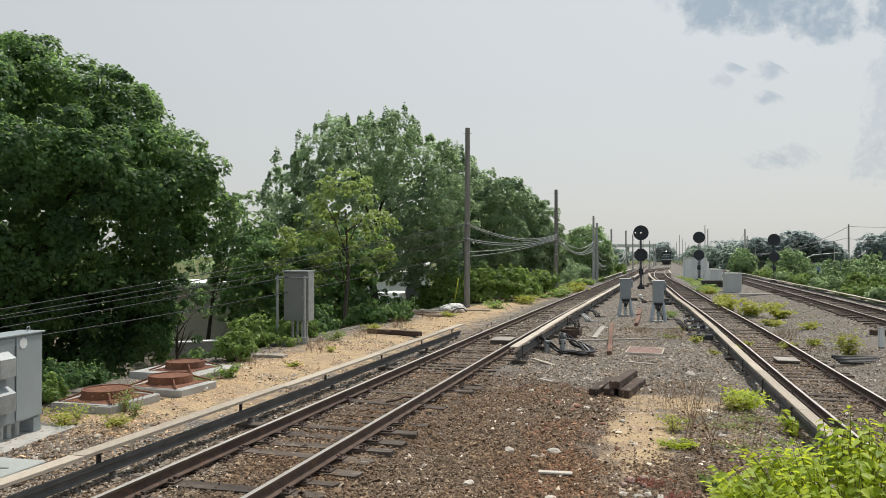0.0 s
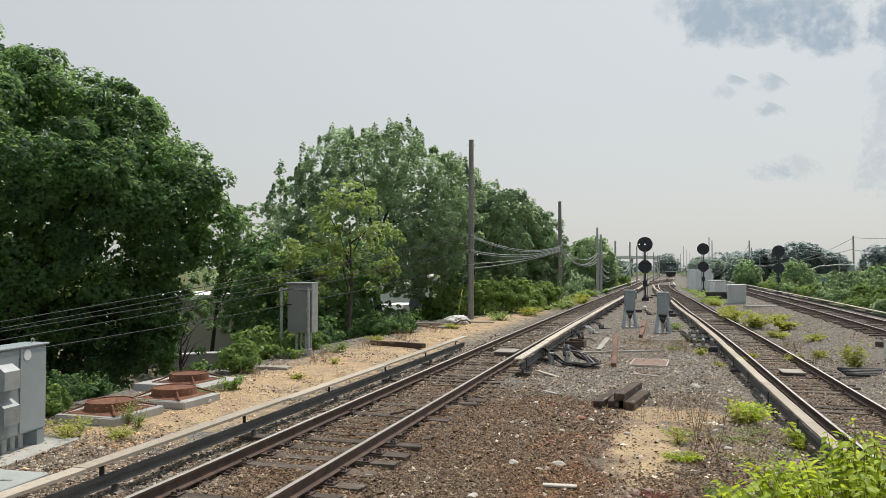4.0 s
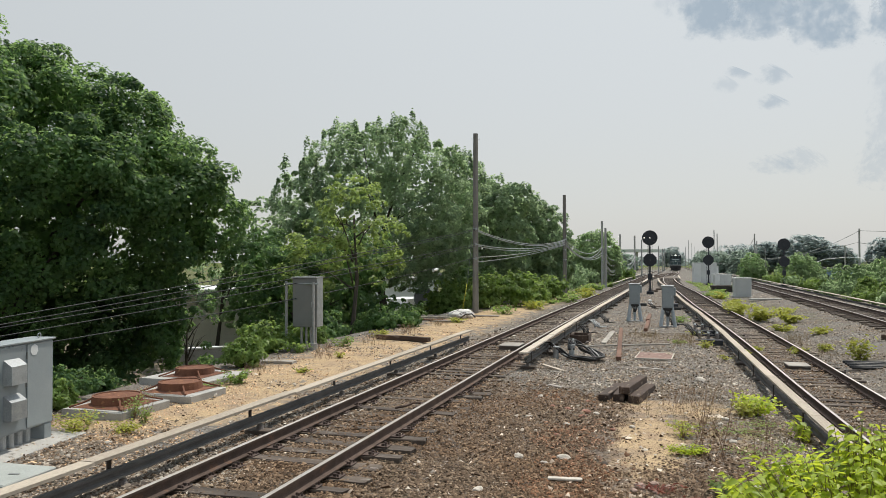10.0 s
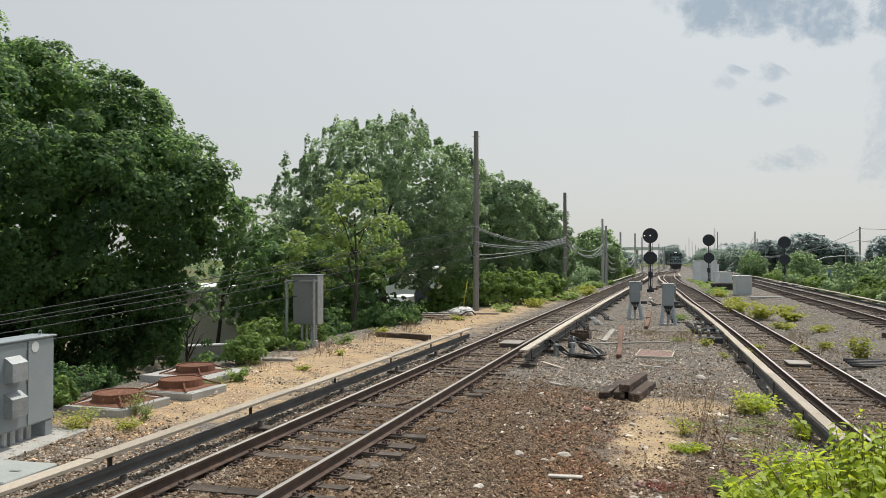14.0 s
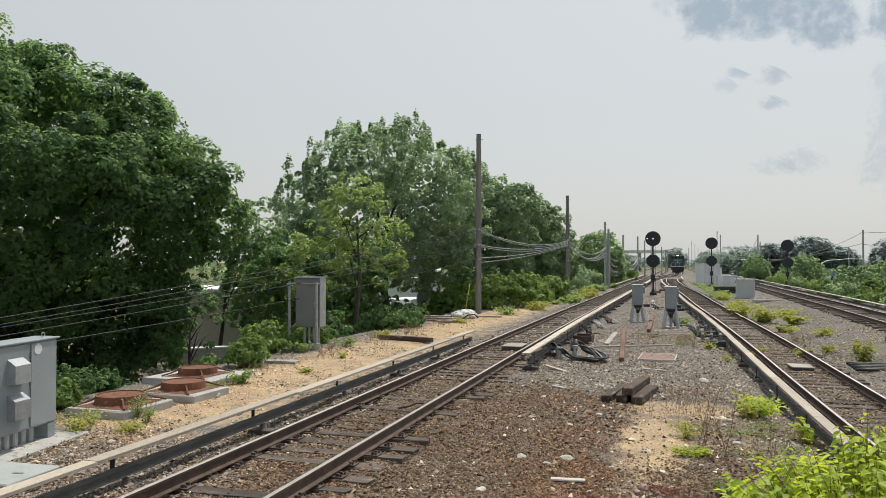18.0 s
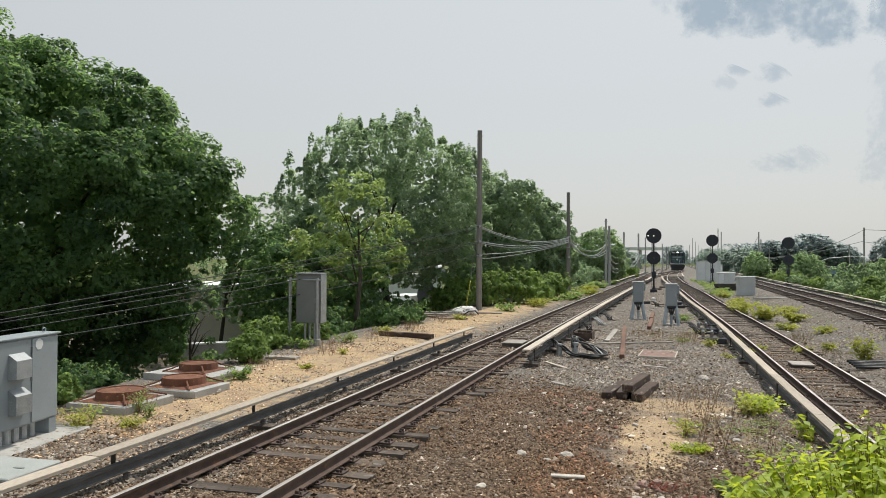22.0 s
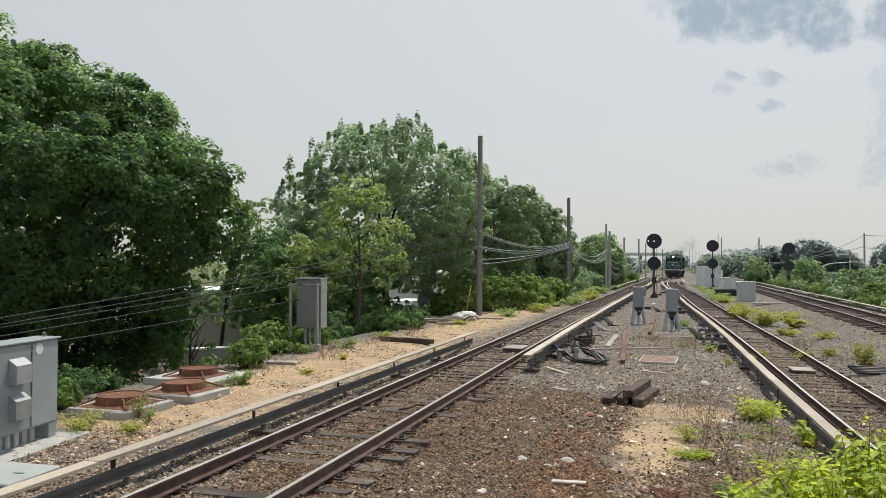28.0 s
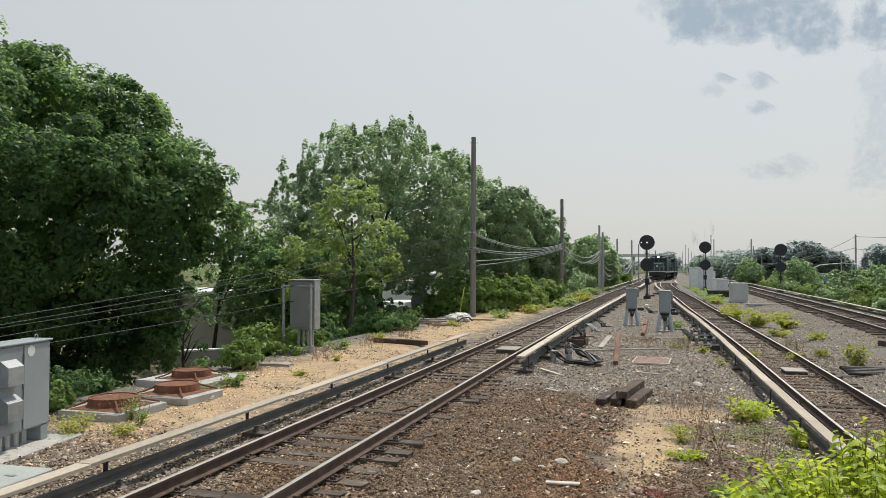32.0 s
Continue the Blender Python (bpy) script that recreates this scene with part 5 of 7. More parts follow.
tube(bm, [(-0.74, -0.12, 2.1), (0.0, -0.24, 2.1), (0.5, -0.36, 2.1)], 0.028, 6)
part("crossbar", bm, M_GALV, t)
for k in range(4):
    bm = B()
    rod(bm, (-0.26 + 0.16 * k, 0.05, 0.0), (-0.26 + 0.16 * k, 0.05, 0.78), 0.04, None, 8)
    part("conduit", bm, M_GALV, t)
bm = B()
rod(bm, (0.33, -0.33, -0.1), (0.33, -0.33, 0.28), 0.13, 0.12, 12)
part("footing", bm, M_CONCRETE, t, "round concrete footing")


# ------------------------------------------------------------ exhaust
def smoke_material():
    m = bpy.data.materials.new("thin_exhaust_smoke")
    m.use_nodes = True
    nt = m.node_tree
    N, L = nt.nodes.new, nt.links.new
    b = nt.nodes["Principled BSDF"]
    b.inputs["Base Color"].default_value = (0.17, 0.13, 0.10, 1)
    b.inputs["Roughness"].default_value = 1.0
    b.inputs["Specular IOR Level"].default_value = 0.0
    tc = N("ShaderNodeTexCoord")
    no = N("ShaderNodeTexNoise")
    no.inputs["Scale"].default_value, no.inputs["Detail"].default_value = 0.9, 2
    L(tc.outputs["Object"], no.inputs["Vector"])
    mr = N("ShaderNodeMapRange")
    mr.inputs[1].default_value, mr.inputs[2].default_value, mr.inputs[3].default_value, mr.inputs[4].default_value = 0.3, 0.7, 0.02, 0.085
    L(no.outputs[0], mr.inputs[0])
    L(mr.outputs[0], b.inputs["Alpha"])
    return m


SMOKE = thing("exhaust_smoke", Matrix(), "thin brown-grey exhaust smoke drifting off the locomotive", "smoke")
M_SMOKE = smoke_material()
PUFFS = []
for k in range(4):
    rs = random.Random(k)
    vs, fs = [], []
    for rad in (0.4, 0.7, 1.05, 1.4):
        k0, cx, cz = len(vs), rs.uniform(-0.25, 0.25), rs.uniform(-0.3, 0.3)
        for j in range(18):
            a = j * math.pi / 9
            q = rad * (1 + 0.25 * math.sin(2 * a + rad * 9 + k) + rs.uniform(-0.08, 0.08))
            vs.append((cx + q * math.cos(a), rad * 0.4 - 0.3, cz + 1.15 * q * math.sin(a)))
        fs.append(tuple(range(k0, k0 + 18)))
    ob = raw("puff", vs, fs, M_SMOKE, SMOKE)
    PUFFS.append((ob, 25.8 + 0.85 * k, rs.uniform(-0.3, 0.3), rs.uniform(0.6, 0.9)))


def smoke_rows():
    """Each puff rides in the hood until its time, then rises and drifts."""
    for ob, t0, side, lift in PUFFS:
        rows = []
        for k in range(65):
            t = 0.5 * k
            y = back_along(float(TRAIN_Y(min(t, t0))), 10.2)
            x = float(TRAIN_X(y))
            a = max(0.0, t - t0)
            rows.append((t, pose(x + (1.35 + side) * a, y, 2.95 + 0.18 + 2.6 * (1 - math.exp(-2.5 * a)) + lift * a, 0, 0, 14 * a)))
        walk(ob, rows)


# ------------------------------------------------------------ locomotives
M_LOCO = mat("dark_green_loco_paint", (0.036, 0.070, 0.078), (0.028, 0.056, 0.064), 0.8, 0.38, 0, 0.03, 40, 0.08)
M_LOCODARK = mat("grimy_black_underframe", (0.034, 0.035, 0.037), (0.045, 0.041, 0.039), 3, 0.85, 0, 0.3)
M_LOCOWHITE = mat("dirty_white_stripe", (0.62, 0.64, 0.63), (0.5, 0.52, 0.5), 2, 0.6, 0, 0.05)
M_GLASS = mat("dark_cab_glass", (0.02, 0.025, 0.03), (0.03, 0.035, 0.04), 1, 0.1, 0, 0.0)
M_HEADLIGHT = bpy.data.materials.new("lit_headlight")
M_HEADLIGHT.use_nodes = True
M_HEADLIGHT.node_tree.nodes["Principled BSDF"].inputs["Emission Color"].default_value = (1.0, 0.95, 0.86, 1)
M_HEADLIGHT.node_tree.nodes["Principled BSDF"].inputs["Emission Strength"].default_value = 8.0
M_MARK = mat("pale_emblem_paint", (0.45, 0.5, 0.46), (0.38, 0.44, 0.4), 3, 0.6, 0, 0.03)
WHEEL_R = 0.51


def locomotive(label, lit):
    """Road switcher, front towards +y, centre at the origin, rail top at z 0."""
    t = thing("locomotive", Matrix(), label, "locomotive", "coupled locomotives")
    bm = B()
    box(bm, (0, 0, 1.32), (3.05, 17.2, 0.36), 0.03)
    part("underframe", bm, M_LOCODARK, t)
    for s in (-1, 1):
        bm = B()
        box(bm, (s * 1.535, 0, 1.42), (0.02, 17.0, 0.12), 0)
        part("side_stripe", bm, M_LOCOWHITE, t, "dirty white sill stripe")
        bm = B()
        box(bm, (0, s * 8.64, 1.50), (3.0, 0.05, 0.19), 0.01)
        part("end_stripe", bm, M_LOCOWHITE, t, "white stripe across the end")
        bm = B()
        box(bm, (0, s * 8.62, 0.92), (2.9, 0.12, 0.62), 0.03)
        prism(bm, [(-1.3, 0), (1.3, 0), (0.8, s * 0.45), (-0.8, s * 0.45)], 0.12, 0.55, Matrix.Translation((0, s * 8.6, 0)))
        part("pilot", bm, M_LOCODARK, t, "black pilot and plough")
        bm = B()
        box(bm, (0, s * 8.95, 0.92), (0.26, 0.7, 0.28), 0.03)
        part("coupler", bm, M_LOCODARK, t)
        for x in (-1.2, 1.2):
            bm = B()
            for k in range(4):
                box(bm, (x, s * (8.5 - 0.05 * k), 0.45 + 0.27 * k), (0.55, 0.25, 0.03), 0)
            part("steps", bm, M_LOCODARK, t)
        bm = B()
        for x in (-1.42, -0.5, 0.5, 1.42):
            rod(bm, (x, s * 8.58, 1.5), (x, s * 8.58, 2.42), 0.022, None, 5)
        rod(bm, (-1.42, s * 8.58, 2.42), (-0.5, s * 8.58, 2.42), 0.022, None, 5)
        rod(bm, (0.5, s * 8.58, 2.42), (1.42, s * 8.58, 2.42), 0.022, None, 5)
        part("end_railing", bm, M_LOCOWHITE, t)
        bm = B()
        for k in range(9):
            rod(bm, (s * 1.48, -7.8 + 1.35 * k, 1.5), (s * 1.48, -7.8 + 1.35 * k, 2.45), 0.02, None, 5)
        rod(bm, (s * 1.48, -7.8, 2.45), (s * 1.48, 3.0, 2.45), 0.02, None, 5)
        part("side_railing", bm, M_LOCODARK, t)
    bm = B()
    box(bm, (0, 7.35, 2.32), (2.1, 2.3, 1.66), 0.16)
    part("short_hood", bm, M_LOCO, t)
    bm = B()
    rod(bm, (0, 8.49, 2.52), (0, 8.52, 2.52), 0.22, None, 12)
    part("emblem", bm, M_MARK, t, "pale round emblem")
    bm = B()
    prism(bm, [(-1.5, 4.0), (1.5, 4.0), (1.5, 6.1), (-1.5, 6.1)], 1.5, 4.05)
    part("cab", bm, M_LOCO, t)
    bm = B()
    pr = [(-1.55, 4.0), (-1.5, 4.2), (-0.9, 4.48), (0.9, 4.48), (1.5, 4.2), (1.55, 4.0)]
    a = [bm.verts.new((x, 3.9, z)) for x, z in pr]
    b = [bm.verts.new((x, 6.25, z)) for x, z in pr]
    bm.faces.new(a)
    bm.faces.new(b[::-1])
    for k in range(6):
        bm.faces.new((a[k], b[k], b[(k + 1) % 6], a[(k + 1) % 6]))
    part("cab_roof", bm, M_LOCO, t)
    for x in (-1.12, -0.42, 0.42, 1.12):
        bm = B()
        box(bm, (x, 6.115, 3.62), (0.52, 0.03, 0.52), 0.02)
        part("windscreen", bm, M_GLASS, t, "dark windscreen pane")
    for s in (-1, 1):
        for y in (4.6, 5.5):
            bm = B()
            box(bm, (s * 1.51, y, 3.3), (0.03, 0.62, 0.7), 0.02)
            part("side_window", bm, M_GLASS, t)
        bm = B()
        box(bm, (s * 0.95, 6.29, 4.16), (0.62, 0.12, 0.2), 0.02)
        part("number_board", bm, M_LOCOWHITE, t, "pale number board")
    bm = B()
    box(bm, (0, 6.3, 4.22), (0.56, 0.14, 0.34), 0.03)
    h = part("headlight_case", bm, M_LOCODARK, t)
    for s in (-1, 1):
        bm = B()
        rod(bm, (s * 0.11, 6.36, 4.22), (s * 0.11, 6.40, 4.22), 0.085, None, 12)
        part("headlight", bm, M_HEADLIGHT if lit else M_GLASS, h, "glowing headlight" if lit else "")
    bm = B()
    box(bm, (0, -2.3, 2.75), (1.75, 12.5, 2.5), 0.1)
    part("long_hood", bm, M_LOCO, t)
    for k in range(9):
        for s in (-1, 1):
            bm = B()
            box(bm, (s * 0.885, -7.6 + 1.25 * k, 2.6), (0.02, 1.1, 1.9), 0.01)
            part("hood_door", bm, M_LOCO, t)
    for y in (-6.2, -4.4, 0.6):
        bm = B()
        rod(bm, (0, y, 4.0), (0, y, 4.16), 0.62, 0.58, 16)
        part("roof_fan", bm, M_LOCODARK, t)
    bm = B()
    box(bm, (0, -1.2, 4.2), (0.5, 0.8, 0.4), 0.05)
    part("exhaust_stack", bm, M_LOCODARK, t)
    bm = B()
    box(bm, (0, 0, 0.75), (2.4, 4.6, 0.85), 0.12)
    part("fuel_tank", bm, M_LOCODARK, t)
    axles = []
    for yc in (5.3, -5.3):
        bm = B()
        for s in (-1, 1):
            box(bm, (s * 1.02, yc, 0.62), (0.16, 3.6, 0.4), 0.04)
            box(bm, (s * 1.02, yc, 0.85), (0.2, 1.2, 0.35), 0.04)
        box(bm, (0, yc, 0.8), (2.0, 0.7, 0.3), 0.03)
        part("truck_frame", bm, M_LOCODARK, t)
        for dy in (-1.37, 1.37):
            bm = B()
            rod(bm, (-0.85, 0, 0), (0.85, 0, 0), 0.09, None, 8)
            for s in (-1, 1):
                rod(bm, (s * 0.71, 0, 0), (s * 0.85, 0, 0), WHEEL_R, None, 20)
                rod(bm, (s * 0.68, 0, 0), (s * 0.71, 0, 0), WHEEL_R + 0.025, None, 20)
                for a in range(4):
                    box(bm, (s * 0.86, 0.3 * math.cos(a * 1.571), 0.3 * math.sin(a * 1.571)), (0.02, 0.14, 0.14))
            w = part("wheelset", bm, M_LOCODARK, t, m=pose(0, yc + dy, WHEEL_R))
            axles.append((w, yc + dy))
    return t, axles


TRAIN_X = knots((90, 22.9), (100, 26.3), (118, 32.4), (138, 40.2), (146, 43.5), (153, 46.4), (163, 50.2), (169, 52.4), (177, 55.0), (186, 58.0), (197, 61.6), (206, 64.5), (218, 68.3), (236, 73.9), (300, 93.9))
TRAIN_Y = knots((0, 236), (6, 218), (10, 206), (13, 197), (17, 185.5), (20, 177), (23, 168), (25, 162), (28, 152.5), (30, 146), (32, 139))
LEAD, LEAD_AXLES = locomotive("dark green diesel locomotive with its headlight lit", True)
SECOND, SECOND_AXLES = locomotive("dark green diesel locomotive coupled behind", False)


def back_along(y, d):
    """The y that lies d metres behind y on the train's line."""
    s = float(TRAIN_X(y + 1) - TRAIN_X(y))
    for _ in range(3):
        y2 = y + d / math.sqrt(1 + s * s)
        s = float(TRAIN_X(y2) - TRAIN_X(y)) / (y2 - y)
    return y2


def motions():
    smoke_rows()
    # the cloud layer drifts slowly west
    for ob in CLOUDS:
        home = ob.matrix_basis.copy()
        walk(ob, [(t, Matrix.Translation((1.35 * (4 - t), 0, 0)) @ home) for t in (0, 8, 16, 24, 32)])
    # the shrub leans a little in the breeze
    walk(SHRUB, [(t, SHRUB.matrix_basis @ pose(0, 0, 0, 0, a, 0)) for t, a in ((0, 0.2), (2, -0.2), (6, -0.3), (10, -0.1), (13, 0), (20, 0.2), (24, 0.25), (28, 0.15), (29.5, 0.5), (31, 1.3), (32, 1.2))])
    times = [0.8 * k for k in range(41)]
    for loco, axles, behind in ((LEAD, LEAD_AXLES, 0.0), (SECOND, SECOND_AXLES, 18.8)):
        rows = []
        for t in times:
            y0 = float(TRAIN_Y(t))
            yc = back_along(y0, 9.0 + behind)
            ya, yb = back_along(yc, -5.3), back_along(yc, 5.3)
            xa, xb = float(TRAIN_X(ya)), float(TRAIN_X(yb))
            turn = math.degrees(math.atan2(yb - ya, xb - xa)) + 90
            rows.append((t, pose((xa + xb) / 2, (ya + yb) / 2, 0.18, 0, 0, turn)))
        walk(loco, rows)
        for w, y in axles:
            spin = []
            for k in range(161):
                t = 0.2 * k
                gone = (float(TRAIN_Y(0)) - float(TRAIN_Y(t))) * 1.046
                spin.append((t, pose(0, y, WHEEL_R, -math.degrees(gone / WHEEL_R))))
            walk(w, spin)


# ------------------------------------------------------------ lumber and litter between the tracks
def on_ground(x, y, turn=0.0, up=0.0, rx=0.0, ry=0.0):
    return pose(x, y, gz(x, y) + up, rx, ry, turn)


def lumber(name, label, category, x, y, turn, size, material, up=0.0, tilt=0.0, seed=0, group="", roll=0.0):
    """A worn plank, timber or rail piece: long side along its own y."""
    rs = random.Random(seed + int(x * 31 + y * 17))
    bm = B()
    sx, sy, sz = size
    box(bm, (0, 0, sz / 2), size, min(0.012, sz * 0.25))
    bmesh.ops.subdivide_edges(bm, edges=[e for e in bm.edges if abs((e.verts[0].co - e.verts[1].co).y) > sy * 0.6], cuts=3)
    for v in bm.verts:
        v.co += Vector((rs.uniform(-1, 1) * 0.03 * sx, rs.uniform(-0.008, 0.008), rs.uniform(-1, 1) * 0.03 * sz))
    ob = part(name, bm, material, None, "", False, on_ground(x, y, turn, up, tilt, roll))
    return tagged(ob, label, category, group)


M_GREYWOOD = mat("silvered_plank", (0.40, 0.37, 0.33), (0.30, 0.27, 0.24), 3, 0.9, 0, 0.4, 40, stretch=(1, 0.2, 1))
M_REDWOOD = mat("red_brown_plank", (0.19, 0.098, 0.064), (0.12, 0.064, 0.045), 3, 0.85, 0, 0.4, 40, stretch=(1, 0.2, 1))
M_REDPLATE = mat("red_brown_plate", (0.21, 0.12, 0.095), (0.27, 0.18, 0.15), 3, 0.85, 0, 0.3, 40, c3=(0.40, 0.34, 0.29), c3_scale=6, c3_at=0.6)
M_PALECHIP = mat("pale_concrete_chip", (0.55, 0.51, 0.45), (0.42, 0.38, 0.33), 6, 0.9, 0, 0.4)

# stack of timbers on the sand
for k, (x, y, up, ln, w, h, turn) in enumerate([(3.65, 16.1, 0.0, 1.65, 0.21, 0.155, -25), (3.93, 16.15, 0.0, 1.7, 0.22, 0.155, -22), (4.27, 15.95, 0.0, 1.7, 0.22, 0.155, -27)]):
    lumber("timber", "dark creosoted timber in a loose stack", "timber", x, y, turn, (w, ln, h), M_TIMBER, up, 0, k, "stacked timbers")
lumber("timber", "dark creosoted timber lying across the stack", "timber", 4.12, 16.1, -27, (0.22, 1.75, 0.155), M_TIMBER, 0.16, 0, 9, "stacked timbers")
lumber("plank", "red-brown painted plank lying on ballast", "plank", 6.25, 26.25, -13.9, (0.14, 9.7, 0.12), M_REDWOOD, 0.02, 0, 1, "loose planks")
lumber("plank", "silvered grey plank lying on ballast", "plank", 6.25, 28.1, -17, (0.19, 4.4, 0.06), M_GREYWOOD, 0.01, 0, 2, "loose planks")
lumber("pipe", "long thin grey pipe lying across the ballast", "pipe", 6.3, 25.4, 100, (0.06, 3.1, 0.05), M_GREYWOOD, 0.02, 0, 3, "loose planks")
lumber("plank", "weathered brown timber lying end up on ballast", "plank", 8.95, 32.6, -17, (0.15, 4.4, 0.14), M_REDWOOD, 0.02, 0, 4, "loose planks")
lumber("plank", "weathered brown plank lying behind another", "plank", 10.4, 37.6, -17, (0.18, 4.0, 0.10), M_REDWOOD, 0.02, 0, 5, "loose planks")
lumber("plank", "thin pale board lying on ballast", "plank", 9.55, 29.6, 88, (0.08, 1.9, 0.03), M_COVER, 0.01, 0, 6, "loose planks")
lumber("plank", "broken pale board lying on gravel", "plank", 5.55, 19.9, 70, (0.13, 0.62, 0.025), M_GREYWOOD, 0.02, 3, 7, "loose planks")
lumber("plank", "thin pale stick lying on gravel", "plank", 4.95, 20.1, 94, (0.03, 0.7, 0.02), M_GREYWOOD, 0.01, 0, 8, "loose planks")
lumber("plank", "short pale board leaning at the third rail end", "plank", 2.95, 20.0, 42, (0.1, 0.75, 0.04), M_COVERPALE, 0.03, 8, 9, "loose planks")
lumber("plank", "old pale board on the brown ballast", "plank", 2.6, 17.2, 30, (0.12, 0.5, 0.03), M_GREYWOOD, 0.01, 0, 10, "loose planks")
lumber("board", "pale flat board lying on the stones", "board", 1.6, 9.8, 80, (0.10, 0.44, 0.03), M_PALECHIP, 0.03, 0, 11)
lumber("board", "pale broken board on the near ballast", "board", 2.66, 8.72, -18, (0.07, 0.28, 0.03), M_PALECHIP, 0.03, 0, 12)
lumber("sleeper_end", "dark old tie lying on the sandy strip", "timber", -1.35, 25.55, 60, (0.22, 2.1, 0.16), M_TIMBER, 0.0, 0, 13)
lumber("board", "flat weathered board half sunk in sand", "board", -4.35, 19.95, 75, (0.3, 0.9, 0.08), M_GREYWOOD, -0.01, 0, 14)

t = thing("cover_plate", on_ground(6.4, 22.5, -20, 0.01), "flat red-brown plate with a pale rim on gravel", "plate")
bm = B()
box(bm, (0, 0, 0.02), (1.0, 1.5, 0.04), 0.008)
part("panel", bm, M_REDPLATE, t)
for c, s in (((0, -0.765, 0.025), (1.06, 0.03, 0.05)), ((0, 0.765, 0.025), (1.06, 0.03, 0.05)), ((-0.515, 0, 0.025), (0.03, 1.5, 0.05)), ((0.515, 0, 0.025), (0.03, 1.5, 0.05))):
    bm = B()
    box(bm, c, s, 0.006)
    part("rim", bm, M_PALECHIP, t)


# heap of black cable by the third rail's end
def smooth_way(way, steps=6):
    """Points of a smooth curve through the places given."""
    pts = []
    for i in range(len(way) - 1):
        p0, p1, p2, p3 = [Vector(way[min(max(j, 0), len(way) - 1)]) for j in (i - 1, i, i + 1, i + 2)]
        for j in range(steps):
            u = j / steps
            pts.append(0.5 * (2 * p1 + (p2 - p0) * u + (2 * p0 - 5 * p1 + 4 * p2 - p3) * u * u + (3 * p1 - p0 - 3 * p2 + p3) * u ** 3))
    return pts + [Vector(way[-1])]


def cable_heap():
    """Cables up out of grey stubs, swung round in a wide loop and back."""
    t = thing("cable_coil", on_ground(3.85, 22.0), "coil of black and grey cables looped on the ballast", "cable")
    rs = random.Random(4)
    for k in range(10):
        g = 0.72 + 0.035 * k
        j = lambda a=0.10: rs.uniform(-a, a)
        way = [(-0.05 + j(), j(), 0.30), (-0.02 + j(), 0.12, 0.50 + j()), (0.18, 0.55 * g + j(), 0.42 + j()), (0.50 * g + j(), 0.6 * g, 0.26 + j()), (0.78 * g, 0.15 + j(), 0.16 + j(0.05)),
               (0.78 * g + j(0.03), -0.55 * g, 0.06 + 0.012 * k), (0.5 * g, -0.85 * g + j(), 0.05 + 0.012 * k), (0.15, -0.5 * g + j(0.12), 0.06 + 0.01 * k), (-0.12, -0.12 + j(0.1), 0.1 + j(0.04)),
               (-0.34, 0.12 + j(0.1), 0.22 + j()), (-0.5, 0.08 + j(), 0.34)]
        bm = B()
        tube(bm, smooth_way(way), rs.uniform(0.02, 0.027), 7)
        part("strand", bm, M_CABLE if k == 4 else M_BLACKCABLE, t, smooth=True)
    for k in range(6):
        way = [(-0.5 + 0.02 * k, 0.1, 0.34), (-0.62, 0.3 + 0.06 * k, 0.48 - 0.02 * k), (-0.85, 0.35 - 0.08 * k, 0.40), (-1.05, 0.2 + 0.05 * k, 0.18), (-1.25 - 0.05 * k, 0.6 + 0.1 * k, 0.10)]
        bm = B()
        tube(bm, smooth_way(way), 0.022, 6)
        part("strand", bm, M_CABLE if k == 2 else M_BLACKCABLE, t, smooth=True)
    for x, y, h in ((-0.05, 0.0, 0.44), (-0.5, 0.08, 0.38), (-0.98, 0.3, 0.3)):
        bm = B()
        rod(bm, (x, y, -0.05), (x + 0.02, y, h), 0.085, 0.08, 14)
        rod(bm, (x + 0.02, y, h - 0.04), (x + 0.02, y, h), 0.1, 0.1, 14)
        part("stub", bm, M_GALV, t, "grey metal stub")


cable_heap()
t = thing("cable_tub", on_ground(4.95, 26.7, -17), "open weathered brown wooden trough beside the third rail", "trough")
for c, sz in (((-0.3, 0, 0.16), (0.05, 0.95, 0.32)), ((0.3, 0, 0.16), (0.05, 0.95, 0.32)), ((0, -0.47, 0.15), (0.55, 0.05, 0.30)), ((0, 0.47, 0.15), (0.55, 0.05, 0.30))):
    bm = B()
    box(bm, c, sz, 0.01)
    part("side_board", bm, M_TIMBER, t)
bm = B()
box(bm, (0, 0, 0.06), (0.54, 0.88, 0.10), 0.01)
part("fill", bm, M_STONE, t)
# hoses and bond cables hanging off the pale third rail
for k, (x, y) in enumerate(((5.6, 29.9), (6.6, 32.6), (7.6, 35.3), (11.2, 37.2), (10.35, 33.9), (12.8, 45.8), (9.95, 30.2), (9.6, 28.9))):
    bm = B()
    rs = random.Random(k)
    for j in range(3):
        tube(bm, [(-0.25 + 0.1 * j, 0.1 * j, 0.42), (-0.05 + 0.1 * j, -0.05, 0.30), (0.15 + 0.12 * j, -0.15 - 0.1 * j, 0.05), (0.5 + 0.1 * j, -0.3 + 0.15 * j, 0.04)], 0.03, 6)
    for j in range(2):
        rod(bm, (0.1 + 0.2 * j, -0.1, -0.02), (0.1 + 0.2 * j, -0.1, 0.26), 0.05, 0.04, 8)
    ob = part("bond_cable", bm, M_GALV if k == 1 else M_BLACKCABLE, None, "", True, on_ground(x, y, -17) @ Matrix.Scale(0.8, 4))
    tagged(ob, "bond cables drooping from the third rail to the ballast", "cable", "bond cables")

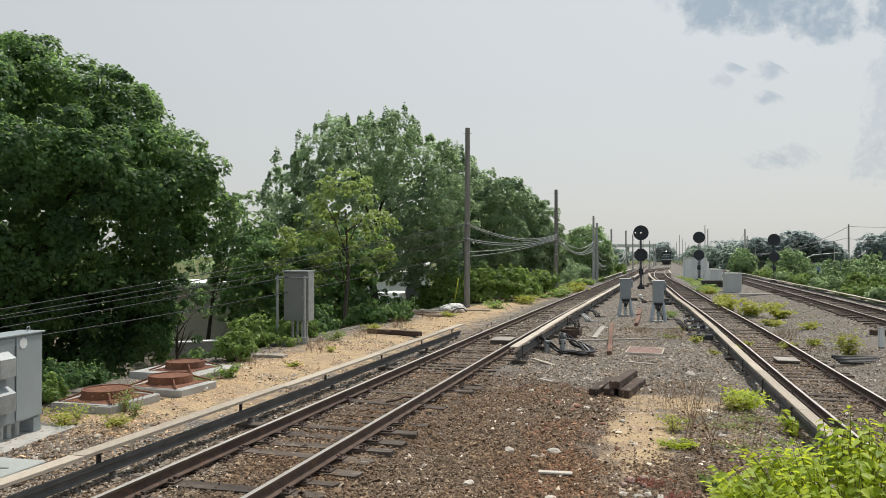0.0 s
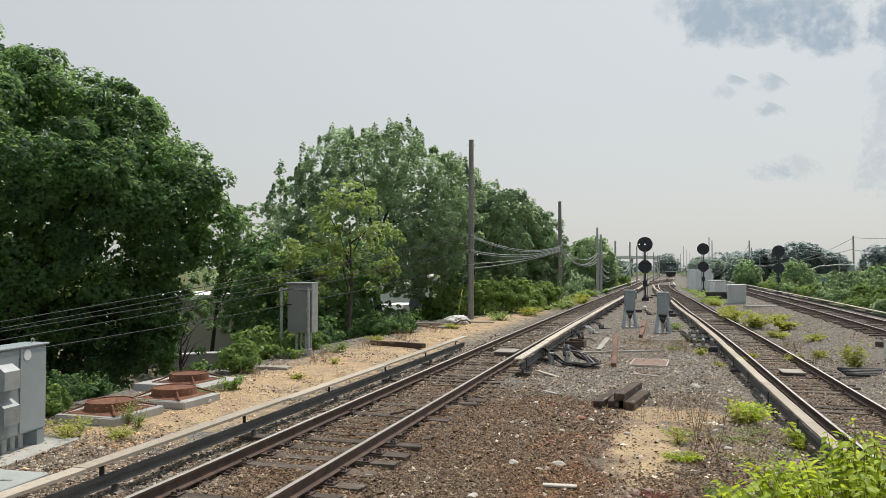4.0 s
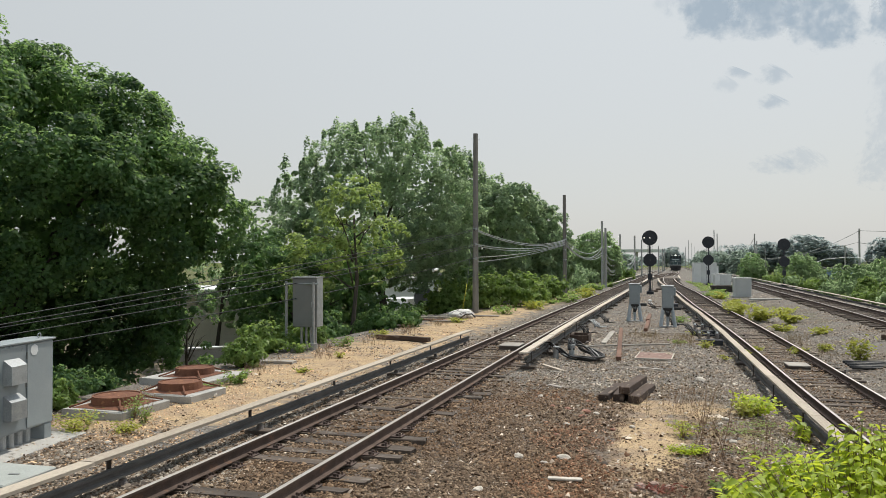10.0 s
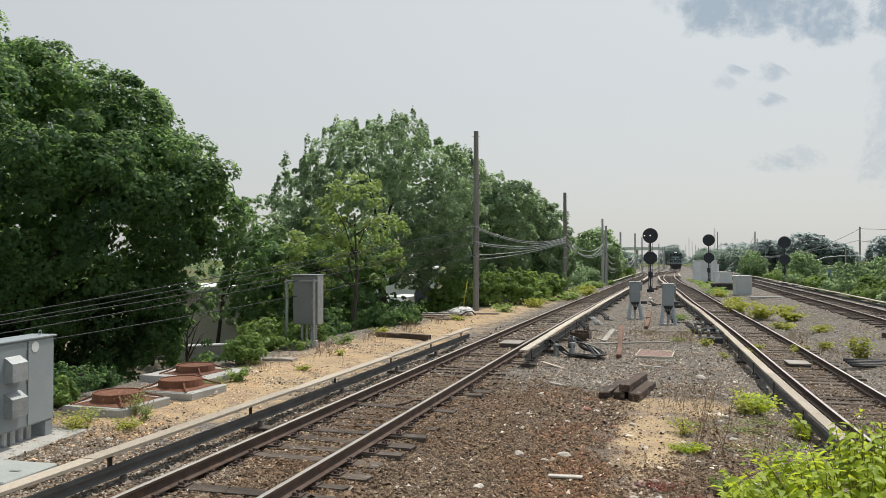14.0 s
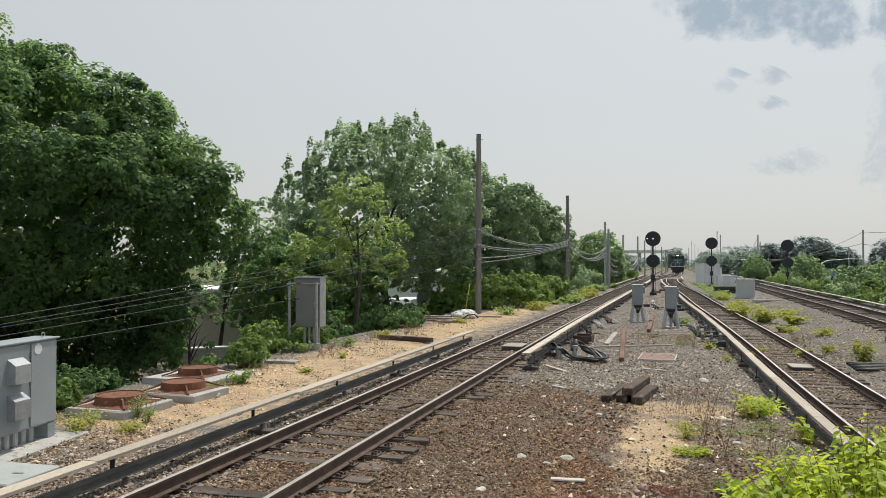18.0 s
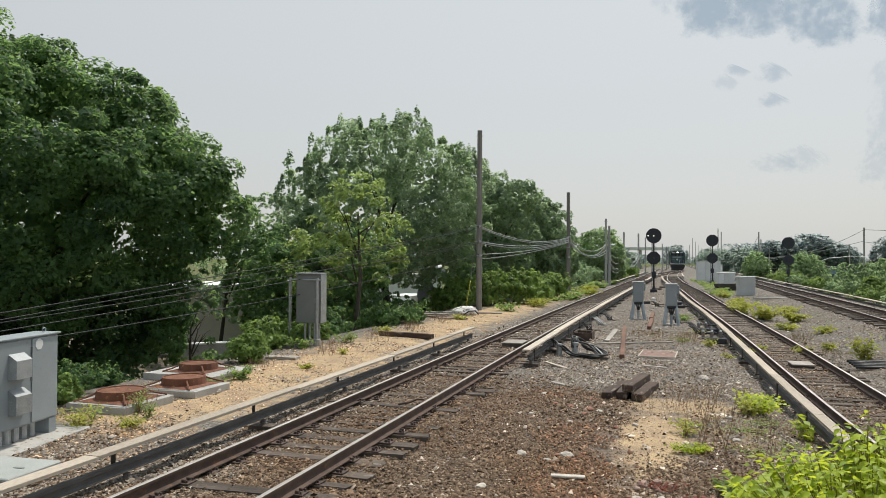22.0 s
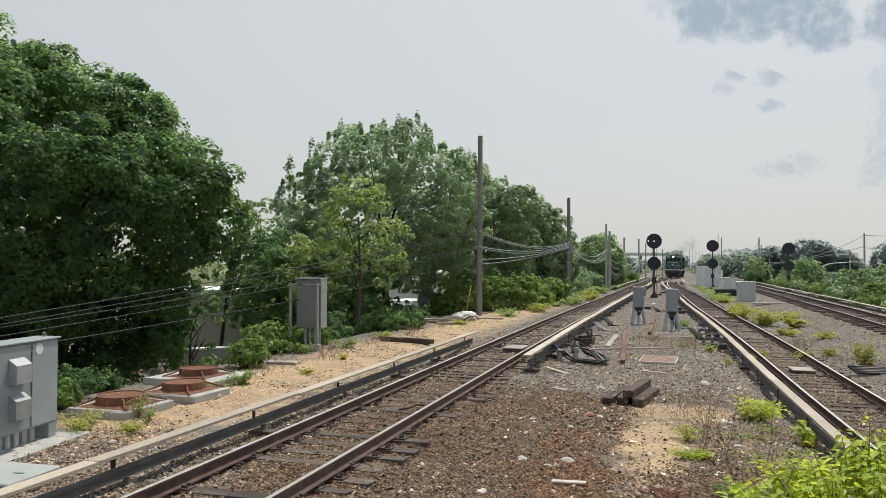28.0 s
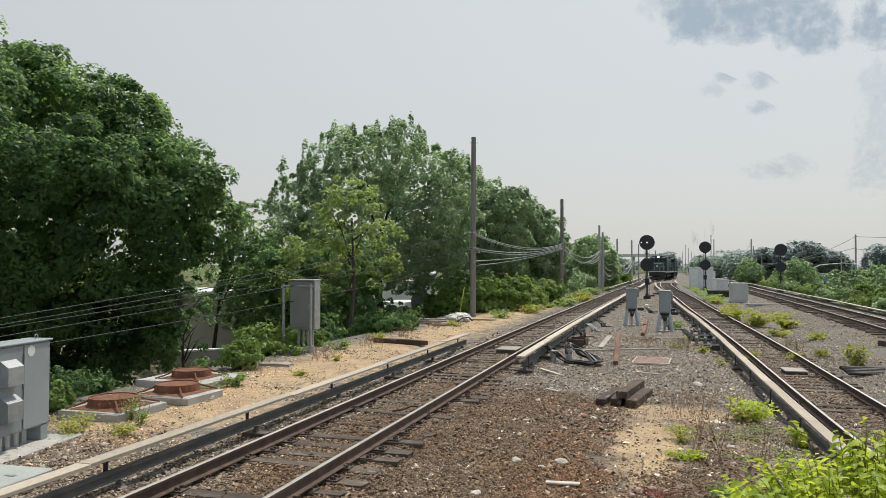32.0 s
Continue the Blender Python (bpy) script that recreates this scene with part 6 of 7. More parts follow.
def apparatus(x, y, turn, posts):
    """Black plank base with white-capped insulator posts and a drooping hose each."""
    t = thing("apparatus_box", on_ground(x, y, turn), "low black base with white-capped insulators beside the third rail", "track apparatus", "apparatus beside the third rail")
    bm = B()
    box(bm, (0, 0, 0.1), (0.95, 0.42, 0.2), 0.02)
    part("base", bm, M_SIGNAL, t)
    for k in range(posts):
        px = -0.3 + 0.3 * k
        bm = B()
        for j in range(3):
            rod(bm, (px, 0.12, 0.2 + 0.07 * j), (px, 0.12, 0.265 + 0.07 * j), 0.075, 0.055, 10)
        post = part("insulator", bm, M_INSUL, t)
        bm = B()
        rod(bm, (px, 0.12, 0.41), (px, 0.12, 0.46), 0.05, 0.04, 10)
        part("cap", bm, M_WHITEBOX, post, "white cap")
        bm = B()
        tube(bm, [(px, 0.12, 0.43), (px - 0.05, 0.45, 0.5), (px + 0.2, 0.85, 0.3), (px + 0.45, 1.1, 0.22)], 0.026, 6)
        part("hose", bm, M_BLACKCABLE, t)
    bm = B()
    box(bm, (0.1, 0.35, 0.32), (0.7, 0.06, 0.05), 0.01)
    part("rail_bar", bm, M_SIGNAL, t)


apparatus(9.7, 27.2, -15, 3)
apparatus(10.95, 31.4, -15, 2)


def track_box(label, fx, fz, y, off, size):
    """Low grey apparatus box lying between the rails."""
    t = thing("track_magnet", at_track(fx, fz, y, off, -0.03), label, "track device", "devices between the rails")
    sx, sy, sz = size
    bm = B()
    box(bm, (0, 0, sz / 2), size, 0.015)
    part("body", bm, M_TIE, t)
    bm = B()
    box(bm, (0, 0, sz + 0.012), (sx + 0.03, sy + 0.03, 0.03), 0.008)
    part("cover", bm, M_GREYWOOD, t, "dull grey cover")


track_box("dull grey metal box between the rails", LEFT_X, flat, 23.7, 0.18, (0.62, 0.9, 0.12))
track_box("dull grey metal box between the rails with cables", RIGHT_X, RIGHT_Z, 22.4, 0.05, (0.6, 0.8, 0.10))
for k in range(5):
    cable("thick black cable lying beside the curving track", (12.0, 21.9 + 0.12 * k, -0.42 + 0.03 * k), (17.0, 20.4 + 0.25 * k, -0.46), -0.05, 0.045, M_BLACKCABLE, "cables beside the curving track")
lumber("timber", "dark old timber lying beside the weeds", "timber", 16.5, 25.9, 62, (0.22, 2.2, 0.18), M_TIMBER, 0.02, 0, 21)
t = thing("marker_post", on_ground(14.25, 23.6), "short pale post beside the cables", "post")
bm = B()
box(bm, (0, 0, 0.3), (0.16, 0.12, 0.6), 0.01)
part("post", bm, M_WHITEBOX, t)
bm = B()
box(bm, (0, 0, 0.6), (0.2, 0.16, 0.04), 0.01)
part("cap", bm, M_GALV, t)
bm = B()
tube(bm, [(0, 0, 0.0), (0.12, 0.05, 0.05), (0.1, 0.22, 0.07), (-0.08, 0.26, 0.06), (-0.16, 0.1, 0.03), (-0.3, -0.12, 0.02)], 0.02, 6)
ob = part("bond_wire", bm, M_RAIL, None, "", True, at_track(LEFT_X, flat, 13.9, 0.45, 0.02))
tagged(ob, "dark loop of bond wire beside the rail", "wire")

# switch machine and rods by the first signal
t = thing("switch_machine", on_ground(14.6, 47.0, -17), "low dark switch machine beside the rail", "switch machine")
bm = B()
box(bm, (0, 0, 0.18), (0.5, 0.9, 0.28), 0.04)
part("case", bm, M_SIGNAL, t)
bm = B()
rod(bm, (-1.6, 0, 0.1), (-0.25, 0, 0.1), 0.03, None, 8)
part("rod", bm, M_RAIL, t)
for x, y in ((12.6, 41.5), (13.0, 56.0), (21.6, 74), (20.0, 70.5)):
    lumber("scrap_timber", "dark scrap lying on the brown ballast", "scrap", x, y, 40 + 9 * x, (0.22, 0.8, 0.14), M_TIMBER, 0.02, 0, 30, "scrap pieces")


# bagged rubbish and boards under the pole
def bag():
    t = thing("rubbish_bag", on_ground(0.95, 35.9), "white crumpled sack beside loose boards", "bag")
    M_SACK = mat("white_woven_sack", (0.72, 0.71, 0.68), (0.55, 0.54, 0.52), 5, 0.8, 0, 0.5, 30, c3=(0.05, 0.05, 0.055), c3_scale=6, c3_at=0.55)
    bm = B()
    bmesh.ops.create_icosphere(bm, subdivisions=4, radius=0.5)
    for v in bm.verts:
        n = noise.noise(v.co * 3.5) * 0.16 + noise.noise(v.co * 9) * 0.06
        v.co *= 1 + n
        v.co.x *= 1.25
        v.co.z = max(v.co.z * 0.6, -0.12)
        v.co.z += 0.12
    part("sack", bm, M_SACK, t, smooth=False)
    bm = B()
    tube(bm, [(-0.1, -0.55, 0.02), (0.15, -0.62, 0.2), (0.45, -0.5, 0.22), (0.62, -0.45, 0.05)], 0.035, 6)
    part("strap", bm, M_BLACKCABLE, t, "black strap")


bag()
for k, (x, y, turn, ln) in enumerate(((-0.35, 35.6, 78, 2.0), (-0.2, 36.1, 84, 1.6), (1.9, 36.6, 76, 1.8), (-0.6, 34.2, 62, 2.2), (0.3, 33.3, 70, 1.4))):
    lumber("board", "weathered board lying by the pole", "board", x, y, turn, (0.26, ln, 0.05), M_GREYWOOD if k != 3 else M_REDWOOD, 0.02 + 0.05 * (k == 1), 0, 40 + k, "boards under the pole")


# ------------------------------------------------------------ huts beyond the curving track
def hut(label, x, y, turn, sx, sy, h, material, doors, lid=True):
    z = gz(x, y)
    t = thing("equipment_hut", pose(x, y, z, 0, 0, turn), label, "equipment hut", "white equipment huts")
    bm = B()
    box(bm, (0, 0, h / 2 + 0.06), (sx, sy, h), 0.02)
    part("body", bm, material, t)
    if lid:
        bm = B()
        box(bm, (0, 0, h + 0.09), (sx + 0.12, sy + 0.12, 0.06), 0.015)
        part("roof", bm, M_WHITEBOX, t)
    bm = B()
    box(bm, (0, 0, 0.02), (sx + 0.2, sy + 0.2, 0.12), 0.02)
    part("plinth", bm, M_CONCRETE, t)
    for k in range(doors):
        w = sx / doors
        bm = B()
        box(bm, (-sx / 2 + w * (k + 0.5), -sy / 2 - 0.012, h / 2 + 0.06), (w - 0.07, 0.02, h - 0.14), 0.006)
        d = part("door", bm, material, t)
        bm = B()
        box(bm, (-sx / 2 + w * (k + 0.5) + w * 0.32, -sy / 2 - 0.035, h / 2), (0.04, 0.03, 0.16), 0.005)
        part("door_handle", bm, M_GALV, d)
    return t


M_GREYHUT = mat("light_grey_hut_paint", (0.56, 0.58, 0.58), (0.50, 0.52, 0.52), 1.0, 0.6, 0, 0.05, 50, 0.06)
hut("light grey metal equipment box on a concrete plinth", 24.35, 60.6, -6, 1.25, 0.9, 1.45, M_GREYHUT, 1)
hut("low white double-door equipment box", 28.75, 76.6, -12, 1.65, 1.1, 1.40, M_WHITEBOX, 3)
hut("tall white equipment hut with panel doors", 32.85, 93.5, -14, 2.7, 2.4, 2.5, M_WHITEBOX, 3)
hut("small white equipment box behind the others", 35.0, 96, -14, 1.0, 1.0, 2.0, M_WHITEBOX, 1)
M_OLDTIE = mat("black_old_crosstie", (0.06, 0.052, 0.046), (0.035, 0.03, 0.027), 4, 0.9, 0, 0.5, 40, stretch=(1, 0.25, 1))
for k in range(12):
    tier, row = k // 4, k % 4
    lumber("crosstie", "dark crosstie in a low stack by the huts", "timber", 26.1 + 0.09 * row + 0.07 * (tier % 2), 69.2 + 0.3 * row, 96 + 2 * (tier % 2), (0.26, 2.35, 0.2), M_OLDTIE, 0.208 * tier, 0, 50 + k, "stacked crossties")
lumber("slab", "low pale slab near the equipment box", "slab", 23.6, 54.5, 85, (0.5, 2.2, 0.12), M_CONCRETE, 0.0, 0, 70)


# ------------------------------------------------------------ behind the left bank
M_CREAM = mat("cream_wall_paint", (0.74, 0.70, 0.62), (0.66, 0.62, 0.55), 1.0, 0.85, 0, 0.1)
M_ROOFDARK = mat("dark_roofing", (0.10, 0.10, 0.105), (0.14, 0.14, 0.14), 1.5, 0.9, 0, 0.2)
t = thing("low_building", pose(-12.8, 42.5, -2.4, 0, 0, 24), "low cream building half hidden behind the trees", "building")
bm = B()
box(bm, (0, 0, 1.75), (9, 6, 3.5), 0.02)
part("wall", bm, M_CREAM, t)
bm = B()
box(bm, (0, -0.15, 3.6), (9.5, 6.6, 0.25), 0.02)
part("roof", bm, M_WHITEBOX, t, "pale roof edge")
t = thing("boundary_wall", pose(-8.4, 31.6, -2.35, 0, 0, 25), "low grey concrete wall below the bank", "wall", kind="structure")
bm = B()
box(bm, (0, 0, 0.75), (6, 0.2, 1.5), 0.02)
part("wall", bm, M_CONCRETE, t)
bm = B()
box(bm, (0, 0, 1.54), (6.1, 0.3, 0.08), 0.02)
part("coping", bm, M_WHITEBOX, t)


t = thing("shed", pose(-4.2, 76, -2.4, 0, 0, 8), "pale shed glimpsed between the trees", "building")
bm = B()
box(bm, (0, 0, 1.7), (7, 5, 3.4), 0.02)
part("wall", bm, M_WHITEBOX, t)
bm = B()
box(bm, (0, 0, 3.5), (7.4, 5.4, 0.2), 0.02)
part("roof", bm, M_CONCRETE, t)


def van():
    t = thing("van", pose(-2.3, 52, -2.35, 0, 0, 70), "white van parked below the bank", "van")
    prof = [(-2.6, 0.45), (2.5, 0.45), (2.6, 1.0), (2.3, 1.35), (1.5, 2.35), (1.0, 2.6), (-2.4, 2.6), (-2.6, 2.3)]
    bm = B()
    a = [bm.verts.new((x, -0.95, z)) for x, z in prof]
    b = [bm.verts.new((x, 0.95, z)) for x, z in prof]
    bm.faces.new(a)
    bm.faces.new(b[::-1])
    for i in range(8):
        bm.faces.new((a[i], b[i], b[(i + 1) % 8], a[(i + 1) % 8]))
    part("body", bm, M_WHITEBOX, t)
    for s in (-1, 1):
        bm = B()
        box(bm, (1.2, s * 0.96, 1.85), (0.9, 0.03, 0.6), 0.01)
        part("side_window", bm, M_GLASS, t)
        for x in (-1.6, 1.7):
            bm = B()
            rod(bm, (x, s * 0.75, 0.36), (x, s * 0.97, 0.36), 0.36, None, 16)
            part("wheel", bm, M_BLACKCABLE, t)
    bm = B()
    box(bm, (1.95, 0, 1.88), (0.04, 1.6, 0.8), 0.01, Matrix.Translation((0, 0, 0)))
    part("windscreen", bm, M_GLASS, t)


van()
t = thing("satellite_dish", pose(-1.3, 48.5, -2.35, 0, 0, 15), "grey dish on a mount below the bank", "dish")
M_DISH = mat("dull_grey_dish", (0.30, 0.31, 0.315), (0.25, 0.255, 0.26), 2, 0.7, 0, 0.05)
bm = B()
ring0 = None
for j in range(6):
    rr = 0.68 * j / 5
    ring = [bm.verts.new((rr * math.cos(a), -0.28 + 0.35 * (1 - (rr / 0.68) ** 2) - 0.2, 2.75 + rr * math.sin(a))) for a in (2 * math.pi * k / 24 for k in range(24))] if j else [bm.verts.new((0, -0.13, 2.75))]
    if j == 1:
        for k in range(24):
            bm.faces.new((ring0[0], ring[k], ring[(k + 1) % 24]))
    elif j > 1:
        for k in range(24):
            bm.faces.new((ring0[k], ring0[(k + 1) % 24], ring[(k + 1) % 24], ring[k]))
    ring0 = ring
bmesh.ops.solidify(bm, geom=bm.faces[:], thickness=0.03)
part("reflector", bm, M_DISH, t, smooth=True)
bm = B()
rod(bm, (0, 0.1, 0), (0, 0.1, 2.7), 0.06, None, 10)
part("mount", bm, M_GALV, t)


def street_lamp(label, x, y, z0, h, arm, turn, r=0.06):
    t = thing("street_lamp", pose(x, y, z0, 0, 0, turn), label, "street lamp", "street lamps")
    bm = B()
    rod(bm, (0, 0, -0.2), (0, 0, h), r, r * 0.7, 10)
    part("post", bm, M_GALV, t)
    bm = B()
    tube(bm, [(0, 0, h - 0.1), (arm * 0.3, 0, h + 0.22 * abs(arm) * 0.5), (arm * 0.75, 0, h + 0.3 * abs(arm) * 0.5), (arm, 0, h + 0.28 * abs(arm) * 0.5)], r * 0.6, 8)
    part("arm", bm, M_GALV, t)
    bm = B()
    box(bm, (arm + 0.25 * (1 if arm > 0 else -1), 0, h + 0.14 * abs(arm)), (0.75, 0.3, 0.2), 0.06)
    part("head", bm, M_WHITEBOX, t, "pale lamp head")


street_lamp("street lamp with a pale head below the bank", -1.0, 47, -2.4, 4.3, 0.35, 0)
street_lamp("street lamp with a long curved arm beyond the yard", 68, 138, -2.2, 4.2, 9.0, 0, 0.16)
street_lamp("street lamp with a short arm beyond the yard", 67.5, 136, -2.2, 5.2, -0.6, 0, 0.14)

# far side: low blue building, parked roofs
M_BLUE = mat("faded_blue_cladding", (0.20, 0.29, 0.40), (0.17, 0.25, 0.35), 0.4, 0.7, 0, 0.05)
t = thing("warehouse", pose(91, 168, -2.4, 0, 0, -10), "low faded blue warehouse beyond the yard", "building")
bm = B()
box(bm, (0, 0, 1.6), (16, 10, 3.4), 0.05)
part("wall", bm, M_BLUE, t)
bm = B()
box(bm, (0, 0, 3.45), (16.6, 10.6, 0.3), 0.05)
part("roof", bm, M_ROOFDARK, t)
for k in range(5):
    bm = B()
    box(bm, (-6 + 3 * k, -5.03, 1.5), (1.8, 0.06, 1.0), 0.01)
    part("window", bm, M_GLASS, t)
for k, (x, y) in enumerate(((47.5, 122), (52.0, 124), (38.5, 112), (57.5, 121))):
    t = thing("parked_car", pose(x, y, -2.3, 0, 0, 10 + 5 * k), "pale parked car beyond the far track", "car", "parked cars")
    bm = B()
    box(bm, (0, 0, 0.7), (4.4, 1.8, 0.7), 0.18)
    part("body", bm, M_WHITEBOX, t)
    bm = B()
    prism(bm, [(-1.5, -0.8), (1.2, -0.8), (1.2, 0.8), (-1.5, 0.8)], 1.05, 1.5)
    part("cabin", bm, M_GLASS, t)
    for x2, y2 in product((-1.4, 1.4), (-0.85, 0.85)):
        bm = B()
        rod(bm, (x2, y2 - 0.1, 0.33), (x2, y2 + 0.1, 0.33), 0.33, None, 14)
        part("wheel", bm, M_BLACKCABLE, t)


# ------------------------------------------------------------ weeds, dry stalks, foreground shrub
M_DRY = mat("dry_weed_stalk", (0.30, 0.20, 0.13), (0.21, 0.13, 0.085), 8, 0.9, 0, 0.2)
M_REDWEED = leaf_mat("reddish_weed", (0.16, 0.05, 0.04), (0.26, 0.09, 0.06), (0.3, 0.10, 0.06), 4, 0.2, 0.25)


def weed(label, x, y, r, h, seed, material, n=140, size=0.05, flatness=1.0):
    """Low plant: a few stems, leaves over them."""
    rs = np.random.RandomState(seed)
    t = thing("weed", on_ground(x, y), label, "weed", "weeds in the ballast")
    k = 8
    a = rs.rand(k) * 6.28
    rad = r * np.sqrt(rs.rand(k))
    tip = np.stack([rad * np.cos(a), rad * np.sin(a), h * rs.uniform(0.55, 1.0, k)], -1)
    u = rs.rand(n) ** 0.7
    s = rs.randint(0, k, n)
    pos = tip[s] * u[:, None] + rs.normal(size=(n, 3)) * np.array([r * 0.22, r * 0.22, h * 0.10 * flatness])
    pos[:, 2] = np.maximum(pos[:, 2], 0.02)
    co = leaf_quads(rs, pos, size, 0.9, 1.7)
    link_mesh("foliage", grid_mesh("foliage", co, np.arange(len(co)).reshape(-1, 4), material), None, t)
    for i in range(k):
        bm = B()
        tube(bm, [(0.02 * math.cos(a[i]), 0.02 * math.sin(a[i]), -0.02), tuple(tip[i] * np.array([0.4, 0.4, 0.6])), tuple(tip[i])], [0.008, 0.006, 0.003], 4)
        part("stem", bm, M_DRY, t)
    return t


YEL, GRN = "yellow-green weed growing in the ballast", "small green weed growing in the ballast"
WEEDS_BY_SAND = [
    (5.95, 14.3, 0.55, 0.34, M_BUSH, 620, 0.055), (5.7, 14.0, 0.3, 0.28, M_YELLOWLEAF, 160, 0.07), (3.66, 11.2, 0.27, 0.13, M_BUSH, 620, 0.026), (6.5, 13.5, 0.3, 0.5, M_BUSH, 60, 0.10),
    (3.5, 9.15, 0.25, 0.22, M_HEDGE, 160, 0.05), (3.95, 12.3, 0.4, 0.25, M_YELLOWLEAF, 160, 0.04), (3.7, 8.7, 0.3, 0.25, M_HEDGE, 140, 0.05), (-5.85, 11.9, 0.36, 0.30, M_YELLOWLEAF, 420, 0.032),
    (-5.05, 11.9, 0.33, 0.18, M_YELLOWLEAF, 320, 0.03), (-5.02, 12.6, 0.16, 0.26, M_SAPLING, 170, 0.03), (-5.35, 13.0, 0.24, 0.45, M_SAPLING, 240, 0.03), (-5.9, 12.5, 0.3, 0.25, M_SAPLING, 160, 0.03),
    (-4.55, 16.6, 0.3, 0.3, M_HEDGE, 240, 0.055), (-4.75, 15.6, 0.25, 0.25, M_HEDGE, 150, 0.05), (-3.4, 18.2, 0.2, 0.12, M_YELLOWLEAF, 90, 0.05), (-4.3, 22.3, 0.4, 0.3, M_HEDGE, 200, 0.06),
    (-2.9, 21, 0.25, 0.15, M_YELLOWLEAF, 90, 0.05), (-3.2, 23.8, 0.5, 0.3, M_HEDGE, 220, 0.06),
]
WEEDS_BY_TRACK = [
    (-2.3, 26.8, 0.5, 0.3, M_YELLOWLEAF, 160, 0.07), (0.6, 33, 0.5, 0.25, M_YELLOWLEAF, 120, 0.08), (3.2, 38.5, 0.9, 0.4, M_HEDGE, 240, 0.10), (5.2, 43, 1.0, 0.5, M_YELLOWLEAF, 260, 0.11),
    (16.4, 38.5, 0.9, 0.75, M_YELLOWLEAF, 520, 0.12), (17.3, 37.0, 0.6, 0.5, M_YELLOWLEAF, 260, 0.12), (15.4, 33.6, 0.5, 0.35, M_YELLOWLEAF, 200, 0.10), (16.9, 42.6, 0.8, 0.6, M_YELLOWLEAF, 300, 0.12),
    (18.4, 46.5, 0.9, 0.6, M_YELLOWLEAF, 300, 0.13), (15.8, 31.2, 0.5, 0.3, M_YELLOWLEAF, 160, 0.10), (19.9, 51, 0.7, 0.45, M_YELLOWLEAF, 200, 0.13), (21.6, 58, 0.7, 0.4, M_YELLOWLEAF, 180, 0.13),
    (22.2, 62, 0.7, 0.35, M_HEDGE, 160, 0.13), (10.9, 57, 0.8, 0.6, M_YELLOWLEAF, 240, 0.14), (8.6, 50.5, 0.9, 0.6, M_HEDGE, 260, 0.13), (12.4, 63.5, 0.9, 0.6, M_YELLOWLEAF, 220, 0.15),
    (15.2, 72.5, 1.0, 0.6, M_HEDGE, 220, 0.16), (18.3, 82, 1.0, 0.5, M_HEDGE, 200, 0.18),
]
WEEDS_IN_YARD = [
    (23.6, 63.8, 0.7, 0.3, M_YELLOWLEAF, 160, 0.13), (24.9, 67.5, 0.8, 0.4, M_HEDGE, 160, 0.15), (26.6, 70, 1.1, 0.5, M_HEDGE, 240, 0.17), (28.8, 78, 1.2, 0.5, M_HEDGE, 240, 0.18),
    (19.2, 42.0, 0.8, 0.4, M_YELLOWLEAF, 200, 0.12), (13.1, 23.5, 0.42, 0.8, M_YELLOWLEAF, 380, 0.08), (13.6, 26.5, 0.3, 0.3, M_YELLOWLEAF, 160, 0.07), (12.2, 25.6, 0.4, 0.3, M_YELLOWLEAF, 200, 0.06),
    (11.2, 26.5, 0.3, 0.15, M_YELLOWLEAF, 120, 0.06), (10.9, 28.4, 0.3, 0.2, M_YELLOWLEAF, 120, 0.06), (9.9, 29.2, 0.4, 0.2, M_YELLOWLEAF, 140, 0.06), (11.3, 35.2, 0.5, 0.3, M_HEDGE, 160, 0.08),
    (10.2, 25.3, 0.35, 0.2, M_YELLOWLEAF, 120, 0.06), (8.9, 23.6, 0.3, 0.2, M_YELLOWLEAF, 90, 0.05), (8.75, 24.9, 0.3, 0.3, M_YELLOWLEAF, 130, 0.06), (8.3, 26.2, 0.35, 0.15, M_SAPLING, 120, 0.05),
    (4.6, 11.2, 0.4, 0.08, M_SAPLING, 130, 0.028), (5.0, 12.6, 0.45, 0.1, M_SAPLING, 140, 0.03),
]
WEEDS_BETWEEN_TRACKS = [
    (5.4, 11.8, 0.4, 0.1, M_SAPLING, 120, 0.03), (4.3, 13.0, 0.4, 0.07, M_SAPLING, 100, 0.028), (5.6, 13.2, 0.45, 0.12, M_SAPLING, 130, 0.032), (5.2, 10.6, 0.4, 0.08, M_SAPLING, 110, 0.028),
    (2.9, 8.6, 0.3, 0.1, M_REDWEED, 160, 0.04), (2.7, 9.4, 0.3, 0.08, M_REDWEED, 100, 0.04),
]
for i, (x, y, r, h, m, n, sz) in enumerate(WEEDS_BY_SAND + WEEDS_BY_TRACK + WEEDS_IN_YARD + WEEDS_BETWEEN_TRACKS):
    weed(GRN if m is M_HEDGE else ("small reddish weed on the brown ballast" if m is M_REDWEED else YEL), x, y, r, h, 400 + i, m, n, sz)

for i in range(22):
    rv = random.Random(900 + i)
    y = 58 + 1.9 * i + rv.uniform(-0.5, 0.5)
    weed("low olive weeds along the curving track's verge", float(RIGHT_X(y)) + rv.uniform(2.1, 3.4), y, rv.uniform(0.4, 0.7), rv.uniform(0.12, 0.3), 700 + i, M_SAPLING, 90, 0.12)
for i in range(16):
    rv = random.Random(950 + i)
    y = 44 + 2.6 * i
    weed("low green weeds on the bank beside the track", float(LEFT_X(y)) - rv.uniform(2.6, 4.2), y, rv.uniform(0.5, 0.9), rv.uniform(0.2, 0.45), 760 + i, M_SAPLING if i % 2 else M_HEDGE, 110, 0.14)


M_HAY = mat("tan_dry_grass", (0.34, 0.27, 0.16), (0.26, 0.19, 0.11), 8, 0.9, 0, 0.1)


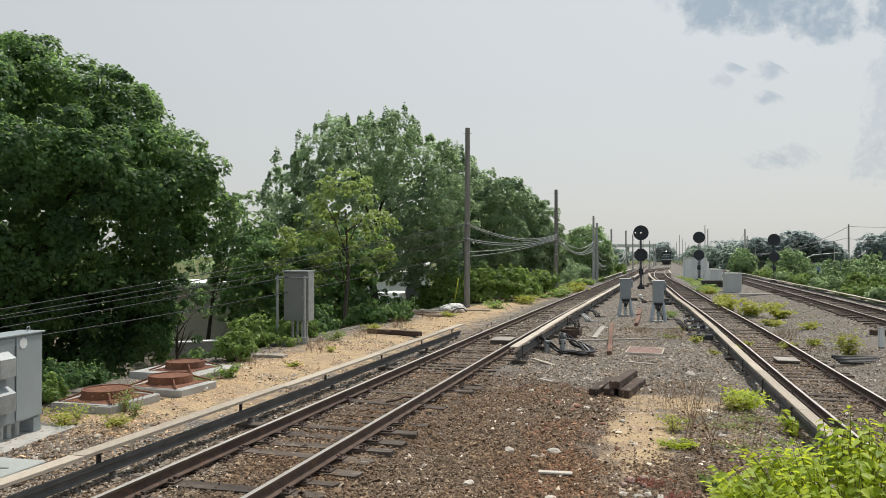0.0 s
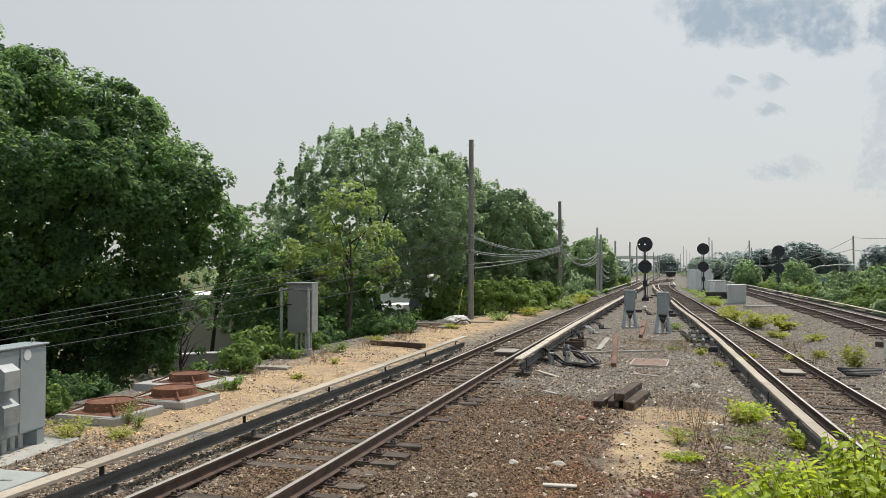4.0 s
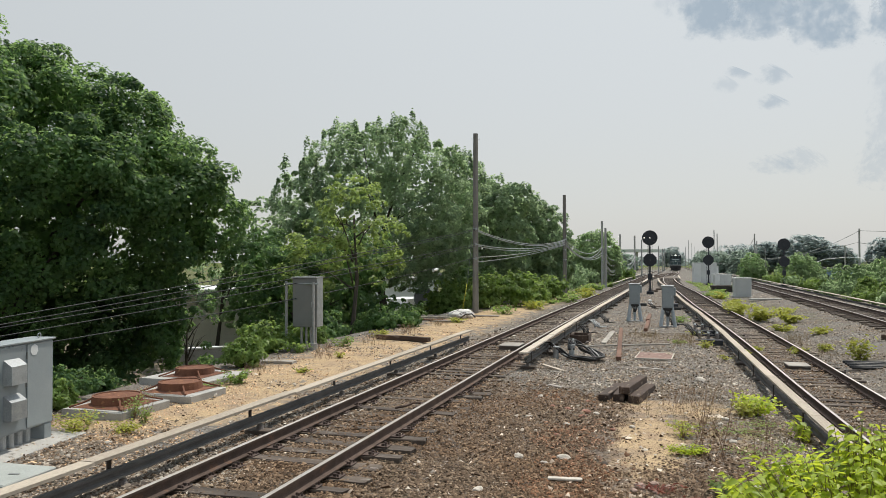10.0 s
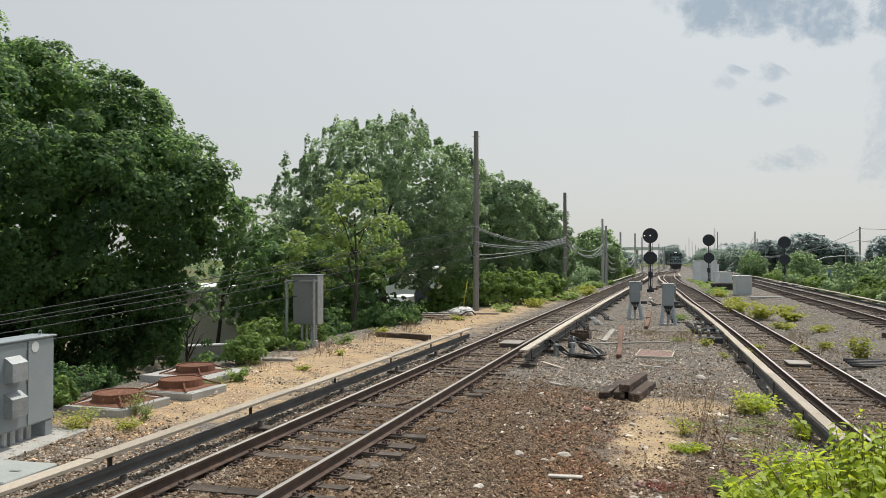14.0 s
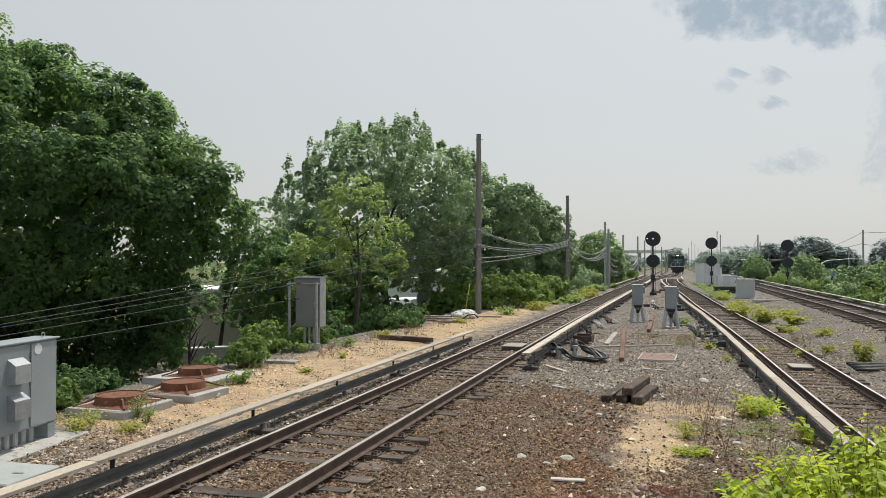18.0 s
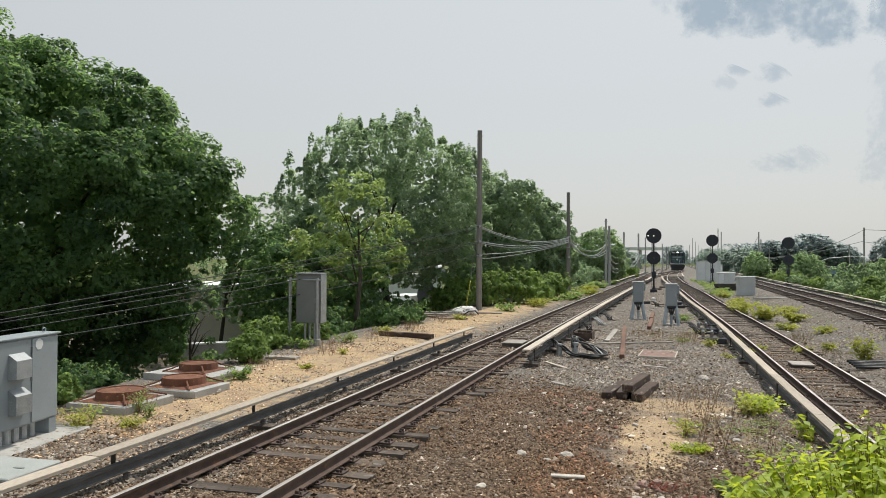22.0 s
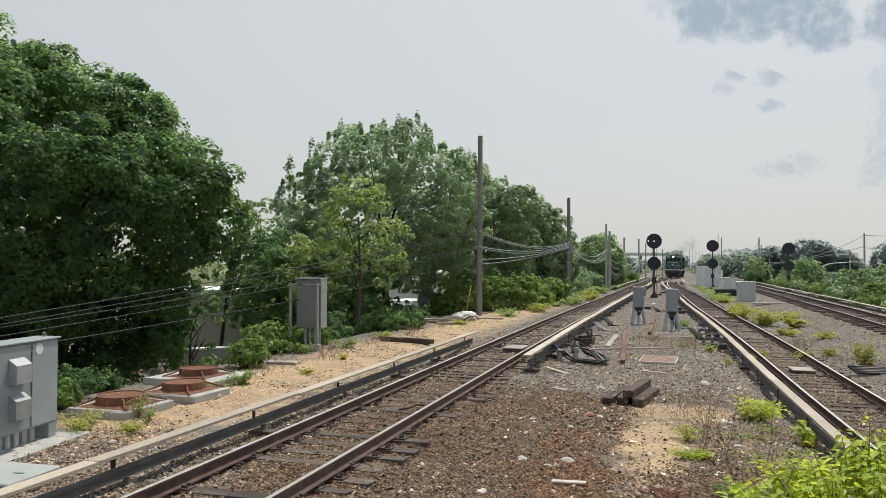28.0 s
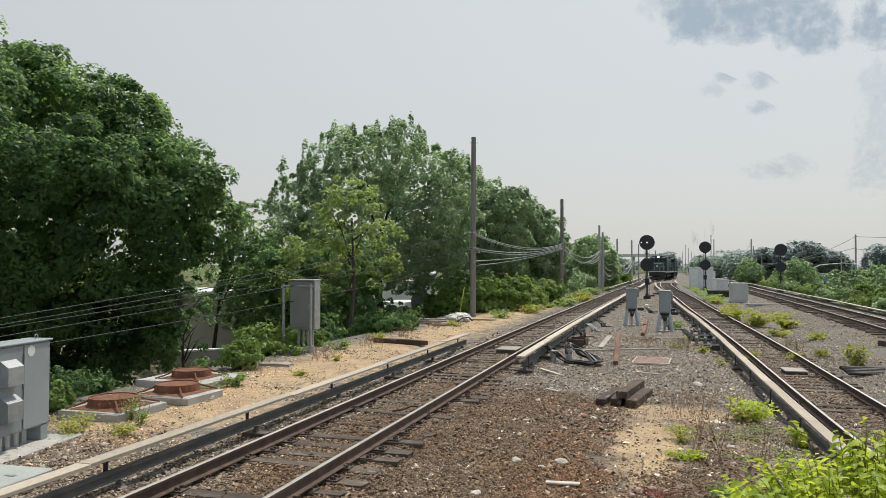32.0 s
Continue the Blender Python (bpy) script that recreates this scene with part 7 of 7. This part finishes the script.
def stalks(label, x, y, n, r, h, seed, material=None, thick=0.004):
    rs = random.Random(seed)
    t = thing("dry_stalks", on_ground(x, y), label, "dry weed", "dry stalks")
    bm = B()
    for i in range(n):
        a, q = rs.uniform(0, 6.28), r * math.sqrt(rs.random())
        b = Vector((q * math.cos(a), q * math.sin(a), -0.02))
        hh = h * rs.uniform(0.55, 1.1)
        tip = b + Vector((rs.uniform(-0.3, 0.3) * hh, rs.uniform(-0.3, 0.3) * hh, hh))
        tube(bm, [b, b.lerp(tip, 0.5) + Vector((rs.uniform(-0.02, 0.02), 0, 0)), tip], [thick, thick * 0.8, thick * 0.4], 5)
        for j in range(8):
            p = b.lerp(tip, rs.uniform(0.35, 1.0))
            e = p + Vector((rs.uniform(-0.09, 0.09), rs.uniform(-0.09, 0.09), rs.uniform(0.02, 0.12)))
            tube(bm, [p, e], [thick * 0.5, thick * 0.25], 4)
    ob = part("tuft", bm, material or M_DRY, t)
    ob["kind"] = "stuff"
    return t


stalks("tall dry brown weed stalks standing in gravel", 3.98, 11.6, 4, 0.16, 0.95, 1, thick=0.006)
stalks("tall dark weed stalk standing in gravel", 4.05, 11.0, 2, 0.1, 1.05, 2, thick=0.007)
stalks("reddish dry weed stalks standing in gravel", 4.5, 14.2, 12, 0.4, 0.5, 3, thick=0.003)
stalks("reddish dry weed stalks standing in gravel", 5.0, 14.8, 10, 0.4, 0.5, 4, thick=0.003)
stalks("thin dry weed stalks near the shrub", 4.55, 10.4, 6, 0.3, 0.7, 5)
for i, (x, y) in enumerate(((4.7, 13.0), (5.3, 13.5), (5.1, 12.5), (4.3, 13.5), (5.7, 12.7), (4.9, 15.4), (5.5, 15.6), (4.4, 12.0), (5.2, 11.6), (4.8, 14.0), (3.9, 14.1), (5.9, 15.2))):
    stalks("thin tan dry weeds standing in gravel", x, y, 8, 0.4, 0.4, 20 + i, M_HAY, 0.0025)
for i in range(16):
    y = 18.5 + 1.15 * i
    stalks("tuft of dry pinkish grass on the sandy strip", float(LEFT_X(y)) - 4.9 - 0.55 * math.sin(i * 2.1), y, 14, 0.4, 0.22, 60 + i, M_HAY if i % 2 else M_DRY, 0.004)
for i, (x, y) in enumerate(((7.9, 27.6), (8.5, 26.4), (8.9, 27.0), (7.5, 28.2), (8.2, 25.3), (13.2, 27.8), (13.9, 29.2), (12.9, 24.9), (14.6, 30.6))):
    stalks("thin tan dry weeds standing in grey ballast", x, y, 18, 0.45, 0.3, 90 + i, M_HAY, 0.005)
stalks("thin dry weeds on the sandy edge", -5.3, 13.0, 8, 0.25, 0.5, 6)
stalks("thin dry weeds beside the brown ballast", 2.75, 8.7, 8, 0.25, 0.3, 7)


@lru_cache(None)
def big_leaf(i):
    """Pointed oval leaf, folded on its midrib and bent down."""
    rs = random.Random(i)
    w, bend = rs.uniform(0.23, 0.32), rs.uniform(0.05, 0.35)
    ys = [0.0, 0.15, 0.38, 0.65, 0.86, 1.0]
    ws = [0.03, 0.7, 1.0, 0.78, 0.38, 0.0]
    vs, fs = [], []
    for y, k in zip(ys, ws):
        z = -bend * y * y
        vs += [(-w * k, y, z + 0.10 * k), (0, y, z), (w * k, y, z + 0.10 * k)]
    for j in range(5):
        a, b = 3 * j, 3 * j + 3
        fs += [(a, a + 1, b + 1, b), (a + 1, a + 2, b + 2, b + 1)]
    me = bpy.data.meshes.new("leaf")
    me.from_pydata(vs, [], fs)
    me.materials.append(M_BUSH)
    me.polygons.foreach_set("use_smooth", [True] * len(fs))
    return me


M_STEM = mat("green_brown_stem", (0.24, 0.24, 0.07), (0.18, 0.16, 0.06), 8, 0.8, 0, 0.1)


def shrub():
    """Fresh green shrub before the camera: a dome of leafy sprigs on arching stems."""
    bx, by = 2.95, 5.15
    zb = gz(bx, by)
    t = thing("shrub", pose(bx, by, zb), "bright fresh green leafy shrub close to the camera", "shrub")
    rs = random.Random(77)
    extra = []
    count = 0
    sprigs = 0
    while sprigs < 640:
        d = Vector((rs.gauss(0, 1), rs.gauss(0, 1), rs.gauss(0, 1))).normalized()
        if d.z < 0.02:
            continue
        k = rs.uniform(0.55, 1.0) ** 0.6 + (rs.uniform(0.03, 0.16) if rs.random() < 0.12 else 0)
        wob = 1 + 0.10 * math.sin(d.x * 6 + 1) + 0.07 * math.sin(d.y * 9)
        end = Vector((1.22 * d.x * k, 1.0 * d.y * k, 0.80 + 0.93 * d.z * k * wob))
        out = Vector((d.x, d.y, 0.55 + 0.6 * d.z)).normalized()
        st = end - out * rs.uniform(0.26, 0.40) + Vector((rs.uniform(-0.06, 0.06), rs.uniform(-0.06, 0.06), 0))
        bm = B()
        tube(bm, [st, st.lerp(end, 0.5) + Vector((0, 0, 0.02)), end], [0.005, 0.004, 0.0015], 4)
        part("stem", bm, M_STEM, t)
        yaw0 = math.degrees(math.atan2(out.y, out.x)) - 90
        n = rs.randint(7, 9)
        for j in range(n):
            u = 0.12 + 0.88 * j / (n - 1)
            p = st.lerp(end, u) + Vector((0, 0, 0.02 * math.sin(math.pi * u)))
            side = (1 if j % 2 else -1) * (rs.uniform(35, 75) if j < n - 1 else rs.uniform(0, 15))
            s = rs.uniform(0.062, 0.112) * (1.0 if j < n - 2 else 0.8)
            m = Matrix.Translation(p) @ pose(0, 0, 0, 0, 0, yaw0 + side + rs.uniform(-15, 15)) @ pose(0, 0, 0, rs.uniform(-32, 30), rs.uniform(-35, 35), 0) @ Matrix.Diagonal((s, s, s, 1))
            if count < 296 and k > 0.85 and d.y < 0.35 and d.x < 0.5 and rs.random() < 0.4:
                link_mesh("leaf", big_leaf(rs.randrange(7)), None, t, m=m)
                count += 1
            else:
                extra.append((rs.randrange(7), m))
        sprigs += 1
    for k in range(16):
        a, q = rs.uniform(0, 6.28), rs.uniform(0.3, 0.85)
        e = Vector((q * math.cos(a), q * math.sin(a), rs.uniform(0.8, 1.1)))
        bm = B()
        tube(bm, [(0.12 * math.cos(a), 0.12 * math.sin(a), -0.05), (e.x * 0.5, e.y * 0.5, e.z * 0.65), e], [0.012, 0.009, 0.004], 5)
        part("branch", bm, M_DRY, t)
    vs, fs = [], []
    for i, m in extra:
        me = big_leaf(i)
        o = len(vs)
        vs += [tuple(m @ v.co) for v in me.vertices]
        fs += [tuple(o + x for x in p.vertices) for p in me.polygons]
    ob = raw("leaf_mass", vs, fs, M_BUSH, t, "", True)
    ob["kind"] = "stuff"
    return t


SHRUB = shrub()


# ------------------------------------------------------------ stones
def stone_material(name, shade, contrast=1.0):
    m = bpy.data.materials.new(name)
    m.use_nodes = True
    nt = m.node_tree
    N, L = nt.nodes.new, nt.links.new
    b = nt.nodes["Principled BSDF"]
    b.inputs["Roughness"].default_value = 0.9
    b.inputs["Specular IOR Level"].default_value = 0.2
    geo = N("ShaderNodeNewGeometry")
    ramp = N("ShaderNodeValToRGB")
    els = ramp.color_ramp.elements
    els[0].position, els[0].color = 0.0, (0.16, 0.135, 0.112, 1)
    els[1].position, els[1].color = 1.0, (0.50, 0.455, 0.40, 1)
    for p, c in ((0.3, (0.25, 0.212, 0.18, 1)), (0.6, (0.30, 0.258, 0.218, 1)), (0.88, (0.40, 0.35, 0.30, 1))):
        els.new(p).color = c
    for e in els:
        e.color = (*[0.27 * (v / 0.27) ** contrast * w for v, w in zip(e.color, shade)], 1)
    L(geo.outputs["Random Per Island"], ramp.inputs[0])
    tc = N("ShaderNodeTexCoord")
    n1 = N("ShaderNodeTexNoise")
    n1.inputs["Scale"].default_value, n1.inputs["Detail"].default_value = 0.55, 4
    L(tc.outputs["Object"], n1.inputs["Vector"])
    mr = N("ShaderNodeMapRange")
    mr.inputs[1].default_value, mr.inputs[2].default_value = 0.42, 0.6
    L(n1.outputs[0], mr.inputs[0])
    mul = N("ShaderNodeMix")
    mul.data_type, mul.blend_type = "RGBA", "MULTIPLY"
    mul.inputs["Factor"].default_value = 1.0
    tint = N("ShaderNodeMix")
    tint.data_type = "RGBA"
    L(mr.outputs[0], tint.inputs["Factor"])
    tint.inputs["A"].default_value, tint.inputs["B"].default_value = (1.0, 1.0, 1.0, 1), (0.97, 0.88, 0.80, 1)
    L(ramp.outputs[0], mul.inputs["A"])
    L(tint.outputs["Result"], mul.inputs["B"])
    L(mul.outputs["Result"], b.inputs["Base Color"])
    return m


M_LOOSE = stone_material("brown_ballast_stone", (0.535, 0.48, 0.42), 1.5)
M_REDSTONE = stone_material("rust_stained_stone", (0.74, 0.52, 0.41), 1.4)
M_LOOSE_GREY = stone_material("grey_ballast_stone", (0.93, 0.985, 1.02), 1.3)
M_PALESTONE = stone_material("pale_chip", (1.7, 1.75, 1.75))
M_SANDCHIP = stone_material("tan_chip", (1.9, 1.55, 1.15))
CHIP = np.array([(1, 0, -0.3), (-1, 0, -0.3), (0, 1, -0.3), (0, -1, -0.3), (0, 0, 1)], float)      # a chip's rim and peak
CHIP_TRIS = np.array([(0, 2, 4), (2, 1, 4), (1, 3, 4), (3, 0, 4)])


def scatter_stones(label, n, region, size, seed, keep, sink=0.28, material=None):
    """Angular stones over a stretch of ground, thinning with distance, as one mesh."""
    rs = np.random.RandomState(seed)
    x0, x1, y0, y1 = region
    y = 1 / (1 / y0 + rs.rand(n) * (1 / y1 - 1 / y0))
    w = y * 0.62 + 0.6
    x = np.maximum(x0, -w) + rs.rand(n) * (np.minimum(x1, w) - np.maximum(x0, -w))
    k = keep(x, y) > rs.rand(n)
    x, y = x[k], y[k]
    n = len(x)
    z = ground_z(x, y)
    s = size * rs.lognormal(0, 0.3, n) * (y / 10) ** 0.35
    # a skewed, faceted stone, tipped and turned at random
    base = CHIP[None] * rs.uniform(0.65, 1.15, (n, 5, 1)) + rs.normal(size=(n, 5, 3)) * 0.25
    base *= s[:, None, None] * 0.5 * np.array([1.75, 1.1, 0.85])
    tip = rs.normal(size=(n, 1)) * 0.5
    c, q = np.cos(tip), np.sin(tip)
    by, bz = base[:, :, 1] * c - base[:, :, 2] * q, base[:, :, 1] * q + base[:, :, 2] * c
    a = rs.rand(n) * 6.283
    c, q = np.cos(a)[:, None], np.sin(a)[:, None]
    px = base[:, :, 0] * c - by * q + x[:, None]
    py = base[:, :, 0] * q + by * c + y[:, None]
    pz = bz + (z + s * sink * rs.uniform(0.3, 2.0, n))[:, None]
    co = np.stack([px, py, pz], -1).reshape(-1, 3)
    faces = (np.arange(n)[:, None, None] * 5 + CHIP_TRIS[None]).reshape(-1, 3)
    ob = new("ballast_stones", grid_mesh("ballast_stones", co, faces, material or M_LOOSE))
    tagged(ob, label, "stones", kind="stuff")


def in_view(x, y, pad=0.6):
    return (np.abs(x) < y * 0.62 + pad) * 1.0


def ripple(x, y):
    return np.sin(1.3 * x + 0.7 * y) * np.sin(0.9 * y - 0.6 * x + 1) + 0.6 * np.sin(2.9 * x - 1.1 * y) * np.sin(2.3 * y + 0.8 * x) + 0.4 * np.sin(5.3 * x + 4.1 * y)


def bare(x, y):
    """Less stone on the sandy strip and the sand patch."""
    u = (x - LEFT_X(y)) * 0.955
    k = np.where(u < -1.8, np.clip((12.0 - y + 0.8 * ripple(x, y)) / 3, 0.012 + 0.38 * np.clip(ripple(x * 0.7, y * 0.6) - 0.25, 0, 1), 1.0), 1.0)
    k = np.where(u < -7, 0.0, k)
    k = k * (1 - 0.94 * np.clip(bump2(x, y, 3.42, 12.3, 0.85, 4.2, -0.31) * 2.1 + 0.3 * ripple(x, y) + 0.35 * ripple(2.7 * x, 2.3 * y) - 0.35, 0, 1))
    k = k * (1 - 0.88 * np.clip(bump2(x, y, 4.6, 14.6, 1.7, 1.5) * 1.3 + 0.2 * ripple(x, y) - 0.1, 0, 1))
    k = k * (1 - 0.75 * np.clip(bump2(x, y, 4.9, 12.2, 1.4, 3.2) * 1.3 + 0.2 * ripple(2.7 * x, 2.3 * y), 0, 1))
    k = np.where(np.abs(u) < 0.82, 0.95, k)
    k = np.where(np.abs((x - RIGHT_X(y)) * 0.965) < 1.25, 0.9 * k, k)
    k = np.where((np.abs(x - FAR_X(y)) < 1.25) & (y > 25), 0.7 * k, k)
    return k * in_view(x, y)


def browned(x, y):
    """How far the ballast is the brown kind: between the tracks, near the platform."""
    u = (x - LEFT_X(y)) * 0.955
    p = np.clip((18.9 - 0.55 * (x - 1) - y + 1.2 * ripple(x, y)) / 2.0, 0, 1) * np.clip((u + 1.7) / 1.6, 0.25, 1)
    p = p * np.clip((RIGHT_X(y) - 2.2 - x) / 1.5, 0.15, 1)
    p = np.where((np.abs(u) < 1.2) | (np.abs(x - RIGHT_X(y)) < 1.1), np.maximum(p, 0.7), p)
    return np.maximum(p, 0.14 + 0.1 * np.clip(ripple(x, y), -1, 1))


scatter_stones("angular brown ballast stones beside the track", 330000, (-8.5, 14, 6.6, 30), 0.0245, 1, lambda x, y: bare(x, y) * browned(x, y), 0.4)
scatter_stones("rust-stained ballast stones beside the sand patch", 60000, (-0.5, 4.5, 6.6, 17), 0.024, 9, lambda x, y: np.clip(bump2(x, y, 2.25, 11.2, 0.9, 3.8, -0.25) * 1.3 + 0.5 * ripple(x, y) - 0.35, 0, 0.8) * bare(x, y), 0.5, M_REDSTONE)
scatter_stones("angular grey ballast stones around the tracks", 260000, (-8.5, 14, 6.6, 30), 0.025, 2, lambda x, y: bare(x, y) * (1 - browned(x, y)), 0.4, M_LOOSE_GREY)
scatter_stones("ballast stones in the yard beyond", 70000, (-6, 34, 26, 66), 0.023, 3, bare, 0.28, M_LOOSE_GREY)
scatter_stones("brown ballast stones far along the lines", 15000, (0, 60, 52, 150), 0.02, 7, lambda x, y: in_view(x, y) * (np.minimum(np.abs(x - LEFT_X(y)), np.minimum(np.abs(x - RIGHT_X(y)), np.abs(x - FAR_X(y)))) < 4.5) * (np.minimum(np.abs(x - LEFT_X(y)), np.minimum(np.abs(x - RIGHT_X(y)), np.abs(x - FAR_X(y)))) > 1.3), 0.3, M_LOOSE_GREY)
scatter_stones("small pale chips strewn on the ground", 14000, (-7, 9, 7, 24), 0.04, 4, lambda x, y: in_view(x, y) * ((x - LEFT_X(y)) > 1.6) * 0.22 + 0.015, 0.15, M_PALESTONE)
scatter_stones("tan chips and litter on the sandy strip", 50000, (-7.5, 6, 9, 36), 0.021, 5, lambda x, y: in_view(x, y) * (np.abs((x - LEFT_X(y)) * 0.955 + 4.0) < 1.9) * np.clip(0.35 + 0.5 * ripple(x, y), 0.06, 1), 0.15, M_SANDCHIP)

scatter_stones("dark brown bits strewn over the sandy strip", 30000, (-7.5, 6, 10, 36), 0.017, 8, lambda x, y: in_view(x, y) * (np.abs((x - LEFT_X(y)) * 0.955 + 4.1) < 2.3) * np.clip(0.25 + 0.6 * ripple(1.3 * x + 2, 1.1 * y), 0.04, 1), 0.15, M_LOOSE)
scatter_stones("fine brown grit at the edge of the sand", 28000, (1.0, 6.8, 7.5, 17), 0.014, 6, lambda x, y: np.clip(1.05 - bump2(x, y, 3.42, 12.3, 0.8, 4.0, -0.31) * 1.2 + 0.4 * ripple(2.2 * x, 2 * y), 0.04, 1), 0.3, M_LOOSE)


def rock(label, x, y, s, seed, material=None, squash=0.6):
    bm = B()
    bmesh.ops.create_icosphere(bm, subdivisions=2, radius=s)
    off = Vector((seed * 3.1, seed * 1.7, 0))
    for v in bm.verts:
        v.co *= 1 + 0.35 * noise.noise(v.co / s * 1.2 + off)
        v.co.z *= squash
        v.co.x *= 1.3
    ob = part("rock", bm, material or M_PALECHIP, None, "", False, on_ground(x, y, seed * 47, s * 0.25))
    tagged(ob, label, "rock", "loose rocks")


for i, (x, y, s) in enumerate(((1.78, 10.95, 0.085), (0.45, 9.45, 0.065), (1.13, 11.05, 0.07), (1.45, 10.7, 0.05), (1.39, 8.85, 0.06), (2.45, 8.9, 0.055), (2.6, 8.95, 0.06), (2.3, 9.0, 0.05), (5.15, 13.6, 0.06), (4.9, 13.2, 0.05),
                               (6.2, 18.0, 0.11), (4.45, 16.4, 0.07), (4.62, 11.9, 0.055), (4.3, 12.9, 0.05), (-4.6, 15.0, 0.09), (-5.2, 15.7, 0.06), (-5.0, 11.2, 0.05), (2.9, 14.1, 0.06), (2.2, 13.2, 0.06), (1.6, 13.9, 0.05), (2.1, 15.9, 0.07), (4.0, 9.5, 0.05), (3.3, 13.0, 0.05))):
    rock("pale rounded rock lying on the ballast", x, y, s, i)

rock("crumpled white litter by the signal", 14.9, 53.6, 0.15, 90, M_WHITEBOX, 0.7)
rock("crumpled white litter by the signal", 14.2, 50.8, 0.1, 91, M_WHITEBOX, 0.6)
M_BRICK = mat("broken_red_brick", (0.33, 0.16, 0.115), (0.26, 0.125, 0.09), 6, 0.9, 0, 0.4)
M_PINKSTONE = mat("pinkish_stone", (0.42, 0.30, 0.25), (0.34, 0.25, 0.21), 6, 0.9, 0, 0.4)
for i, (x, y, s) in enumerate(((2.45, 14.6, 0.07), (2.75, 14.3, 0.08), (2.6, 13.9, 0.06), (3.0, 15.4, 0.05), (2.2, 14.9, 0.05), (1.9, 12.4, 0.05), (2.9, 12.8, 0.05))):
    rock("broken piece of red brick on the ballast", x, y, s, 40 + i, M_BRICK, 0.5)
for i, (x, y, s) in enumerate(((2.52, 9.55, 0.065), (2.72, 9.65, 0.055), (2.88, 9.5, 0.06), (2.4, 9.4, 0.045), (2.65, 9.35, 0.04))):
    rock("rounded pinkish stone in a small heap", x, y, s, 60 + i, M_PINKSTONE, 0.7)


motions()
